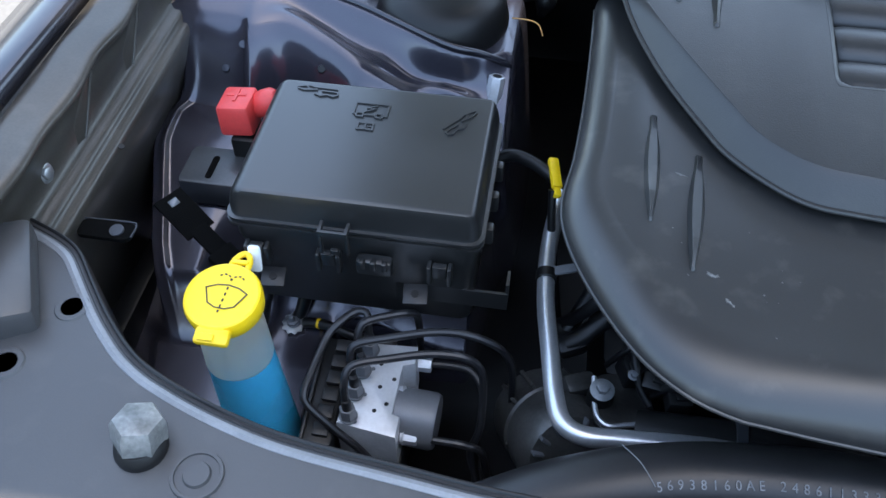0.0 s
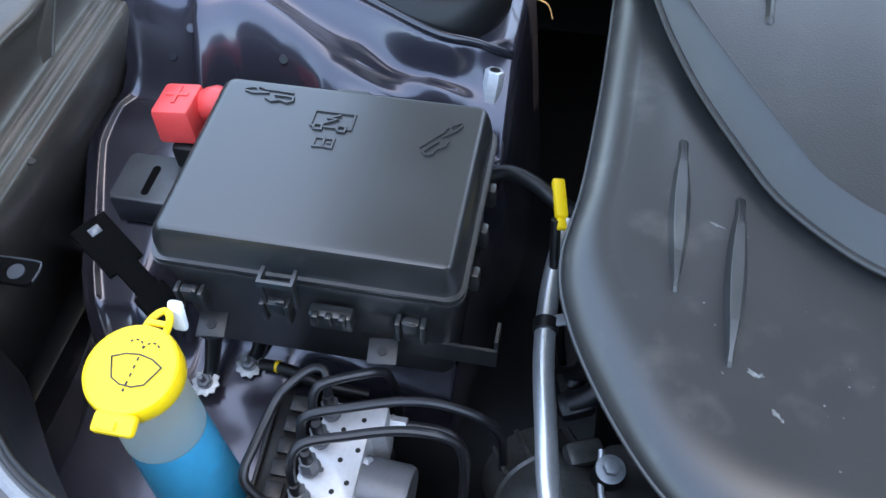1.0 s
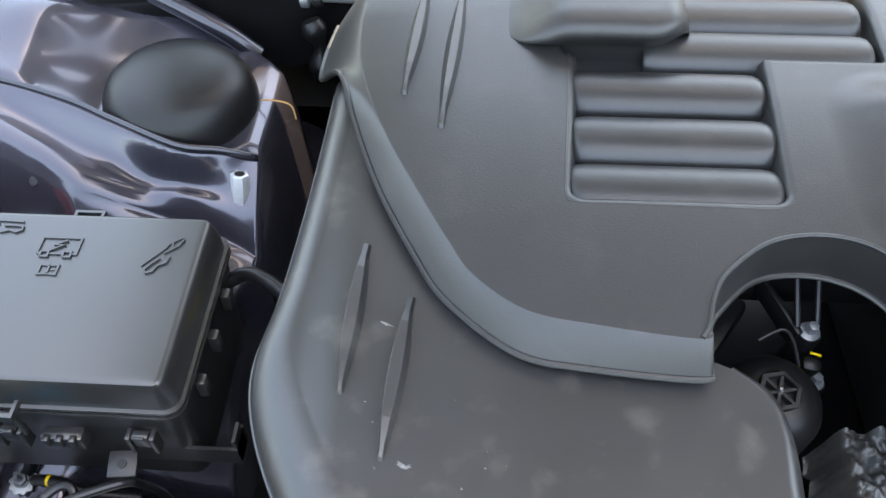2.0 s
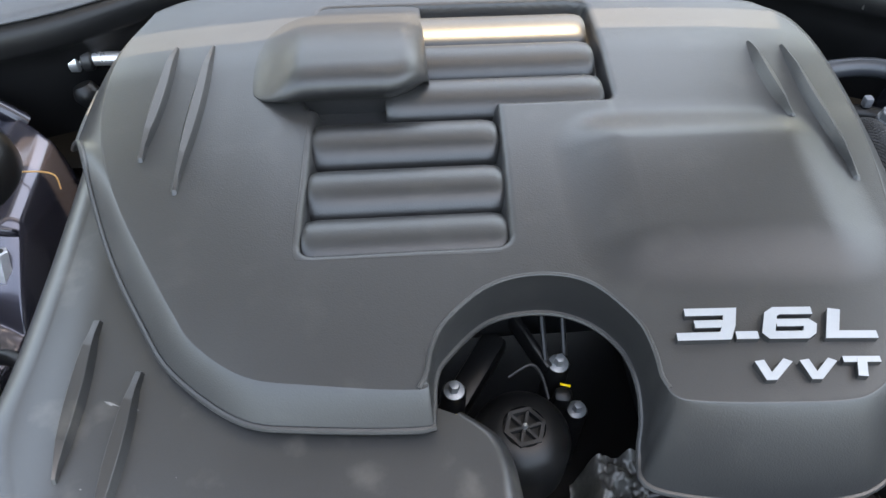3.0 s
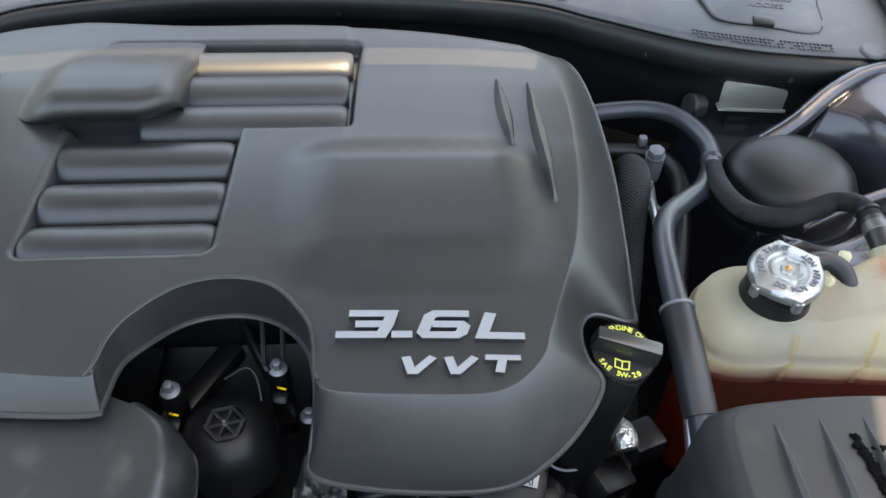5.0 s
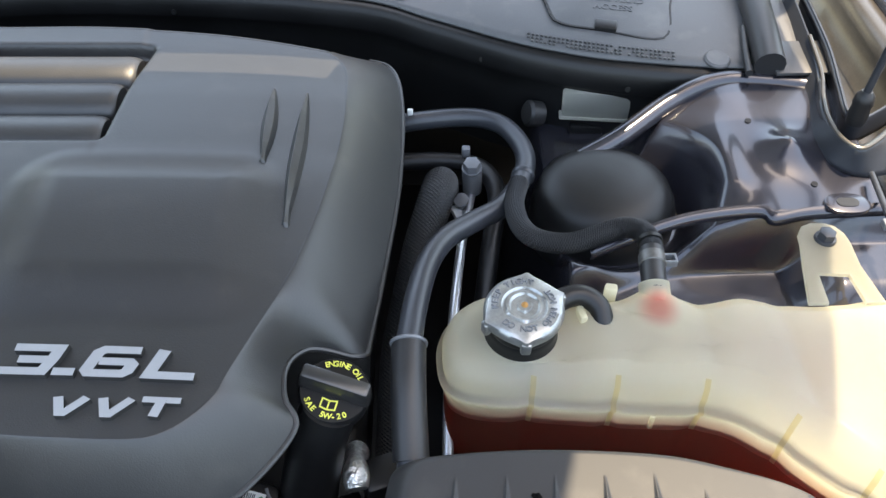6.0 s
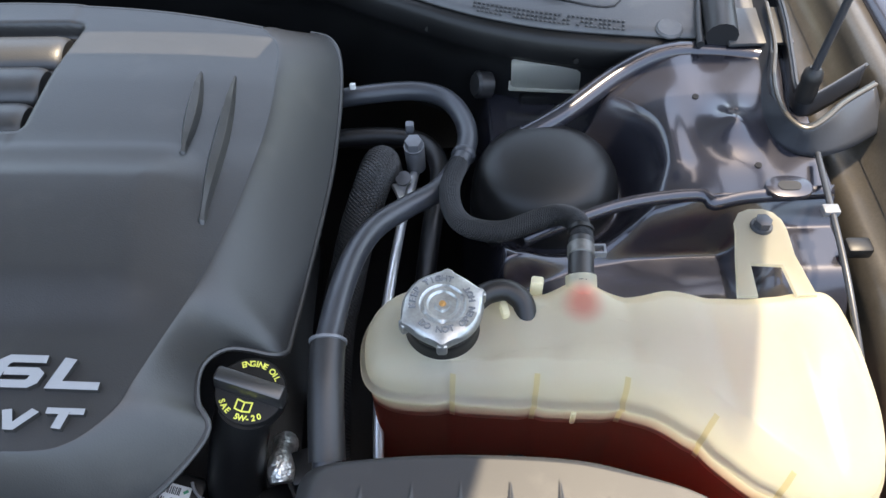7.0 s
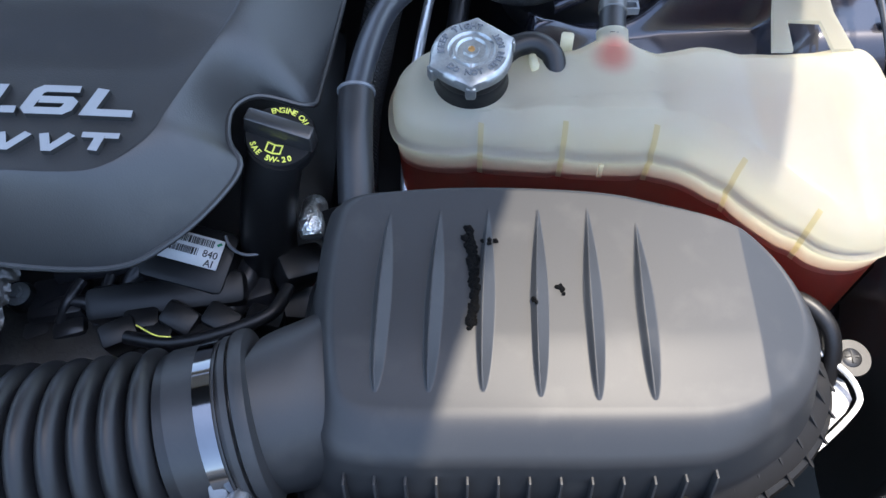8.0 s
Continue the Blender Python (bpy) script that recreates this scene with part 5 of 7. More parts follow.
lab = part("sticker", prism([(-0.026, -0.0125), (0.026, -0.0125), (0.026, 0.0125), (-0.026, 0.0125)], 0.0, 0.0006, m=stick), WHITE, eng, "white barcode sticker")
for row, (yy, hh) in enumerate(((0.0075, 0.006), (-0.0015, 0.006))):
    bm = bmesh.new()
    xx = -0.024
    while xx < (0.018 if row == 0 else 0.008):
        w_ = random.choice((0.0005, 0.0008, 0.0012))
        block((w_, hh, 0.0003), (0, 0, 0), 0, bm=bm)
        for v_ in bm.verts[-8:]:
            v_.co = stick @ (v_.co + Vector((xx, yy, 0.0009)))
        xx += w_ + random.choice((0.0005, 0.0009))
    part("barcode", bm, INK, lab)
words("840", 0.0085, stick @ Matrix.Translation((0.0175, -0.0015, 0.0009)), INK, lab, "sticker_print")
words("AI", 0.0085, stick @ Matrix.Translation((0.0185, -0.0090, 0.0009)), INK, lab, "sticker_print")
part("green_tick", block((0.004, 0.0022, 0.0004), tuple(stick @ Vector((0.0225, 0.0085, 0.0012))), 0, (14, 6, 30)), GREEN, lab)
part("filler_neck", pipe([(0.196, 0.40, 0.69), (0.203, 0.405, 0.74), (0.214, 0.414, 0.79), (0.224, 0.420, 0.822)], lambda u: 0.024 - 0.003 * u, steps=16, segs=24), DARK, eng)
part("neck_ring", tube(bmesh.new(), [(0.19 + 0.021 * math.cos(k), 0.40 + 0.018 * math.sin(k), 0.742 + 0.006 * math.sin(k)) for k in np.linspace(3.3, 6.2, 12)], 0.0013, steps=24, segs=8), ALU_DARK, eng)
part("foil_wrap", pipe([(0.240, 0.395, 0.742), (0.238, 0.415, 0.745), (0.236, 0.44, 0.72)], lambda u: 0.009 + 0.002 * math.sin(9 * u), steps=20), FOIL, eng, "crinkled silver foil sleeve")
part("coil_connector", block((0.04, 0.03, 0.03), (0.225, 0.385, 0.71), 0.005, (10, 20, 30)), DARK, eng)
part("coil_connector", block((0.03, 0.03, 0.026), (0.258, 0.41, 0.73), 0.004, (0, 0, 20)), DARK, eng)
hexbolt(eng, (-0.010, 0.366, 0.702), 0.0058, 0.006, (0, -0.1, 1), 1.8, BOLT)
part("bolt_boss", turned([(0.014, -0.06), (0.013, -0.004), (0.011, 0.0)], (-0.010, 0.366, 0.701), (0, -0.1, 1), 24), DARK, eng)
# glossy black casting with an arch, ribs and plugs
for pts_, r_ in (([(0.078, 0.366, 0.690), (0.084, 0.380, 0.700), (0.100, 0.399, 0.708), (0.122, 0.405, 0.710), (0.137, 0.392, 0.704), (0.138, 0.374, 0.694), (0.128, 0.360, 0.682)], 0.0085), ([(0.02, 0.386, 0.70), (0.045, 0.388, 0.705), (0.075, 0.392, 0.706), (0.10, 0.400, 0.706)], 0.009),
                 ([(0.004, 0.352, 0.690), (0.03, 0.360, 0.697), (0.056, 0.358, 0.698), (0.078, 0.350, 0.694)], 0.0065), ([(0.026, 0.345, 0.690), (0.034, 0.360, 0.701), (0.042, 0.378, 0.704)], 0.005), ([(0.058, 0.343, 0.690), (0.062, 0.360, 0.701), (0.066, 0.382, 0.704)], 0.005),
                 ([(0.140, 0.352, 0.695), (0.155, 0.372, 0.705), (0.168, 0.399, 0.706)], 0.010), ([(0.166, 0.350, 0.695), (0.178, 0.372, 0.702), (0.184, 0.395, 0.704)], 0.012)):
    part("casting_rib", pipe(pts_, r_, steps=30, segs=18), LINE, eng)
for px_, py_, pz_, s1, s2, s3, tz_ in ((0.022, 0.366, 0.684, 0.050, 0.040, 0.030, 6), (0.062, 0.366, 0.680, 0.040, 0.036, 0.030, -8), (0.150, 0.380, 0.684, 0.040, 0.050, 0.030, -14), (0.190, 0.372, 0.694, 0.026, 0.030, 0.024, 18), (0.036, 0.340, 0.684, 0.030, 0.018, 0.022, 12), (0.075, 0.338, 0.682, 0.024, 0.018, 0.022, -6), (0.006, 0.340, 0.678, 0.026, 0.022, 0.026, 20)):
    part("casting_block", block((s1, s2, s3), (px_, py_, pz_), 0.006, (random.uniform(-10, 10), random.uniform(-10, 10), tz_)), LINE, eng)
for k in range(8):
    part("injector_plug", block((0.03, 0.022, 0.03), (0.088 + 0.016 * k, 0.325 + 0.012 * (k % 2), 0.70 + 0.01 * random.random()), 0.005, (random.uniform(-15, 15), random.uniform(-15, 15), random.uniform(-30, 30))), DARK, eng)
part("harness", pipe([(0.10, 0.315, 0.725), (0.14, 0.305, 0.735), (0.18, 0.31, 0.742), (0.215, 0.325, 0.745), (0.225, 0.35, 0.74)], 0.0055, steps=30), RUBBER, eng)
part("thin_wire", pipe([(0.112, 0.318, 0.74), (0.13, 0.307, 0.745), (0.142, 0.306, 0.744)], 0.0006, steps=14, segs=8), YPRINT, eng)
part("valve_rail", block((0.13, 0.03, 0.035), (0.12, 0.36, 0.705), 0.008, (20, 0, 8)), DARK, eng)

oc = thing("oil_cap", (0.228, 0.424, 0.82), "black oil filler cap with yellow lettering and bar grip", "oil cap")
OCN = Vector((0.10, -0.16, 1.0)).normalized()
om = Matrix.Translation((0.2275, 0.4275, 0.8305)) @ Vector((0, 0, 1)).rotation_difference(OCN).to_matrix().to_4x4()
part("disc", turned([(0.020, -0.016), (0.0255, -0.014), (0.0262, -0.002), (0.0250, 0.0), (0.001, 0.0006)], om.translation, OCN, 48), DARK, oc)
gb = bmesh.new()
block((0.0545, 0.0125, 0.019), (0.0005, 0.0005, 0.0075), 0.0022, (0, 0, -17), gb, taper=0.93)
bmesh.ops.transform(gb, matrix=om, verts=gb.verts)
part("grip", gb, FUSE, oc)


def arc_words(text, radius, mid, span, size, m, mat, parent, name="arc_lettering", inward=True, depth=0.0003):
    """Letters set round an arc of a disc; inward: their feet point to the centre."""
    n_ = len(text)
    for k, ch in enumerate(text):
        if ch == " ":
            continue
        t_ = mid + (span * ((n_ - 1) / 2 - k) / (n_ - 1) if inward else span * (k - (n_ - 1) / 2) / (n_ - 1))
        rot = t_ - math.pi / 2 if inward else t_ + math.pi / 2
        words(ch, size, m @ Matrix.Translation((radius * math.cos(t_), radius * math.sin(t_), 0.0009)) @ Matrix.Rotation(rot, 4, "Z"), mat, parent, name, depth, bold=0.00012)


arc_words("ENGINE OIL", 0.0205, radians(68), 1.42, 0.0062, om, YPRINT, oc)
arc_words("SAE 5W-20", 0.0212, radians(-112), 1.55, 0.0060, om, YPRINT, oc, inward=False)
bm = bmesh.new()
bk = om @ Matrix.Translation((-0.0040, -0.0130, 0.0009)) @ Matrix.Rotation(radians(-14), 4, "Z")
ribbon(bm, [(0, -0.003), (0, 0.004), (-0.0055, 0.005), (-0.0055, -0.002), (0, -0.003), (0.0055, -0.002), (0.0055, 0.005), (0, 0.004)], 0.0010, 0.0004, bk)
part("book_symbol", bm, YPRINT, oc)

# ---- fuse box corner ----
fb = thing("fuse_box", (-0.61, 0.45, 0.70), "satin black fuse box with embossed lid and latches", "fuse box")


def rbox(x0, x1, y0, y1, r, n_=8):
    out = []
    for cx_, cy_, s_ in ((x1 - r, y1 - r, 0), (x0 + r, y1 - r, 1), (x0 + r, y0 + r, 2), (x1 - r, y0 + r, 3)):
        out += [(cx_ + r * math.cos(t_), cy_ + r * math.sin(t_)) for t_ in np.linspace(s_ * math.pi / 2, (s_ + 1) * math.pi / 2, n_)]
    return np.array(out)


def stacked(levels, mat, parent, name, label=""):
    """Loops of equal length stacked into a closed body."""
    bm = bmesh.new()
    rings = [[bm.verts.new((px_, py_, z_)) for px_, py_ in loop] for loop, z_ in levels]
    m_ = len(rings[0])
    for p_, q_ in zip(rings, rings[1:]):
        for k in range(m_):
            bm.faces.new((p_[k], p_[(k + 1) % m_], q_[(k + 1) % m_], q_[k]))
    bm.faces.new(rings[0][::-1])
    bm.faces.new(rings[-1])
    return part(name, bm, mat, parent, label, sharp=40)


X0, X1, Y0, Y1 = -0.7235, -0.4965, 0.3715, 0.538
def inset(d, r=0.012):
    return rbox(X0 + d, X1 - d, Y0 + d, Y1 - d, r)


lid = stacked([(inset(0.004), 0.7665), (inset(0.0002), 0.7668), (inset(0.0), 0.7700), (inset(0.0040), 0.7703), (inset(0.0040), 0.7722), (inset(0.0006), 0.7725), (inset(0.0004), 0.7755), (inset(0.0032), 0.7760), (inset(0.0036), 0.7860),
               (rbox(X0 + 0.006, X1 - 0.005, Y0 + 0.0045, Y1 - 0.0045, 0.011), 0.7950), (rbox(X0 + 0.0105, X1 - 0.0075, Y0 + 0.0052, Y1 - 0.007, 0.008), 0.8025),
               (rbox(X0 + 0.0140, X1 - 0.0095, Y0 + 0.0062, Y1 - 0.0085, 0.006), 0.8052), (rbox(X0 + 0.0165, X1 - 0.0112, Y0 + 0.0078, Y1 - 0.0100, 0.005), 0.8060), (rbox(X0 + 0.0185, X1 - 0.0125, Y0 + 0.0095, Y1 - 0.0115, 0.004), 0.8062)], FUSE, fb, "lid")
stacked([(inset(0.009), 0.66), (inset(0.007), 0.735), (inset(0.0045), 0.748), (inset(0.0045), 0.767)], FUSE, fb, "body")
stacked([(rbox(-0.70, -0.512, 0.392, 0.52, 0.006), 0.672), (rbox(-0.70, -0.512, 0.392, 0.52, 0.006), 0.678), (rbox(-0.70, -0.512, 0.392, 0.52, 0.006), 0.684)], DARK, fb, "tray")
bm = bmesh.new()
ribbon(bm, [(-0.60, 0.394), (-0.575, 0.3805), (-0.4735, 0.3805), (-0.4735, 0.402)], 0.0026, 0.022, Matrix.Translation((0, 0, 0.684)))
ribbon(bm, [(-0.4735, 0.3805), (-0.4735, 0.398)], 0.0026, 0.034, Matrix.Translation((0, 0, 0.684)))
part("tray_rim", bm, FUSE, fb)


def latch(lx, ly, side):
    """A moulded clip with a square frame, hooked over the lid's rim."""
    bm = bmesh.new()
    m_ = Matrix.Translation((lx, ly, 0.7815)) @ Matrix.Rotation(0 if side < 0 else math.pi, 4, "Z")
    ribbon(bm, [(-0.0115, 0.006), (-0.0115, -0.0065), (0.0115, -0.0065), (0.0115, 0.006)], 0.0026, 0.0055, m_)
    block((0.0025, 0.004, 0.024), (lx - 0.0115, ly + 0.0045 * side, 0.770), 0.0006, (0, 0, 0), bm)
    block((0.0025, 0.004, 0.024), (lx + 0.0115, ly + 0.0045 * side, 0.770), 0.0006, (0, 0, 0), bm)
    block((0.016, 0.004, 0.004), (lx, ly + 0.0015 * side, 0.779), 0.001, (0, 0, 0), bm)
    block((0.007, 0.004, 0.006), (lx, ly + 0.006 * side, 0.762), 0.001, (0, 0, 0), bm)
    return part("latch", bm, FUSE, fb)


latch(-0.6225, 0.366, -1)
latch(-0.617, 0.5435, 1)
for lx in (-0.697, -0.632, -0.533):
    bm = bmesh.new()
    block((0.013, 0.007, 0.016), (lx, 0.3685, 0.742), 0.002, bm=bm)
    block((0.004, 0.010, 0.022), (lx - 0.009, 0.3690, 0.738), 0.001, bm=bm)
    block((0.004, 0.010, 0.022), (lx + 0.009, 0.3690, 0.738), 0.001, bm=bm)
    block((0.009, 0.002, 0.0022), (lx, 0.3645, 0.7505), 0.0005, bm=bm)
    part("side_clip", bm, FUSE, fb)
bm = bmesh.new()
block((0.032, 0.012, 0.018), (-0.590, 0.3665, 0.742), 0.003, bm=bm)
for k in range(3):
    block((0.005, 0.006, 0.010), (-0.600 + 0.010 * k, 0.3610, 0.748), 0.001, bm=bm)
part("connector_port", bm, FUSE, fb)
for tx in (-0.684, -0.5535):
    bm = block((0.022, 0.020, 0.003), (tx, 0.3600, 0.716), 0.001, (12, 0, 6))
    ear = part("mounting_ear", bm, RUBBER_GREY, fb)
    part("ear_hole", turned([(0.0005, 0), (0.0036, 0), (0.0036, -0.001)], (tx, 0.3590, 0.7183), (0, -0.2, 1), 14), DARK, ear)
for k, yy in enumerate((0.41, 0.45, 0.49)):
    part("side_clip", block((0.008, 0.010, 0.020), (-0.495, yy, 0.752), 0.002), FUSE, fb)
# raised symbols on the lid
ZL = 0.8062
lm = Matrix.Translation((0, 0, ZL))
bm = bmesh.new()
bx, by = -0.6165, 0.4955
for k, path in enumerate(([(-0.0155, -0.0075), (-0.0155, 0.0085), (0.0155, 0.0085), (0.0155, -0.0075), (0.0105, -0.0075)], [(-0.0155, -0.0075), (-0.0125, -0.0075)], [(-0.005, -0.0075), (0.0045, -0.0075)],
                          [(-0.0125, -0.0105), (-0.0125, -0.0055), (-0.0065, -0.0055), (-0.0065, -0.0105), (-0.0125, -0.0105)], [(0.0055, -0.0105), (0.0055, -0.0055), (0.0115, -0.0055), (0.0115, -0.0105), (0.0055, -0.0105)],
                          [(0.005, 0.006), (-0.003, 0.001), (0.003, 0.001), (-0.006, -0.0045)])):
    ribbon(bm, [(bx + u_, by + v_) for u_, v_ in path], 0.0016, 0.0013 + 0.0001 * k, lm)
part("battery_symbol", bm, FUSE, lid)
bm = bmesh.new()
bx, by = -0.6175, 0.4725
ribbon(bm, [(bx, by - 0.004), (bx, by + 0.004), (bx - 0.007, by + 0.0045), (bx - 0.007, by - 0.0045), (bx, by - 0.004), (bx + 0.007, by - 0.0045), (bx + 0.007, by + 0.0045), (bx, by + 0.004)], 0.0016, 0.0013, lm)
ribbon(bm, [(bx + 0.002, by), (bx + 0.0055, by)], 0.0012, 0.0010, lm)
part("book_symbol", bm, FUSE, lid)


def clamp_symbol(cx_, cy_, ang, flip):
    """A jump-lead clamp with a wavy cable, as raised lines."""
    m_ = Matrix.Translation((cx_, cy_, ZL)) @ Matrix.Rotation(radians(ang), 4, "Z") @ Matrix.Diagonal((1, flip, 1, 1))
    bm = bmesh.new()
    for k, path in enumerate(([(-0.021, 0.001), (-0.016, 0.003), (-0.009, 0.0045), (-0.004, 0.003), (0.004, 0.0035), (0.018, 0.0035)],
                              [(-0.020, -0.001), (-0.013, -0.0025), (-0.006, -0.001), (-0.001, 0.0)], [(-0.012, 0.0035), (-0.008, -0.0015)],
                              [(-0.002, -0.006), (0.004, -0.0085), (0.010, -0.006), (0.016, -0.0075), (0.020, -0.005), (0.0195, -0.0015), (0.014, -0.001), (0.004, -0.0015)])):
        ribbon(bm, path, 0.0015, 0.0013 + 0.0001 * k, m_)
    part("clamp_symbol", bm, FUSE, lid)


clamp_symbol(-0.672, 0.5165, -3, 1)
clamp_symbol(-0.5335, 0.4915, 232, -1)
fcab = thing("battery_cable", (-0.47, 0.51, 0.73), "black corrugated cable leaving the fuse box", "cable")
part("sheath", pipe([(-0.51, 0.515, 0.735), (-0.488, 0.522, 0.745), (-0.465, 0.512, 0.748), (-0.44, 0.496, 0.745), (-0.40, 0.49, 0.73)], 0.0065, steps=30), RUBBER, fcab)

red = thing("terminal_cover", (-0.745, 0.50, 0.72), "faded red plastic terminal cover with a raised plus", "terminal cover")
rm = Matrix.Translation((-0.7630, 0.5300, 0.7585)) @ Euler((radians(-4), radians(-4), radians(2))).to_matrix().to_4x4()
rb = block((0.035, 0.042, 0.034), (0, 0, 0), 0.004, taper=0.94)
bmesh.ops.transform(rb, matrix=rm, verts=rb.verts)
part("hood", rb, RED, red)
part("nose", turned([(0.012, -0.012), (0.014, 0.0), (0.013, 0.010), (0.008, 0.016)], (-0.738, 0.540, 0.764), (0.85, 0, 0.5), 24), RED, red)
bm = bmesh.new()
ribbon(bm, [(-0.010, 0.003), (0.010, 0.003)], 0.0032, 0.0016, rm @ Matrix.Translation((0, 0, 0.0165)))
ribbon(bm, [(0, -0.008), (0, 0.013)], 0.0032, 0.0018, rm @ Matrix.Translation((0, 0, 0.0165)))
part("plus_mark", bm, RED, red)
part("base", block((0.026, 0.036, 0.060), (-0.756, 0.522, 0.712), 0.004), DARK, red, "black base")
part("strap", block((0.008, 0.040, 0.05), (-0.731, 0.475, 0.725), 0.002, (0, 8, 0)), DARK, red)

bp_ = thing("bracket", (-0.785, 0.488, 0.70), "dark metal bracket with a long slot", "bracket")
bm = bmesh.new()
outl = rbox(-0.814, -0.735, 0.462, 0.514, 0.007, 5)
slot = [(-0.7845 + 0.0035 * math.cos(t_), 0.4850 + (0.013 if math.sin(t_) >= 0 else -0.013) + 0.0035 * math.sin(t_)) for t_ in np.linspace(0, 2 * math.pi, 20, endpoint=False)]
part("plate", prism(outl, 0.716, 0.7195, 0.001), BRACKET, bp_)
part("slot", prism(slot, 0.7193, 0.7199), CRUMB, bp_)
part("plate_flange", block((0.075, 0.003, 0.03), (-0.775, 0.463, 0.704), 0.001), PIPE_BLACK, bp_)
part("leg", block((0.02, 0.03, 0.045), (-0.745, 0.49, 0.695), 0.002), PIPE_BLACK, bp_)

arm = thing("strap_bracket", (-0.775, 0.40, 0.70), "flat black strap bracket with a square hole", "bracket")
am = Matrix.Translation((-0.768, 0.394, 0.737)) @ Euler((0, radians(20), radians(-32))).to_matrix().to_4x4()
ab_ = bmesh.new()
block((0.048, 0.030, 0.004), (-0.012, 0, 0), 0.001, bm=ab_)
block((0.044, 0.018, 0.005), (0.028, 0, 0), 0.001, bm=ab_)
block((0.020, 0.026, 0.010), (0.046, 0, -0.002), 0.002, bm=ab_)
bmesh.ops.transform(ab_, matrix=am, verts=ab_.verts)
part("strap", ab_, CRUMB, arm)
hb = block((0.007, 0.009, 0.0006), (-0.026, 0.0, 0.0025), 0)
bmesh.ops.transform(hb, matrix=am, verts=hb.verts)
part("square_hole", hb, SILVER_DULL, arm)

# ---- washer bottle ----
wb = thing("washer_bottle", (-0.6835, 0.2880, 0.55), "white translucent washer bottle half full of blue fluid", "washer bottle")
part("bottle_neck", pipe([(-0.6905, 0.2810, 0.772), (-0.6901, 0.2796, 0.740), (-0.6897, 0.2782, 0.712)], lambda u: 0.0265 + 0.0022 * u, steps=14, segs=44), BOTTLE, wb)
part("bottle_body", pipe([(-0.6897, 0.2782, 0.712), (-0.6855, 0.2730, 0.64), (-0.6795, 0.2650, 0.50)], lambda u: 0.0287 + 0.009 * u, steps=24, segs=44), BOTTLE_WET, wb)
part("fluid", pipe([(-0.6897, 0.2782, 0.7118), (-0.6855, 0.2730, 0.64), (-0.6795, 0.2650, 0.501)], lambda u: 0.0279 + 0.009 * u, steps=24, segs=44), WASHER, wb, "bright blue washer fluid")
WCN = Vector((0.0, -0.10, 1.0)).normalized()
WCP = Vector((-0.6905, 0.2815, 0.786))
wcap = part("cap", turned([(0.0295, -0.016), (0.0305, -0.014), (0.0312, -0.002), (0.0300, 0.0015), (0.0285, 0.0022), (0.027, 0.0016), (0.001, 0.0018)], WCP, WCN, 56), YELLOW, wb, "yellow snap cap")
wm = Matrix.Translation(WCP) @ Vector((0, 0, 1)).rotation_difference(WCN).to_matrix().to_4x4()


def local(bm, m_):
    bmesh.ops.transform(bm, matrix=m_, verts=bm.verts)
    return bm


part("thumb_lip", local(block((0.028, 0.014, 0.008), (0.002, -0.0345, -0.003), 0.003, (8, 0, 0)), wm), YELLOW, wcap)
part("thumb_lip_groove", local(block((0.012, 0.006, 0.002), (-0.001, -0.0375, 0.002), 0.0008, (8, 0, 0)), wm), YELLOW, wcap)
part("hinge_loop", local(tube(bmesh.new(), [(-0.003, 0.027, -0.001), (-0.001, 0.037, -0.002), (0.003, 0.043, -0.003), (0.007, 0.043, -0.003), (0.011, 0.037, -0.002), (0.012, 0.026, -0.001)], 0.0026, steps=24, segs=10), wm), YELLOW, wcap)
part("hinge_bar", local(block((0.014, 0.004, 0.004), (0.0045, 0.033, 0.000), 0.001), wm), YELLOW, wcap)
part("hinge_post", local(block((0.011, 0.006, 0.026), (0.011, 0.045, -0.010), 0.003, (-18, 0, 0)), wm), WHITE, wb, "white hinge post")
sm = wm @ Matrix.Translation((0.002, 0.000, 0.0019)) @ Matrix.Rotation(radians(-4), 4, "Z")
bm = bmesh.new()
ribbon(bm, [(-0.017, 0.0045), (-0.011, -0.0085), (-0.004, -0.0115), (0.004, -0.0115), (0.011, -0.0085), (0.017, 0.0045), (0.009, 0.0085), (0.0, 0.0098), (-0.009, 0.0085), (-0.017, 0.0045), (-0.0145, -0.001)], 0.0010, 0.0004, sm)
for k in range(4):
    ribbon(bm, [(0, 0.008 - 0.0055 * k), (0, 0.0055 - 0.0055 * k)], 0.0012, 0.0005, sm)
ribbon(bm, [(0, -0.0135), (0, -0.0155)], 0.0014, 0.0005, sm)
for sgn in (-1, 1):
    arcp = [(sgn * (0.0055 - 0.0055 * math.cos(t_)), 0.0135 + 0.0055 * math.sin(t_)) for t_ in np.linspace(0.1, math.pi - 0.3, 9)]
    for p_, q_ in zip(arcp[::2], arcp[1::2]):
        ribbon(bm, [p_, q_], 0.0011, 0.0005, sm)
part("wiper_symbol", bm, INK, wcap, "black windscreen wiper symbol")

# ---- brake unit ----
ab = thing("brake_control_unit", (-0.575, 0.28, 0.60), "cast aluminium brake control unit with grey motor", "brake unit")
outl = [(-0.607, 0.257), (-0.553, 0.250), (-0.553, 0.271), (-0.560, 0.273), (-0.560, 0.323), (-0.549, 0.327), (-0.550, 0.346), (-0.595, 0.343), (-0.600, 0.320)]
part("valve_block", prism(outl, 0.596, 0.655, 0.0015), ALU, ab)
part("block_base", block((0.055, 0.10, 0.05), (-0.578, 0.298, 0.575), 0.004), DARK, ab)
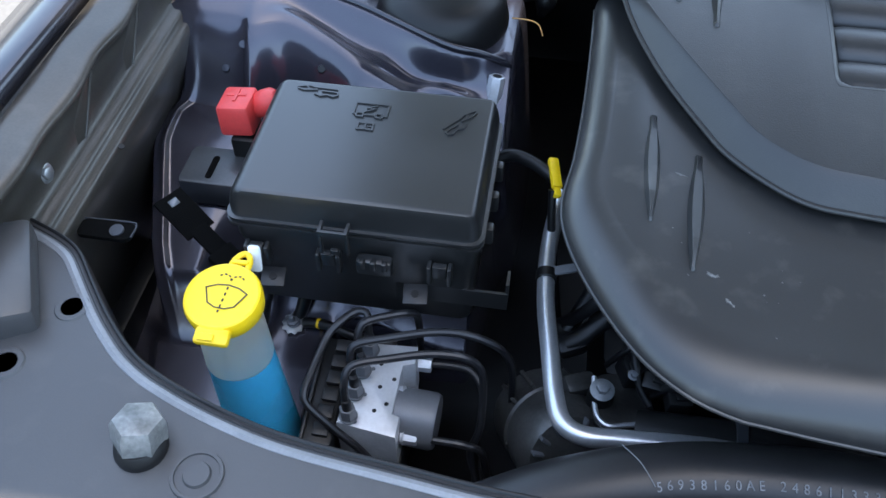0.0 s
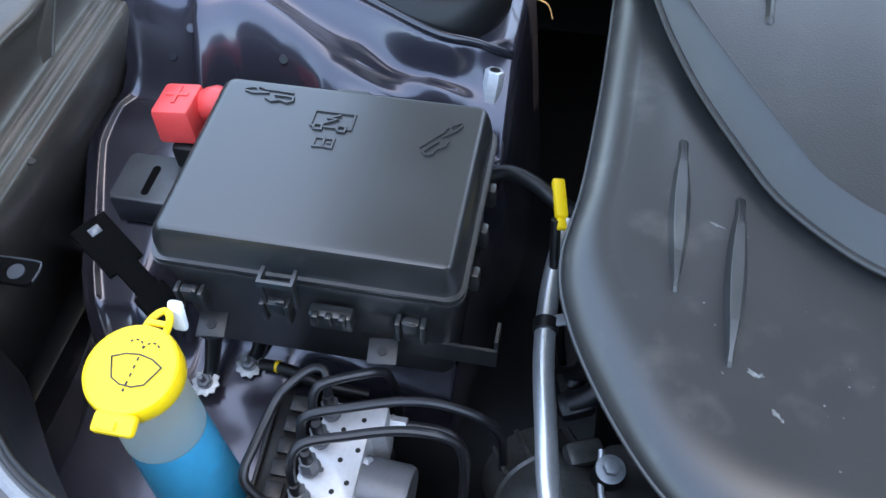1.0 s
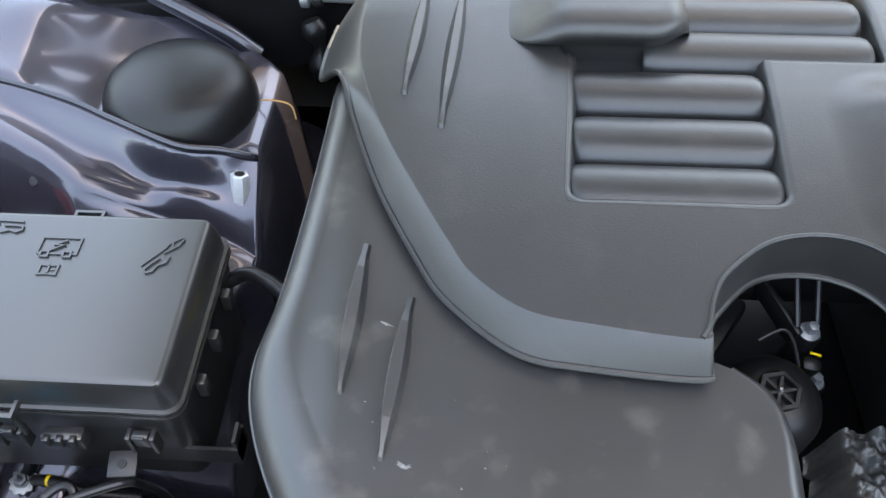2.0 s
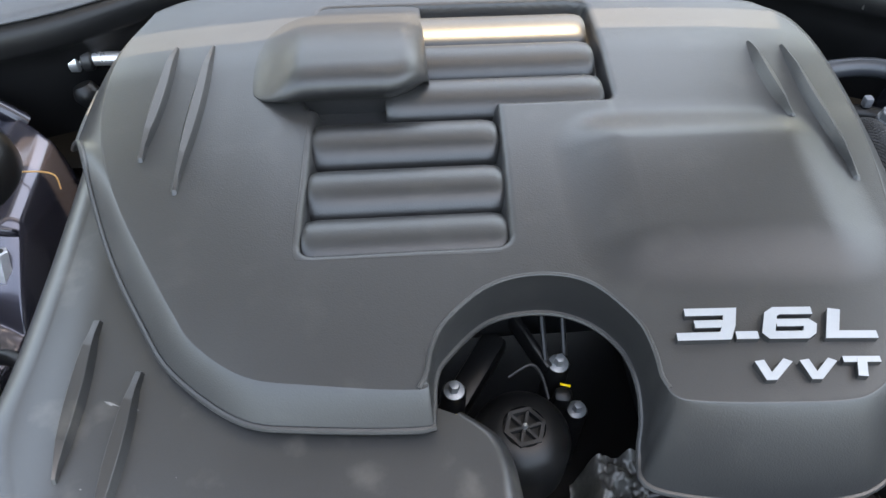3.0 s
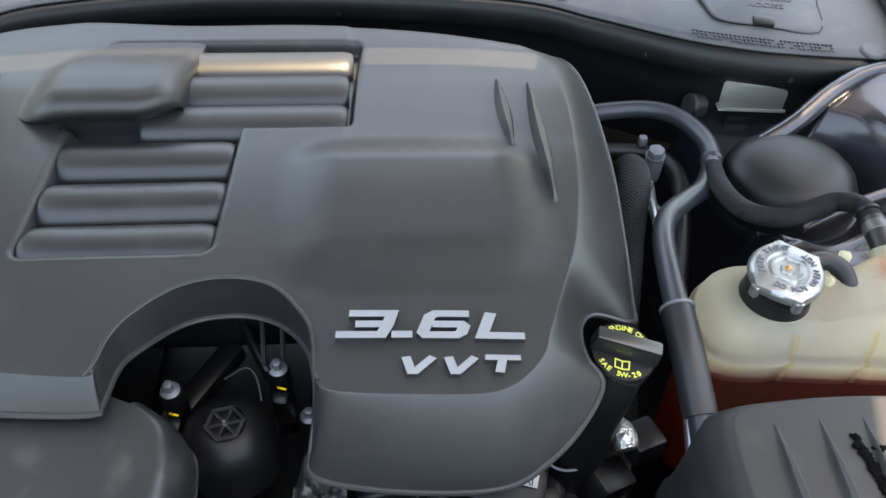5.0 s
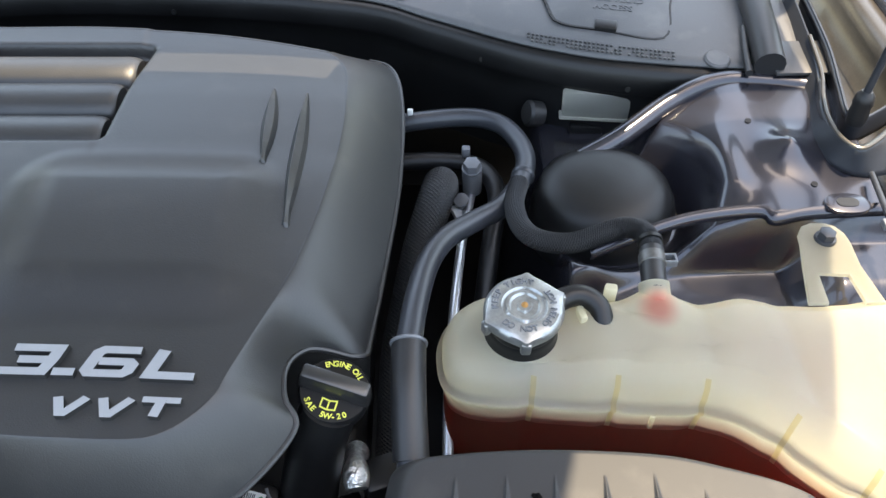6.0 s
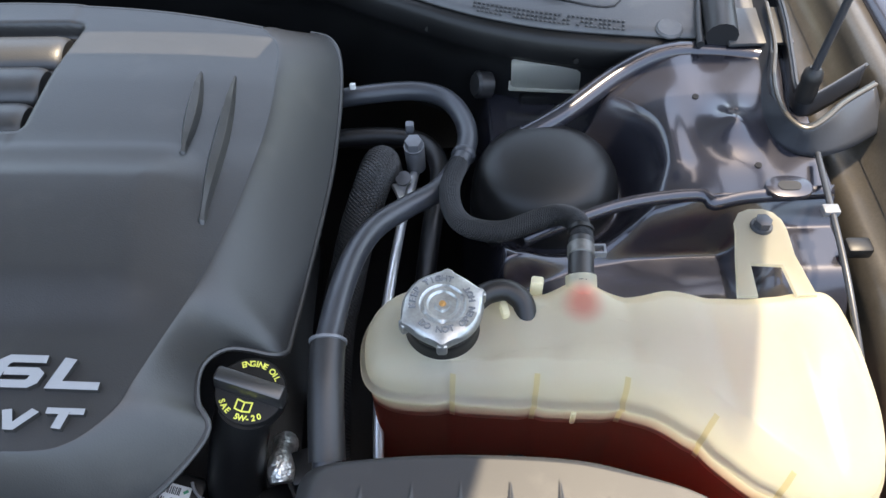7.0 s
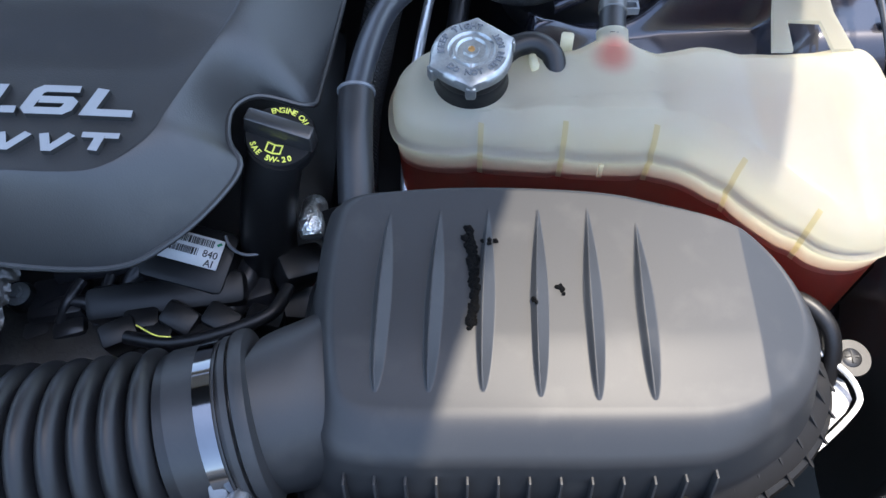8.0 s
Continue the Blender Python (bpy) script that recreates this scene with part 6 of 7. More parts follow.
part("motor", turned([(0.010, 0.0), (0.0265, 0.001), (0.0265, 0.036), (0.0245, 0.040), (0.001, 0.0405)], (-0.562, 0.289, 0.625), (1, -0.05, 0), 40), ALU_DARK, ab)
part("controller", block((0.030, 0.112, 0.075), (-0.627, 0.292, 0.612), 0.004, (0, 4, 2)), DARK, ab)
for k in range(6):
    part("controller_rib", block((0.014, 0.013, 0.004), (-0.619, 0.250 + 0.0175 * k, 0.652), 0.001, (0, 4, 2)), RUBBER_GREY, ab)
part("controller_edge", block((0.003, 0.108, 0.006), (-0.636, 0.292, 0.651), 0.001, (0, 4, 2)), RUBBER_GREY, ab)
for k in range(9):
    part("dimple", turned([(0.0004, 0.0003), (0.0017, 0.0003), (0.0021, 0)], (-0.588 + 0.0105 * (k % 3) + random.uniform(-0.004, 0.004), 0.262 + 0.0085 * k + random.uniform(-0.003, 0.003), 0.655), (0, 0, 1), 10), DARK if k % 3 else ALU_DARK, ab)
fit_at = [(-0.597, 0.263), (-0.596, 0.287), (-0.5945, 0.310), (-0.592, 0.333)]
for fx_, fy_ in fit_at:
    hexbolt(ab, (fx_, fy_, 0.655), 0.0074, 0.015, (0, 0.05, 1), 1.0, ALU_DARK, "pipe_nut")
    part("pipe_collar", turned([(0.0030, 0), (0.0045, 0.0005), (0.0045, 0.012), (0.0034, 0.014)], (fx_, fy_, 0.669), (0, 0.05, 1), 14), LINE, ab)
for fx_, fy_, fz_ in ((-0.552, 0.344, 0.629), (-0.552, 0.266, 0.630)):
    hexbolt(ab, (fx_, fy_, fz_), 0.0074, 0.014, (1, 0, 0), 1.0, ALU, "pipe_nut")
part("eccentric_screw", turned([(0.001, 0.004), (0.004, 0.004), (0.0045, 0)], (-0.558, 0.303, 0.645), (1, 0, 0.6), 14), ALU, ab)
LINES = [[(-0.597, 0.263, 0.672), (-0.599, 0.270, 0.697), (-0.594, 0.283, 0.708), (-0.564, 0.295, 0.708), (-0.530, 0.305, 0.708), (-0.501, 0.308, 0.704), (-0.487, 0.307, 0.690), (-0.483, 0.300, 0.660), (-0.483, 0.283, 0.630), (-0.490, 0.275, 0.600), (-0.484, 0.265, 0.580), (-0.47, 0.25, 0.52)],
         [(-0.596, 0.287, 0.672), (-0.600, 0.298, 0.697), (-0.596, 0.306, 0.706), (-0.568, 0.316, 0.708), (-0.534, 0.327, 0.708), (-0.507, 0.331, 0.706), (-0.480, 0.332, 0.695), (-0.464, 0.335, 0.670), (-0.459, 0.339, 0.630), (-0.457, 0.337, 0.560)],
         [(-0.5945, 0.310, 0.672), (-0.599, 0.321, 0.690), (-0.598, 0.329, 0.699), (-0.592, 0.335, 0.702), (-0.574, 0.345, 0.700), (-0.557, 0.354, 0.695), (-0.552, 0.360, 0.680), (-0.554, 0.377, 0.620), (-0.556, 0.384, 0.56)],
         [(-0.592, 0.333, 0.672), (-0.593, 0.338, 0.688), (-0.597, 0.348, 0.695), (-0.608, 0.347, 0.695), (-0.620, 0.332, 0.694), (-0.627, 0.319, 0.690), (-0.633, 0.283, 0.685), (-0.635, 0.268, 0.682), (-0.631, 0.259, 0.675), (-0.608, 0.251, 0.655), (-0.584, 0.246, 0.630), (-0.570, 0.243, 0.600), (-0.56, 0.24, 0.54)],
         [(-0.540, 0.345, 0.629), (-0.514, 0.346, 0.629), (-0.498, 0.342, 0.629), (-0.487, 0.330, 0.623), (-0.484, 0.310, 0.610), (-0.486, 0.290, 0.580), (-0.484, 0.28, 0.52)],
         [(-0.540, 0.266, 0.630), (-0.515, 0.266, 0.630), (-0.494, 0.266, 0.628), (-0.478, 0.268, 0.612), (-0.470, 0.27, 0.54)]]
for pts in LINES:
    bl = thing("brake_line", pts[0], "thin black coated brake pipe bent from the brake unit", "brake pipe", group="brake pipes")
    part("pipe", pipe(pts, 0.0036, steps=90, segs=10), LINE, bl)

for sx, sy, sz, tx, ty, tz in ((-0.719, 0.363, 0.606, -0.716, 0.402, 0.644), (-0.6885, 0.388, 0.603, -0.676, 0.420, 0.636)):
    st = thing("ground_stud", (sx, sy, sz - 0.01), "zinc ground stud with star washer and black cable", "ground stud", group="ground studs")
    part("star_washer", turned([(0.002, 0), (0.0115, 0), (0.0115, 0.002), (0.005, 0.0028)], (sx, sy, sz), (0, -0.2, 1), 40, lambda a_, h_: 1 + 0.10 * math.cos(10 * a_)), CAP_STEEL, st)
    hexbolt(st, (sx, sy, sz + 0.002), 0.0060, 0.005, (0, -0.2, 1), 1.1, ALU_DARK, "nut")
    part("thread", turned([(0.0028, 0), (0.0028, 0.012), (0.002, 0.014)], (sx, sy, sz + 0.002), (0, -0.2, 1), 12), ALU_DARK, st)
    part("cable_lug", pipe([(sx, sy + 0.006, sz), (sx * 0.6 + tx * 0.4, sy * 0.6 + ty * 0.4, sz + 0.006), (tx, ty, tz)], lambda u: 0.0060 + 0.0022 * u, steps=14), RUBBER, st)
    part("lug_sleeve", pipe([(tx * 0.75 + sx * 0.25, ty * 0.75 + sy * 0.25, tz * 0.75 + sz * 0.25), (tx * 1.1 - sx * 0.1, ty * 1.1 - sy * 0.1, tz * 1.1 - sz * 0.1)], 0.0095, steps=4), RUBBER, st)
sens = thing("sensor_wire", (-0.64, 0.365, 0.62), "thin black wire with yellow tag beside the stud", "wire")
part("wire", pipe([(-0.677, 0.388, 0.608), (-0.663, 0.387, 0.611), (-0.645, 0.384, 0.612), (-0.62, 0.378, 0.61), (-0.58, 0.38, 0.60)], 0.0050, steps=20), RUBBER, sens)
part("tag", turned([(0.0052, -0.002), (0.0057, 0), (0.0052, 0.002)], (-0.661, 0.387, 0.611), (1, 0, 0), 12), YELLOW, sens)

# ---- strut caps and studs ----
for cx_, cy_, cz_, r_ in ((-0.584, 0.708, 0.768, 0.074), (0.470, 0.678, 0.770, 0.071)):
    sc = thing("strut_cap", (cx_, cy_, cz_), "domed matt black strut tower cap", "strut cap", group="strut caps")
    part("skirt_ring", turned([(r_ * 0.97, -0.03), (r_ * 1.012, -0.028), (r_ * 1.015, -0.012), (r_ * 0.99, -0.008)], (cx_, cy_, cz_), (0.0, 0.03, 1), 64), DARK, sc)
    part("dome", turned([(r_, -0.02), (r_, 0.004), (r_ * 0.985, 0.012), (r_ * 0.95, 0.021), (r_ * 0.88, 0.031), (r_ * 0.76, 0.0385), (r_ * 0.6, 0.0425), (r_ * 0.35, 0.045), (0.001, 0.0455)], (cx_, cy_, cz_), (0.0, 0.03, 1), 72), DARK, sc)
so = thing("hex_standoff", (-0.513, 0.615, 0.745), "hollow silver hexagonal standoff on the tower edge", "standoff")
sm_ = Matrix.Translation((-0.5160, 0.617, 0.726)) @ Vector((0, 0, 1)).rotation_difference(Vector((0.10, 0.30, 1.0)).normalized()).to_matrix().to_4x4()
part("hex_body", prism([(0.0088 * math.cos(k * math.pi / 3), 0.0088 * math.sin(k * math.pi / 3)) for k in range(6)], 0, 0.034, 0.0008, m=sm_), ALU, so)
part("bore", local(turned([(0.0005, 0.0343), (0.0048, 0.0343), (0.0048, 0.033)], (0, 0, 0), (0, 0, 1), 16), sm_), DARK, so)

ow = thing("ground_wire", (-0.49, 0.71, 0.76), "thin orange copper wire across the tower shoulder", "wire")
part("strand", pipe([(-0.507, 0.712, 0.774), (-0.489, 0.711, 0.774), (-0.477, 0.708, 0.771), (-0.471, 0.696, 0.765)], 0.0008, steps=16, segs=8), COPPER, ow)

# ---- pipes and hoses at the left of the engine ----
cp = thing("coolant_pipe", (-0.43, 0.35, 0.70), "grey steel coolant pipe bent along the engine", "pipe")
part("pipe", pipe([(-0.428, 0.52, 0.712), (-0.436, 0.487, 0.706), (-0.440, 0.44, 0.70), (-0.438, 0.385, 0.70), (-0.430, 0.329, 0.70), (-0.423, 0.285, 0.70), (-0.415, 0.262, 0.70), (-0.398, 0.2525, 0.70), (-0.37, 0.2535, 0.70), (-0.30, 0.257, 0.70), (-0.24, 0.26, 0.69)], 0.0082, steps=120, segs=18), PIPE, cp)
part("tie_clip", turned([(0.0086, -0.006), (0.0098, -0.005), (0.0098, 0.005), (0.0086, 0.006)], (-0.4395, 0.412, 0.70), (0.02, -1, 0), 18), DARK, cp)
part("stay", block((0.025, 0.010, 0.003), (-0.425, 0.418, 0.705), 0.001, (0, 0, 20)), ALU_DARK, cp)
dip = thing("dipstick", (-0.443, 0.49, 0.74), "yellow dipstick handle beside the engine cover", "dipstick")
dm_ = Matrix.Translation((-0.4425, 0.496, 0.752)) @ Euler((radians(10), radians(12), radians(14))).to_matrix().to_4x4()
db = block((0.010, 0.034, 0.007), (0, 0, 0), 0.002)
block((0.007, 0.012, 0.006), (0, -0.020, -0.002), 0.0015, bm=db)
part("handle", local(db, dm_), YELLOW, dip)
part("tube", pipe([(-0.443, 0.478, 0.748), (-0.438, 0.46, 0.70), (-0.42, 0.44, 0.60)], 0.004, steps=16, segs=10), DARK, dip)
rh = thing("radiator_hose", (-0.25, 0.20, 0.68), "thick black radiator hose with white printed code", "hose")
HP = [(-0.53, 0.150, 0.67), (-0.47, 0.166, 0.700), (-0.41, 0.188, 0.718), (-0.34, 0.206, 0.727), (-0.27, 0.215, 0.729), (-0.19, 0.217, 0.729), (-0.10, 0.212, 0.724), (0.0, 0.205, 0.705), (0.06, 0.21, 0.66)]
part("hose", pipe(HP, 0.031, steps=90, segs=40), RUBBER_GREY, rh)
for k, ch in enumerate("56938160AE 24861J3330-11680"):
    if ch == " ":
        continue
    tx = -0.352 + 0.0079 * k
    hp_ = np.array(HP)
    ty, tz = np.interp(tx, hp_[:, 0], hp_[:, 1]), np.interp(tx, hp_[:, 0], hp_[:, 2])
    slope = math.atan2(np.interp(tx + 0.01, hp_[:, 0], hp_[:, 1]) - ty, 0.01)
    q_ = Matrix.Translation((tx, ty, tz)) @ Matrix.Rotation(slope, 4, "Z") @ Matrix.Rotation(radians(24), 4, "X") @ Matrix.Translation((0, 0, 0.0314))
    words(ch, 0.0098, q_, FADED, rh, "printed_code", 0.0002, width=0.9)
part("white_scratch", pipe([(-0.375, 0.222, 0.7505), (-0.362, 0.206, 0.7565), (-0.352, 0.190, 0.7555)], 0.0004, steps=14, segs=6), FADED, rh)

# ---- back left: threaded fitting on a line ----
ft = thing("pipe_fitting", (-0.53, 0.87, 0.78), "pale ribbed fitting on a dark line below the cowl", "fitting")
part("ribbed_sleeve", turned([(0.012, -0.020)] + [p_ for k in range(8) for p_ in ((0.0155, -0.018 + 0.0045 * k), (0.0155, -0.0155 + 0.0045 * k), (0.0142, -0.0148 + 0.0045 * k))] + [(0.012, 0.020)], (-0.535, 0.868, 0.782), (1, 0.08, 0.05), 28), WHITE, ft)
part("line", pipe([(-0.66, 0.85, 0.77), (-0.60, 0.862, 0.778), (-0.53, 0.868, 0.782), (-0.47, 0.872, 0.785), (-0.40, 0.875, 0.78)], 0.0075, steps=24), PIPE, ft)
for k, dx in enumerate((-0.048, -0.030, 0.030, 0.046, 0.060)):
    part("collar", turned([(0.009, -0.006), (0.012, -0.004), (0.012, 0.004), (0.009, 0.006)], (-0.535 + dx, 0.868 + 0.06 * dx, 0.782 + 0.04 * dx), (1, 0.08, 0.05), 20), PIPE if k % 2 else RUBBER_GREY, ft)
part("hanger", block((0.02, 0.014, 0.05), (-0.59, 0.862, 0.765), 0.003), RUBBER_GREY, ft)
fs = thing("foil_sleeve", (-0.475, 0.84, 0.72), "crumpled clear wrap hanging on the firewall", "wrap")
part("wrap", pipe([(-0.48, 0.845, 0.772), (-0.472, 0.838, 0.74), (-0.478, 0.835, 0.70)], lambda u: 0.010 + 0.004 * math.sin(11 * u), steps=18), DARK, fs)

# ---- right of the engine: pipes and hoses ----
hp1 = thing("heater_pipe", (0.36, 0.65, 0.78), "satin black heater pipe with rubber sleeve", "pipe")
part("pipe", pipe([(0.24, 0.80, 0.778), (0.285, 0.803, 0.785), (0.34, 0.806, 0.788), (0.373, 0.793, 0.790), (0.391, 0.763, 0.792), (0.3965, 0.728, 0.794), (0.388, 0.692, 0.796), (0.367, 0.653, 0.80), (0.338, 0.626, 0.806), (0.313, 0.598, 0.814), (0.297, 0.562, 0.822), (0.287, 0.515, 0.829), (0.281, 0.468, 0.832)], 0.0102, steps=140, segs=22), PIPE_BLACK, hp1)
part("sleeve", pipe([(0.281, 0.470, 0.832), (0.281, 0.43, 0.822), (0.283, 0.385, 0.802)], 0.0135, steps=16, segs=26), RUBBER_GREY, hp1)
part("clamp_ring", turned([(0.0137, -0.0015), (0.0146, -0.001), (0.0146, 0.001), (0.0137, 0.0015)], (0.281, 0.468, 0.8317), (0.0, -1, -0.2), 26), ALU_DARK, hp1)
part("lower_pipe", pipe([(0.283, 0.387, 0.803), (0.283, 0.36, 0.79), (0.284, 0.33, 0.76)], 0.0105, steps=12, segs=18), PIPE_BLACK, hp1)
part("white_tag", block((0.006, 0.004, 0.008), (0.279, 0.803, 0.797), 0.001), WHITE, hp1)
part("joint", turned([(0.0104, -0.004), (0.0118, -0.002), (0.0118, 0.002), (0.0104, 0.004)], (0.3915, 0.702, 0.7955), (-0.25, -0.95, 0.05), 22), PIPE_BLACK, hp1)
hp2 = thing("heater_hose", (0.33, 0.72, 0.75), "black rubber heater hose behind the pipe", "hose")
part("hose", pipe([(0.24, 0.77, 0.752), (0.30, 0.772, 0.755), (0.345, 0.762, 0.758), (0.365, 0.735, 0.76), (0.368, 0.70, 0.755), (0.36, 0.66, 0.74), (0.35, 0.60, 0.70)], 0.010, steps=60), RUBBER, hp2)
bh = thing("braided_hose", (0.29, 0.60, 0.70), "thick black braided hose beside the engine cover", "hose", group="braided hoses")
BH1 = [(0.313, 0.735, 0.735), (0.311, 0.716, 0.772), (0.307, 0.690, 0.785), (0.300, 0.662, 0.782), (0.290, 0.630, 0.768), (0.279, 0.580, 0.745), (0.270, 0.535, 0.72), (0.265, 0.47, 0.66), (0.262, 0.44, 0.58)]
part("hose", pipe(BH1, 0.0165, steps=90, segs=26), BRAID, bh)


def weave(points, r, turns, strands, mat, parent, hand):
    """Raised yarns wound round a hose."""
    p_ = even(points, 260)
    t_ = np.gradient(p_, axis=0)
    t_ /= np.linalg.norm(t_, axis=1)[:, None]
    up = np.array([0.0, 0, 1])
    fr = []
    for k in range(len(p_)):
        up = up - t_[k] * up.dot(t_[k])
        up /= np.linalg.norm(up)
        fr.append((up.copy(), np.cross(t_[k], up)))
    bm = bmesh.new()
    for s_ in range(strands):
        ph = 2 * math.pi * s_ / strands
        rows = []
        for k in range(len(p_)):
            a_ = ph + hand * turns * 2 * math.pi * k / len(p_)
            w_ = 0.9 * math.pi / strands * 0.55
            rows.append([bm.verts.new(p_[k] + rr_ * (math.cos(b_) * fr[k][0] + math.sin(b_) * fr[k][1])) for b_, rr_ in ((a_ - w_, r - 0.0002), (a_, r + 0.0007), (a_ + w_, r - 0.0002))])
        for q_, w_ in zip(rows, rows[1:]):
            for k in range(2):
                bm.faces.new((q_[k], q_[k + 1], w_[k + 1], w_[k]))
    return tagged(part("yarn", bm, mat, parent), kind="stuff")


weave(BH1, 0.0165, 7, 18, BRAID, bh, 1)
weave(BH1, 0.0168, 7, 18, BRAID, bh, -1)
acp = thing("service_port", (0.343, 0.73, 0.74), "grey hexagonal service port cap on a silver line", "service port")
hexbolt(acp, (0.343, 0.732, 0.776), 0.0092, 0.011, (-0.05, -0.12, 1), 1.05, ALU_DARK, "port_cap")
part("port_body", turned([(0.010, -0.03), (0.0105, -0.004), (0.009, 0.0)], (0.343, 0.732, 0.776), (-0.05, -0.12, 1), 20), ALU_DARK, acp)
part("line", pipe([(0.343, 0.728, 0.745), (0.338, 0.70, 0.745), (0.330, 0.65, 0.75), (0.322, 0.58, 0.755), (0.316, 0.52, 0.75), (0.313, 0.47, 0.73), (0.312, 0.40, 0.68)], 0.0048, steps=50, segs=12), PIPE, acp)
part("bracket", block((0.020, 0.030, 0.004), (0.333, 0.70, 0.742), 0.001, (0, 20, 20)), ALU, acp)
part("eyelet", turned([(0.004, 0), (0.008, 0), (0.008, 0.003), (0.004, 0.003)], (0.332, 0.712, 0.752), (-0.2, -0.3, 1), 18), ALU_DARK, acp)
part("plug", block((0.009, 0.009, 0.012), (0.338, 0.765, 0.774), 0.002), ALU_DARK, acp)
b2 = thing("braided_hose", (0.44, 0.58, 0.80), "slim black braided hose to the coolant tank", "hose", group="braided hoses")
BH2 = [(0.386, 0.685, 0.80), (0.377, 0.645, 0.812), (0.379, 0.610, 0.818), (0.392, 0.588, 0.822), (0.42, 0.580, 0.825), (0.45, 0.588, 0.830), (0.468, 0.590, 0.834), (0.481, 0.580, 0.838), (0.4835, 0.562, 0.840), (0.481, 0.545, 0.840)]
part("hose", pipe(BH2, 0.0086, steps=80, segs=22), BRAID, b2)
weave(BH2, 0.0086, 9, 13, BRAID, b2, 1)
weave(BH2, 0.0088, 9, 13, BRAID, b2, -1)
part("hose_end", pipe([(0.4825, 0.556, 0.8405), (0.4795, 0.532, 0.839), (0.478, 0.514, 0.8365)], 0.0104, steps=12, segs=22), RUBBER_GREY, b2)
part("spring_clamp", turned([(0.0100, -0.006), (0.0112, -0.005), (0.0112, 0.005), (0.0100, 0.006)], (0.481, 0.545, 0.840), (0.1, 1, 0.05), 22), CAST_GREY, b2)
bm = bmesh.new()
ribbon(bm, [(-0.002, -0.004), (0.007, -0.004), (0.007, 0.004), (-0.002, 0.004)], 0.0018, 0.006, Matrix.Translation((0.493, 0.545, 0.838)))
part("clamp_ears", bm, ALU_DARK, b2)
part("zip_tie", turned([(0.0099, -0.002), (0.011, -0.002), (0.011, 0.002), (0.0099, 0.002)], (0.4835, 0.566, 0.840), (0.05, 1, -0.05), 20), DARK, b2)

# ---- brake reservoir ----
br = thing("brake_reservoir", (0.475, 0.84, 0.76), "white brake fluid reservoir under the cowl lip", "reservoir")
part("tank", block((0.074, 0.060, 0.036), (0.487, 0.853, 0.7885), 0.004, (0, 0, -5), taper=1.05), BOTTLE, br)
part("seam", block((0.080, 0.064, 0.004), (0.487, 0.853, 0.772), 0.0015, (0, 0, -5)), BOTTLE, br)
part("foot", block((0.04, 0.04, 0.05), (0.478, 0.845, 0.735), 0.005), DARK, br)
part("plug", turned([(0.014, -0.01), (0.015, 0.005), (0.012, 0.008)], (0.415, 0.83, 0.775), (-1, -0.3, 0.3), 20), RUBBER_GREY, br)

# ---- coolant tank ----
ct = thing("coolant_tank", (0.50, 0.46, 0.60), "cream translucent coolant tank with orange-red coolant", "coolant tank")
TANK_OUT = [(0.3065, 0.472), (0.3105, 0.452), (0.324, 0.441), (0.345, 0.4365), (0.370, 0.4355), (0.402, 0.4330), (0.4365, 0.4300), (0.4680, 0.4280), (0.500, 0.4265), (0.520, 0.4230), (0.536, 0.4150), (0.552, 0.4010), (0.568, 0.3850), (0.584, 0.3690), (0.600, 0.3550),
            (0.616, 0.3445), (0.632, 0.3405), (0.650, 0.3425), (0.667, 0.352), (0.680, 0.372), (0.688, 0.405), (0.689, 0.445), (0.6875, 0.480), (0.683, 0.503), (0.670, 0.515), (0.640, 0.514), (0.61, 0.510), (0.58, 0.512), (0.548, 0.519), (0.52, 0.514), (0.500, 0.517), (0.478, 0.528), (0.455, 0.520), (0.43, 0.516), (0.40, 0.522), (0.37, 0.528), (0.340, 0.527), (0.318, 0.512), (0.308, 0.492)]
to = even(TANK_OUT, 240, True)
tc = np.gradient(np.vstack([to[-1:], to, to[:1]]), axis=0)[1:-1]
tc /= np.linalg.norm(tc, axis=1)[:, None]
tn = np.stack([tc[:, 1], -tc[:, 0]], 1)
# shallow upright flutes in the front wall
flute = np.zeros(len(to))
for fx_ in (0.372, 0.436, 0.502, 0.556, 0.60):
    flute += np.exp(-((to[:, 0] - fx_) / 0.006) ** 2) * (to[:, 1] < 0.45) * 0.0025


def shrink(d, fl_=1.0):
    return to - tn * (d + fl_ * flute)[:, None] if isinstance(d, np.ndarray) else to - tn * (d + fl_ * flute[:, None])


CENT = np.array([0.565, 0.465])


def tank_top(x_, y_):
    z_ = 0.8375 - 0.010 * ease(0.56, 0.66, x_) * ease(0.46, 0.36, y_) - 0.009 * ease(0.435, 0.385, x_)
    z_ = z_ + 0.006 * np.exp(-(((x_ - 0.478) / 0.020) ** 2 + ((y_ - 0.512) / 0.022) ** 2))
    for fx_ in (0.405, 0.452, 0.512, 0.575, 0.635):
        z_ = z_ - 0.0022 * np.exp(-((x_ - fx_) / 0.008) ** 2)
    z_ = z_ + 0.0015 * np.exp(-(((x_ - 0.66) / 0.02) ** 2 + ((y_ - 0.45) / 0.03) ** 2))
    return z_


def tank_loops(gap, top=None):
    out = []
    for d, z_ in ((0.030, 0.600), (0.012, 0.606), (0.005, 0.620), (0.004, 0.70), (0.002, 0.768), (0.0005, 0.785), (-0.001, 0.7935)):
        if top is None or z_ < top:
            out.append(np.column_stack([shrink(d + gap), np.full(len(to), z_)]))
    return out


loops = tank_loops(0.0)
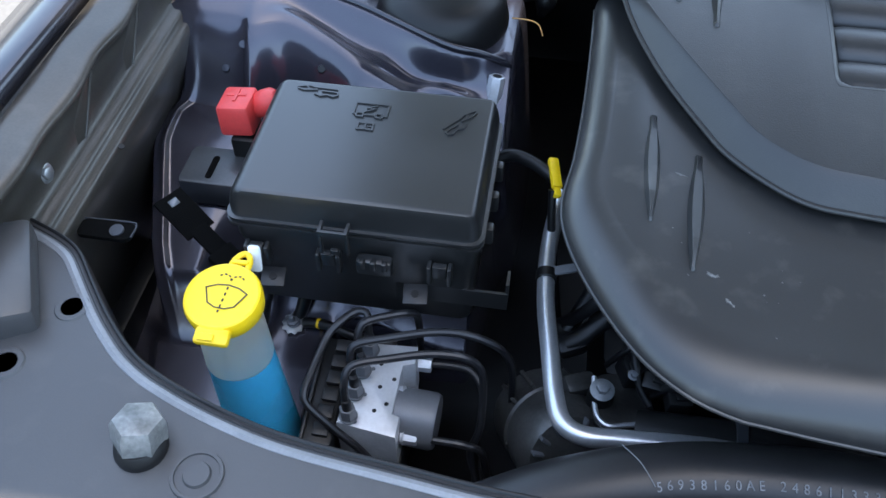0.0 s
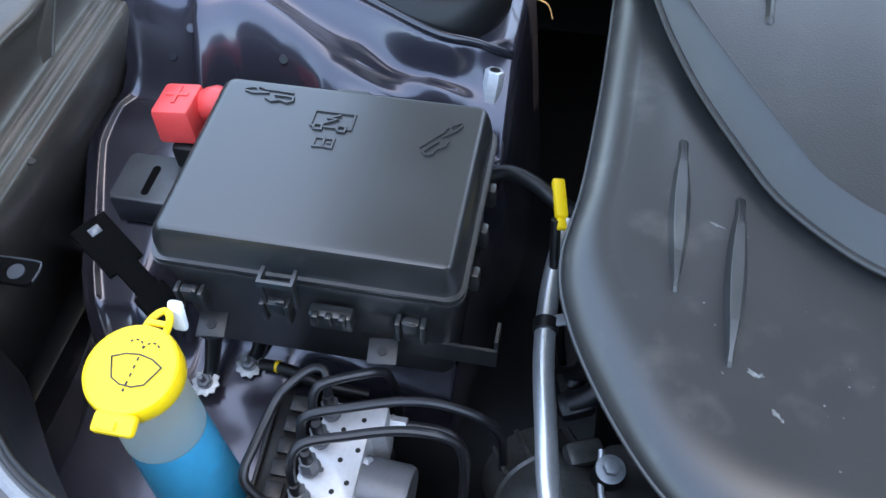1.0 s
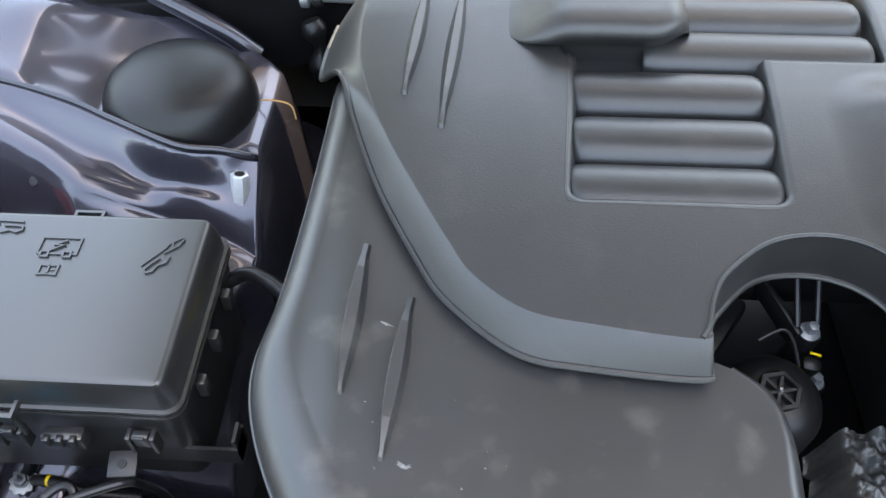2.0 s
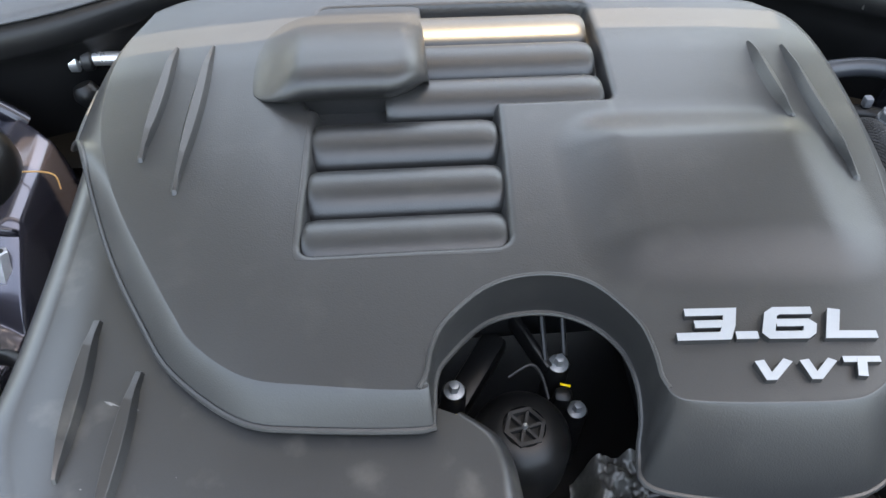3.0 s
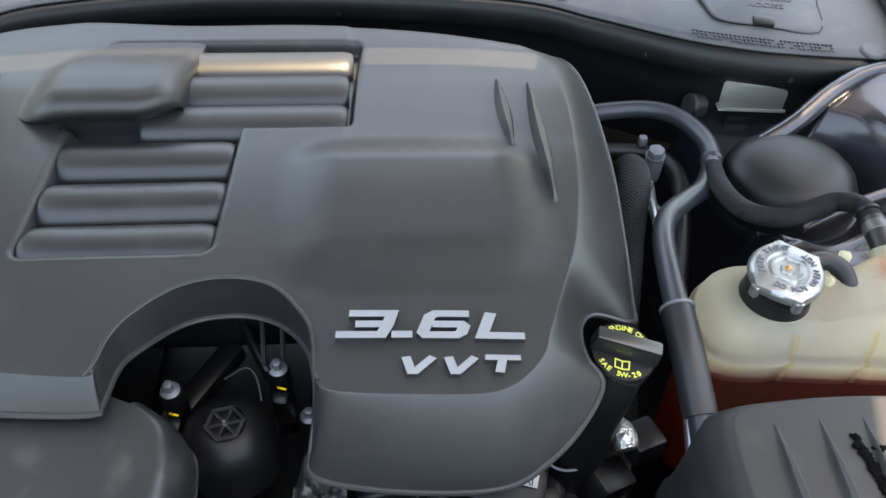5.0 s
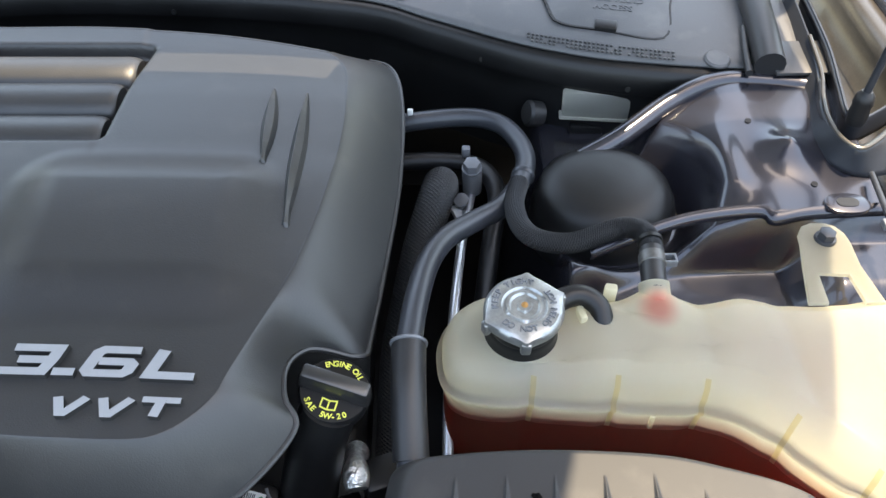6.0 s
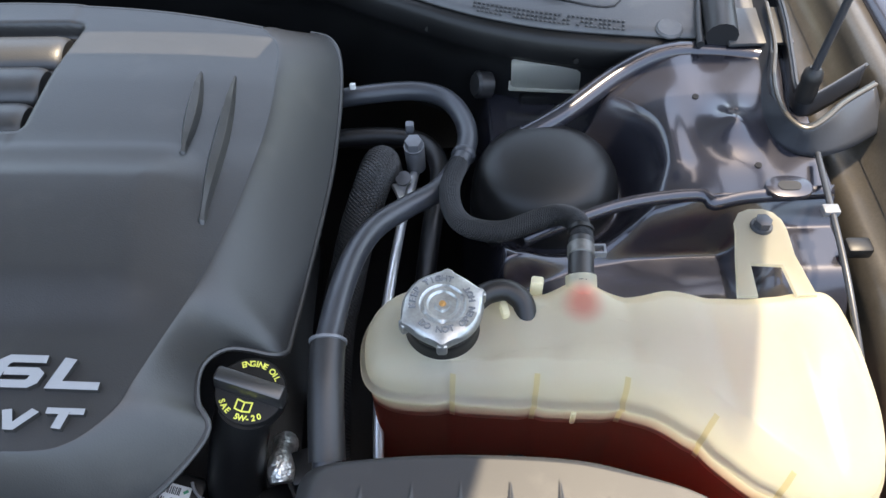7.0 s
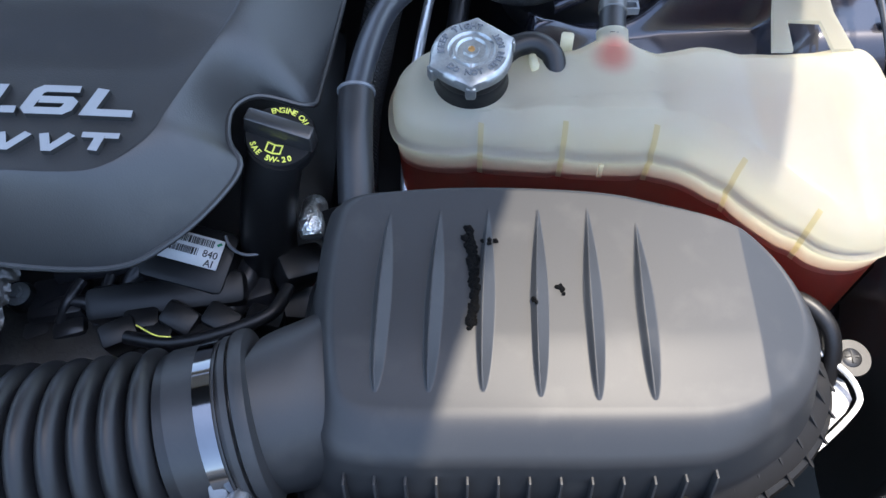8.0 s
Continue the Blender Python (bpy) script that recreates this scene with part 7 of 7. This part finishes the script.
for d, z_ in ((-0.0035, 0.7955), (-0.004, 0.798), (-0.0035, 0.8005), (0.0005, 0.802), (0.0005, 0.812), (0.0025, 0.822), (0.007, 0.830)):
    loops.append(np.column_stack([shrink(d), np.full(len(to), z_)]))
edge = shrink(0.015, 0.4)
zt = tank_top(edge[:, 0], edge[:, 1])
for k, loop in enumerate(loops):
    if k >= 10:
        loop[:, 2] += (zt - 0.8375) * (k - 9) / 5
        loops[k] = loop
for k in list(np.linspace(0, 1, 26)[:-1]) + [0.9995]:
    q_ = edge * (1 - k) + CENT * k
    drop = 0.002 * (1 - min(1, k * 12))
    loops.append(np.column_stack([q_, tank_top(q_[:, 0], q_[:, 1]) - drop]))
loops = np.array(loops)
sheet("lower_shell", loops[:5, :, 0], loops[:5, :, 1], loops[:5, :, 2], TANK_TINTED, ct, closed=True)
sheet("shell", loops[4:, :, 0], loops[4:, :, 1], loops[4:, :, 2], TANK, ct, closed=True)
# Thin amber strips laid on the outer wall along the front flutes.
for fx_ in (0.372, 0.436, 0.502, 0.556, 0.60):
    k_ = int(np.argmin(np.abs(to[:, 0] - fx_) + (to[:, 1] > 0.45) * 9))
    seg = loops[4:14, k_:k_ + 2].copy()
    seg[..., :2] += tn[k_:k_ + 2] * 0.0004
    seg[..., 2] += np.linspace(0, 0.0004, 10)[:, None]
    sheet("flute_strip", seg[..., 0], seg[..., 1], seg[..., 2], FLUTE_AMBER, ct, "amber strip along a flute of the tank wall")
liq = tank_loops(0.0012, 0.776)
liq.append(np.column_stack([shrink(0.0018), np.full(len(to), 0.776)]))
for k in (0.3, 0.7, 0.995):
    liq.append(np.column_stack([shrink(0.0018) * (1 - k) + CENT * k, np.full(len(to), 0.776)]))
liq = np.array(liq)
sheet("coolant", liq[..., 0], liq[..., 1], liq[..., 2], COOLANT, ct, "orange-red coolant", closed=True)
RCP = Vector((0.368, 0.4800, 0.8525))
RCN = Vector((0.0, -0.05, 1)).normalized()
rc = part("pressure_cap", turned([(0.023, -0.002), (0.0285, -0.0015), (0.0312, 0.001), (0.0318, 0.0045), (0.0302, 0.0085), (0.0265, 0.0103), (0.0175, 0.0106), (0.0162, 0.0090), (0.0150, 0.0090), (0.0138, 0.0108), (0.0118, 0.0108), (0.0106, 0.0092), (0.0062, 0.0090), (0.0052, 0.0108), (0.0006, 0.0110)], RCP, RCN, 96,
                                 lambda a_, h_: 1 + (sum(0.17 * math.exp(-abs(math.remainder(a_ - c_, 2 * math.pi)) / 0.15) for c_ in (1.42, 0.40, -1.60, -2.72)) - 0.045 if h_ < 0.0100 else 0)), CAP_STEEL, ct, "pressed steel pressure cap")
part("rivet", turned([(0.0005, 0.0125), (0.0022, 0.0120), (0.0028, 0.0108)], RCP, RCN, 16), COPPER, rc)
rcm = Matrix.Translation(RCP) @ Vector((0, 0, 1)).rotation_difference(RCN).to_matrix().to_4x4() @ Matrix.Translation((0, 0, 0.0100))
arc_words("KEEP TIGHT", 0.0222, radians(128), 1.9, 0.0072, rcm, ALU_DARK, rc, "stamped_lettering", depth=0.0007)
arc_words("DO NOT OPEN HOT", 0.0222, radians(-50), 2.9, 0.0068, rcm, ALU_DARK, rc, "stamped_lettering", inward=False, depth=0.0007)
for a_ in (-1.60, -2.72, 1.42, 0.40):
    part("cap_ear", local(block((0.008, 0.006, 0.012), (0.0318 * math.cos(a_), 0.0318 * math.sin(a_), -0.0095), 0.002, (0, 0, math.degrees(a_) - 90)), rcm), CAP_STEEL, rc)
part("neck", turned([(0.030, -0.034), (0.0285, -0.022), (0.027, -0.016), (0.0275, -0.013), (0.0265, -0.010), (0.0272, -0.008), (0.026, -0.002)], RCP, RCN, 48), DARK, ct, "black filler neck")
part("overflow_elbow", pipe([(0.388, 0.492, 0.838), (0.402, 0.503, 0.842), (0.418, 0.506, 0.842), (0.430, 0.498, 0.838), (0.433, 0.485, 0.83)], 0.0088, steps=30, segs=18), RUBBER, ct, "black overflow elbow")
part("elbow_clip", block((0.006, 0.014, 0.02), (0.416, 0.492, 0.830), 0.002, (0, 0, 10)), TANK, ct)
part("clip_tab", block((0.010, 0.008, 0.018), (0.444, 0.520, 0.828), 0.002, (0, 0, -10)), TANK, ct)
part("nipple", pipe([(0.478, 0.505, 0.831), (0.4783, 0.514, 0.834), (0.4785, 0.522, 0.837)], 0.0125, steps=10, segs=20), TANK, ct)
part("level_pin", block((0.0040, 0.003, 0.016), (0.4665, 0.4235, 0.789), 0.001), TANK, ct)
ear_pts = [(0.612, 0.566), (0.6135, 0.577), (0.619, 0.586), (0.628, 0.590), (0.640, 0.590), (0.648, 0.586), (0.6535, 0.577), (0.655, 0.566), (0.654, 0.540), (0.660, 0.500), (0.644, 0.500), (0.641, 0.530), (0.616, 0.532), (0.614, 0.500), (0.598, 0.500), (0.606, 0.540)]
tb = part("mounting_bracket", prism(ear_pts, 0.8350, 0.8388, 0.001), EAR, ct, "pale translucent plastic mounting ear")
hexbolt(tb, (0.634, 0.570, 0.8385), 0.0075, 0.008, (0, 0, 1), 1.25, PIPE_BLACK)

# ---- air filter box ----
ax_ = thing("air_filter_box", (0.42, 0.26, 0.70), "charcoal plastic air filter box with six tapered ribs", "air box")
AB_TOP = [(0.2893, 0.3551), (0.3189, 0.3625), (0.3770, 0.3647), (0.4458, 0.3605), (0.4859, 0.3520), (0.5303, 0.3383), (0.5597, 0.3147), (0.5721, 0.2850), (0.5677, 0.2545), (0.5466, 0.2272), (0.5139, 0.2141), (0.4665, 0.2125), (0.3822, 0.2125), (0.3137, 0.2135), (0.2905, 0.2199), (0.2831, 0.2463), (0.2799, 0.2885), (0.2819, 0.3308)]
AB_MID = [(0.2757, 0.3671), (0.3137, 0.3734), (0.3770, 0.3756), (0.4499, 0.3714), (0.4921, 0.3619), (0.5374, 0.3418), (0.5679, 0.3144), (0.5814, 0.2827), (0.5802, 0.2490), (0.5590, 0.2164), (0.5189, 0.1912), (0.4715, 0.1849), (0.3822, 0.1849), (0.3065, 0.1859), (0.2791, 0.1953), (0.2696, 0.2300), (0.2642, 0.2879), (0.2663, 0.3407)]
AB_RIM = [(0.262, 0.358), (0.31, 0.364), (0.375, 0.366), (0.45, 0.362), (0.50, 0.353), (0.55, 0.334), (0.59, 0.306), (0.612, 0.272), (0.606, 0.236), (0.578, 0.202), (0.525, 0.172), (0.47, 0.163), (0.38, 0.162), (0.295, 0.163), (0.262, 0.172), (0.250, 0.21), (0.247, 0.275), (0.250, 0.335)]
NA = 900
at_, am_, ar_ = even(AB_TOP, NA, True), even(AB_MID, NA, True), even(AB_RIM, NA, True)
GR = [((0.3126, 0.3509), (0.3079, 0.2220)), ((0.3459, 0.3509), (0.3395, 0.2220)), ((0.3776, 0.3509), (0.3717, 0.2220)), ((0.4103, 0.3509), (0.4054, 0.2188)), ((0.4426, 0.3509), (0.4391, 0.2167)), ((0.4732, 0.3382), (0.4718, 0.2167))]


def air_top(x_, y_):
    z_ = 0.848 - 0.004 * ease(0.26, 0.21, y_) - 0.42 * np.maximum(0, x_ - 0.5390)
    for a_, b_ in GR:
        ins, w_, half = blade(x_, y_, a_, b_, 0.0056, 0.55)
        z_ = z_ + np.where(ins, 0.0052 * np.clip(np.where(w_ > 0.40, (1 - w_) / 0.6, (1 + w_) / 1.4), 0, 1) * np.minimum(1, half / 0.004), 0)
    return z_


L_ = []
for lo_, z0, z1 in ((ar_, 0.50, None), (ar_, 0.752, None), (ar_ * 0.995 + 0.005 * np.array([0.42, 0.26]), 0.764, None)):
    L_.append(np.column_stack([lo_, np.full(NA, z0)]))
for k in np.linspace(0.12, 1, 8):
    q_ = ar_ * (1 - k) * 0.62 + am_ * (1 - (1 - k) * 0.62)
    L_.append(np.column_stack([q_, np.full(NA, 0.766 + (0.8275 - 0.766) * k)]))
ztop = air_top(at_[:, 0], at_[:, 1])
for k in np.linspace(0.15, 1, 7):
    q_ = am_ * (1 - k) + at_ * k
    zc = 0.8275 + (ztop - 0.8275) * math.sin(k * math.pi / 2)
    L_.append(np.column_stack([q_, zc]))
cen = np.array([0.408, 0.283])
for k in list(np.linspace(0, 1, 190)[1:-1]) + [0.9998]:
    q_ = at_ * (1 - k) + cen * k
    L_.append(np.column_stack([q_, air_top(q_[:, 0], q_[:, 1])]))
L_ = np.array(L_)
sheet("lid", L_[..., 0], L_[..., 1], L_[..., 2], AIRBOX, ax_, closed=True)
rim_ = np.vstack([ar_, ar_[:1]])
part("rim", tube(bmesh.new(), [(p_[0], p_[1], 0.752) for p_ in rim_[::18]], 0.005, steps=200, segs=8), DARK, ax_)
for k in range(0, NA, 18):
    p_, q_ = ar_[k], am_[k]
    if p_[1] < 0.30 and p_[0] > 0.285:
        d_ = (p_ - q_)
        ang = math.degrees(math.atan2(d_[1], d_[0]))
        bm = bmesh.new()
        hgt = 0.048 if p_[0] > 0.5 else 0.046
        out = 0.008 if p_[0] > 0.5 else 0.011
        m_ = Matrix.Translation((p_[0], p_[1], 0.752)) @ Matrix.Rotation(radians(ang), 4, "Z")
        vs = [bm.verts.new(m_ @ Vector(c_)) for c_ in ((out, -0.001, 0), (-0.03, -0.001, 0), (-0.03 if out < 0.01 else -0.006, -0.001, hgt), (0.5 * out, -0.001, 0.004), (out, 0.001, 0), (-0.03, 0.001, 0), (-0.03 if out < 0.01 else -0.006, 0.001, hgt), (0.5 * out, 0.001, 0.004))]
        for f_ in ((0, 1, 2, 3), (7, 6, 5, 4), (0, 3, 7, 4), (3, 2, 6, 7), (0, 4, 5, 1), (1, 5, 6, 2)):
            bm.faces.new([vs[i_] for i_ in f_])
        part("rim_fin", bm, AIRBOX, ax_, smooth=False)
for k in range(13):
    fx_ = 0.288 + 0.0185 * k
    part("wall_rib", block((0.0018, 0.020, 0.052), (fx_, 0.1795 + 0.004 * float(ease(0.47, 0.52, np.array(fx_))), 0.786), 0.0006, (-14, 0, 0)), AIRBOX, ax_)
def neck_ring(u):
    """The outlet's section: a rounded box where it leaves the lid that turns round towards the hose."""
    p_ = spline([(0.330, 0.262, 0.776), (0.290, 0.252, 0.780), (0.258, 0.236, 0.792), (0.226, 0.223, 0.801)], 40)[int(round(u * 39))]
    hy, hz, ex = 0.070 - 0.018 * u ** 0.6, 0.060 - 0.008 * u, 0.55 + 0.45 * u
    a_ = np.linspace(0, 2 * np.pi, 64, endpoint=False)
    cy_, cz_ = np.sign(np.cos(a_)) * np.abs(np.cos(a_)) ** ex * hy, np.sign(np.sin(a_)) * np.abs(np.sin(a_)) ** ex * hz
    lean_ = 0.22 * u
    return np.column_stack([p_[0] - lean_ * cy_ * -1.0, p_[1] + cy_, p_[2] + cz_])


nk = np.array([neck_ring(u) for u in np.linspace(0, 1, 40)])
sheet("outlet", nk[..., 0], nk[..., 1], nk[..., 2], AIRBOX, ax_, closed=True)
part("outlet_bead", turned([(0.050, -0.006), (0.0555, -0.004), (0.0565, 0.0), (0.0555, 0.004), (0.050, 0.006)], (0.2310, 0.2235, 0.8015), (-1, -0.22, -0.06), 56), AIRBOX, ax_)
part("outlet_bead", turned([(0.050, -0.003), (0.0540, -0.002), (0.0540, 0.002), (0.050, 0.003)], (0.2225, 0.2215, 0.8008), (-1, -0.22, -0.06), 56), AIRBOX, ax_)
# tarry residue beside a rib
res = thing("tar_residue", (0.37, 0.28, 0.87), "crumbly black residue stuck beside a rib of the air box", "residue", kind="stuff")
bm = bmesh.new()
for k in range(150):
    if k < 132:
        u = k / 131
        rx, ry = 0.3643 + 0.005 * math.sin(u * 2.2) + random.gauss(0, 0.0011) - 0.003 * u, 0.3340 - 0.0719 * u + random.gauss(0, 0.001)
        rr_ = random.uniform(0.0012, 0.0030)
    else:
        cxx, cyy = random.choice(((0.4039, 0.2785), (0.4208, 0.288), (0.3765, 0.3223)))
        rx, ry = cxx + random.gauss(0, 0.0022), cyy + random.gauss(0, 0.0014)
        rr_ = random.uniform(0.0008, 0.0018)
    rz = float(air_top(np.array(rx), np.array(ry)))
    got = bmesh.ops.create_icosphere(bm, subdivisions=1, radius=rr_)["verts"]
    for v_ in got:
        v_.co = Vector((v_.co.x * random.uniform(0.7, 1.4) + rx, v_.co.y * random.uniform(0.7, 1.5) + ry, v_.co.z * 0.8 + rz + rr_ * 0.3))
part("crumbs", bm, CRUMB, res, smooth=False)
# mounting foot at the fender side
ft2 = thing("mounting_bracket", (0.63, 0.27, 0.72), "pale metal bracket with screw beside the air box", "bracket")
part("plate", prism([(0.575, 0.205), (0.60, 0.222), (0.636, 0.252), (0.643, 0.262), (0.641, 0.276), (0.625, 0.290), (0.605, 0.285), (0.60, 0.25)], 0.724, 0.727, 0.0008), ALU, ft2)
part("edge_wire", pipe([(0.612, 0.298, 0.745), (0.634, 0.279, 0.742), (0.643, 0.265, 0.738), (0.640, 0.252, 0.735), (0.61, 0.226, 0.732), (0.57, 0.198, 0.73)], 0.0022, steps=40, segs=8), WHITE, ft2)
part("screw_ear", turned([(0.001, 0.003), (0.014, 0.003), (0.015, 0.0), (0.013, -0.003)], (0.645, 0.290, 0.735), (0, -0.1, 1), 28), DARK, ft2)
part("ear_arm", block((0.05, 0.022, 0.004), (0.622, 0.290, 0.735), 0.001), DARK, ft2)
part("screw_head", turned([(0.0005, 0.0045), (0.006, 0.004), (0.0075, 0.003)], (0.645, 0.290, 0.735), (0, -0.1, 1), 20), RUBBER_GREY, ft2)
bm = bmesh.new()
ribbon(bm, [(-0.005, 0), (0.005, 0)], 0.0012, 0.0005, Matrix.Translation((0.645, 0.290, 0.7394)))
ribbon(bm, [(0, -0.005), (0, 0.005)], 0.0012, 0.0006, Matrix.Translation((0.645, 0.290, 0.7394)))
part("screw_cross", bm, DARK, ft2)
sh = thing("washer_hose", (0.61, 0.31, 0.75), "short black hose loop beside the tank", "hose")
part("hose", pipe([(0.585, 0.33, 0.75), (0.605, 0.325, 0.762), (0.622, 0.308, 0.76), (0.628, 0.29, 0.745), (0.625, 0.27, 0.72)], 0.007, steps=30), RUBBER, sh)

# ---- intake hose ----
ih = thing("intake_hose", (0.08, 0.20, 0.75), "black corrugated intake hose clamped to the air box", "intake hose")
IH = [(0.226, 0.2222, 0.801), (0.17, 0.2105, 0.797), (0.10, 0.203, 0.794), (0.02, 0.201, 0.788), (-0.05, 0.207, 0.776), (-0.10, 0.222, 0.752), (-0.13, 0.245, 0.71)]
ln = 0.3978


def bellows(u):
    s_ = u * ln
    if s_ < 0.046:
        return 0.0515
    ph = (s_ - 0.046) / 0.0176
    return 0.0455 + 0.0115 * abs(math.sin(math.pi * ph)) ** 0.7 if s_ < 0.33 else 0.05


part("bellows", pipe(IH, bellows, steps=620, segs=56), RUBBER, ih)
part("cuff", pipe([(0.2195, 0.2205, 0.8005), (0.206, 0.2178, 0.7993), (0.188, 0.2140, 0.798)], 0.0530, steps=12, segs=56), RUBBER_GREY, ih)
cl = part("hose_clamp", pipe([(0.2180, 0.2202, 0.8004), (0.2075, 0.2181, 0.7994)], 0.0541, steps=4, segs=64), CLAMP, ih, "steel worm-drive clamp")
part("clamp_screw", turned([(0.001, 0.012), (0.0062, 0.011), (0.0065, -0.008), (0.005, -0.01)], (0.227, 0.1665, 0.815), (-0.2, -0.8, 0.5), 16), STEEL, cl)
part("clamp_housing", block((0.011, 0.018, 0.008), (0.2165, 0.1725, 0.820), 0.002, (40, 0, 10)), ALU_DARK, cl)
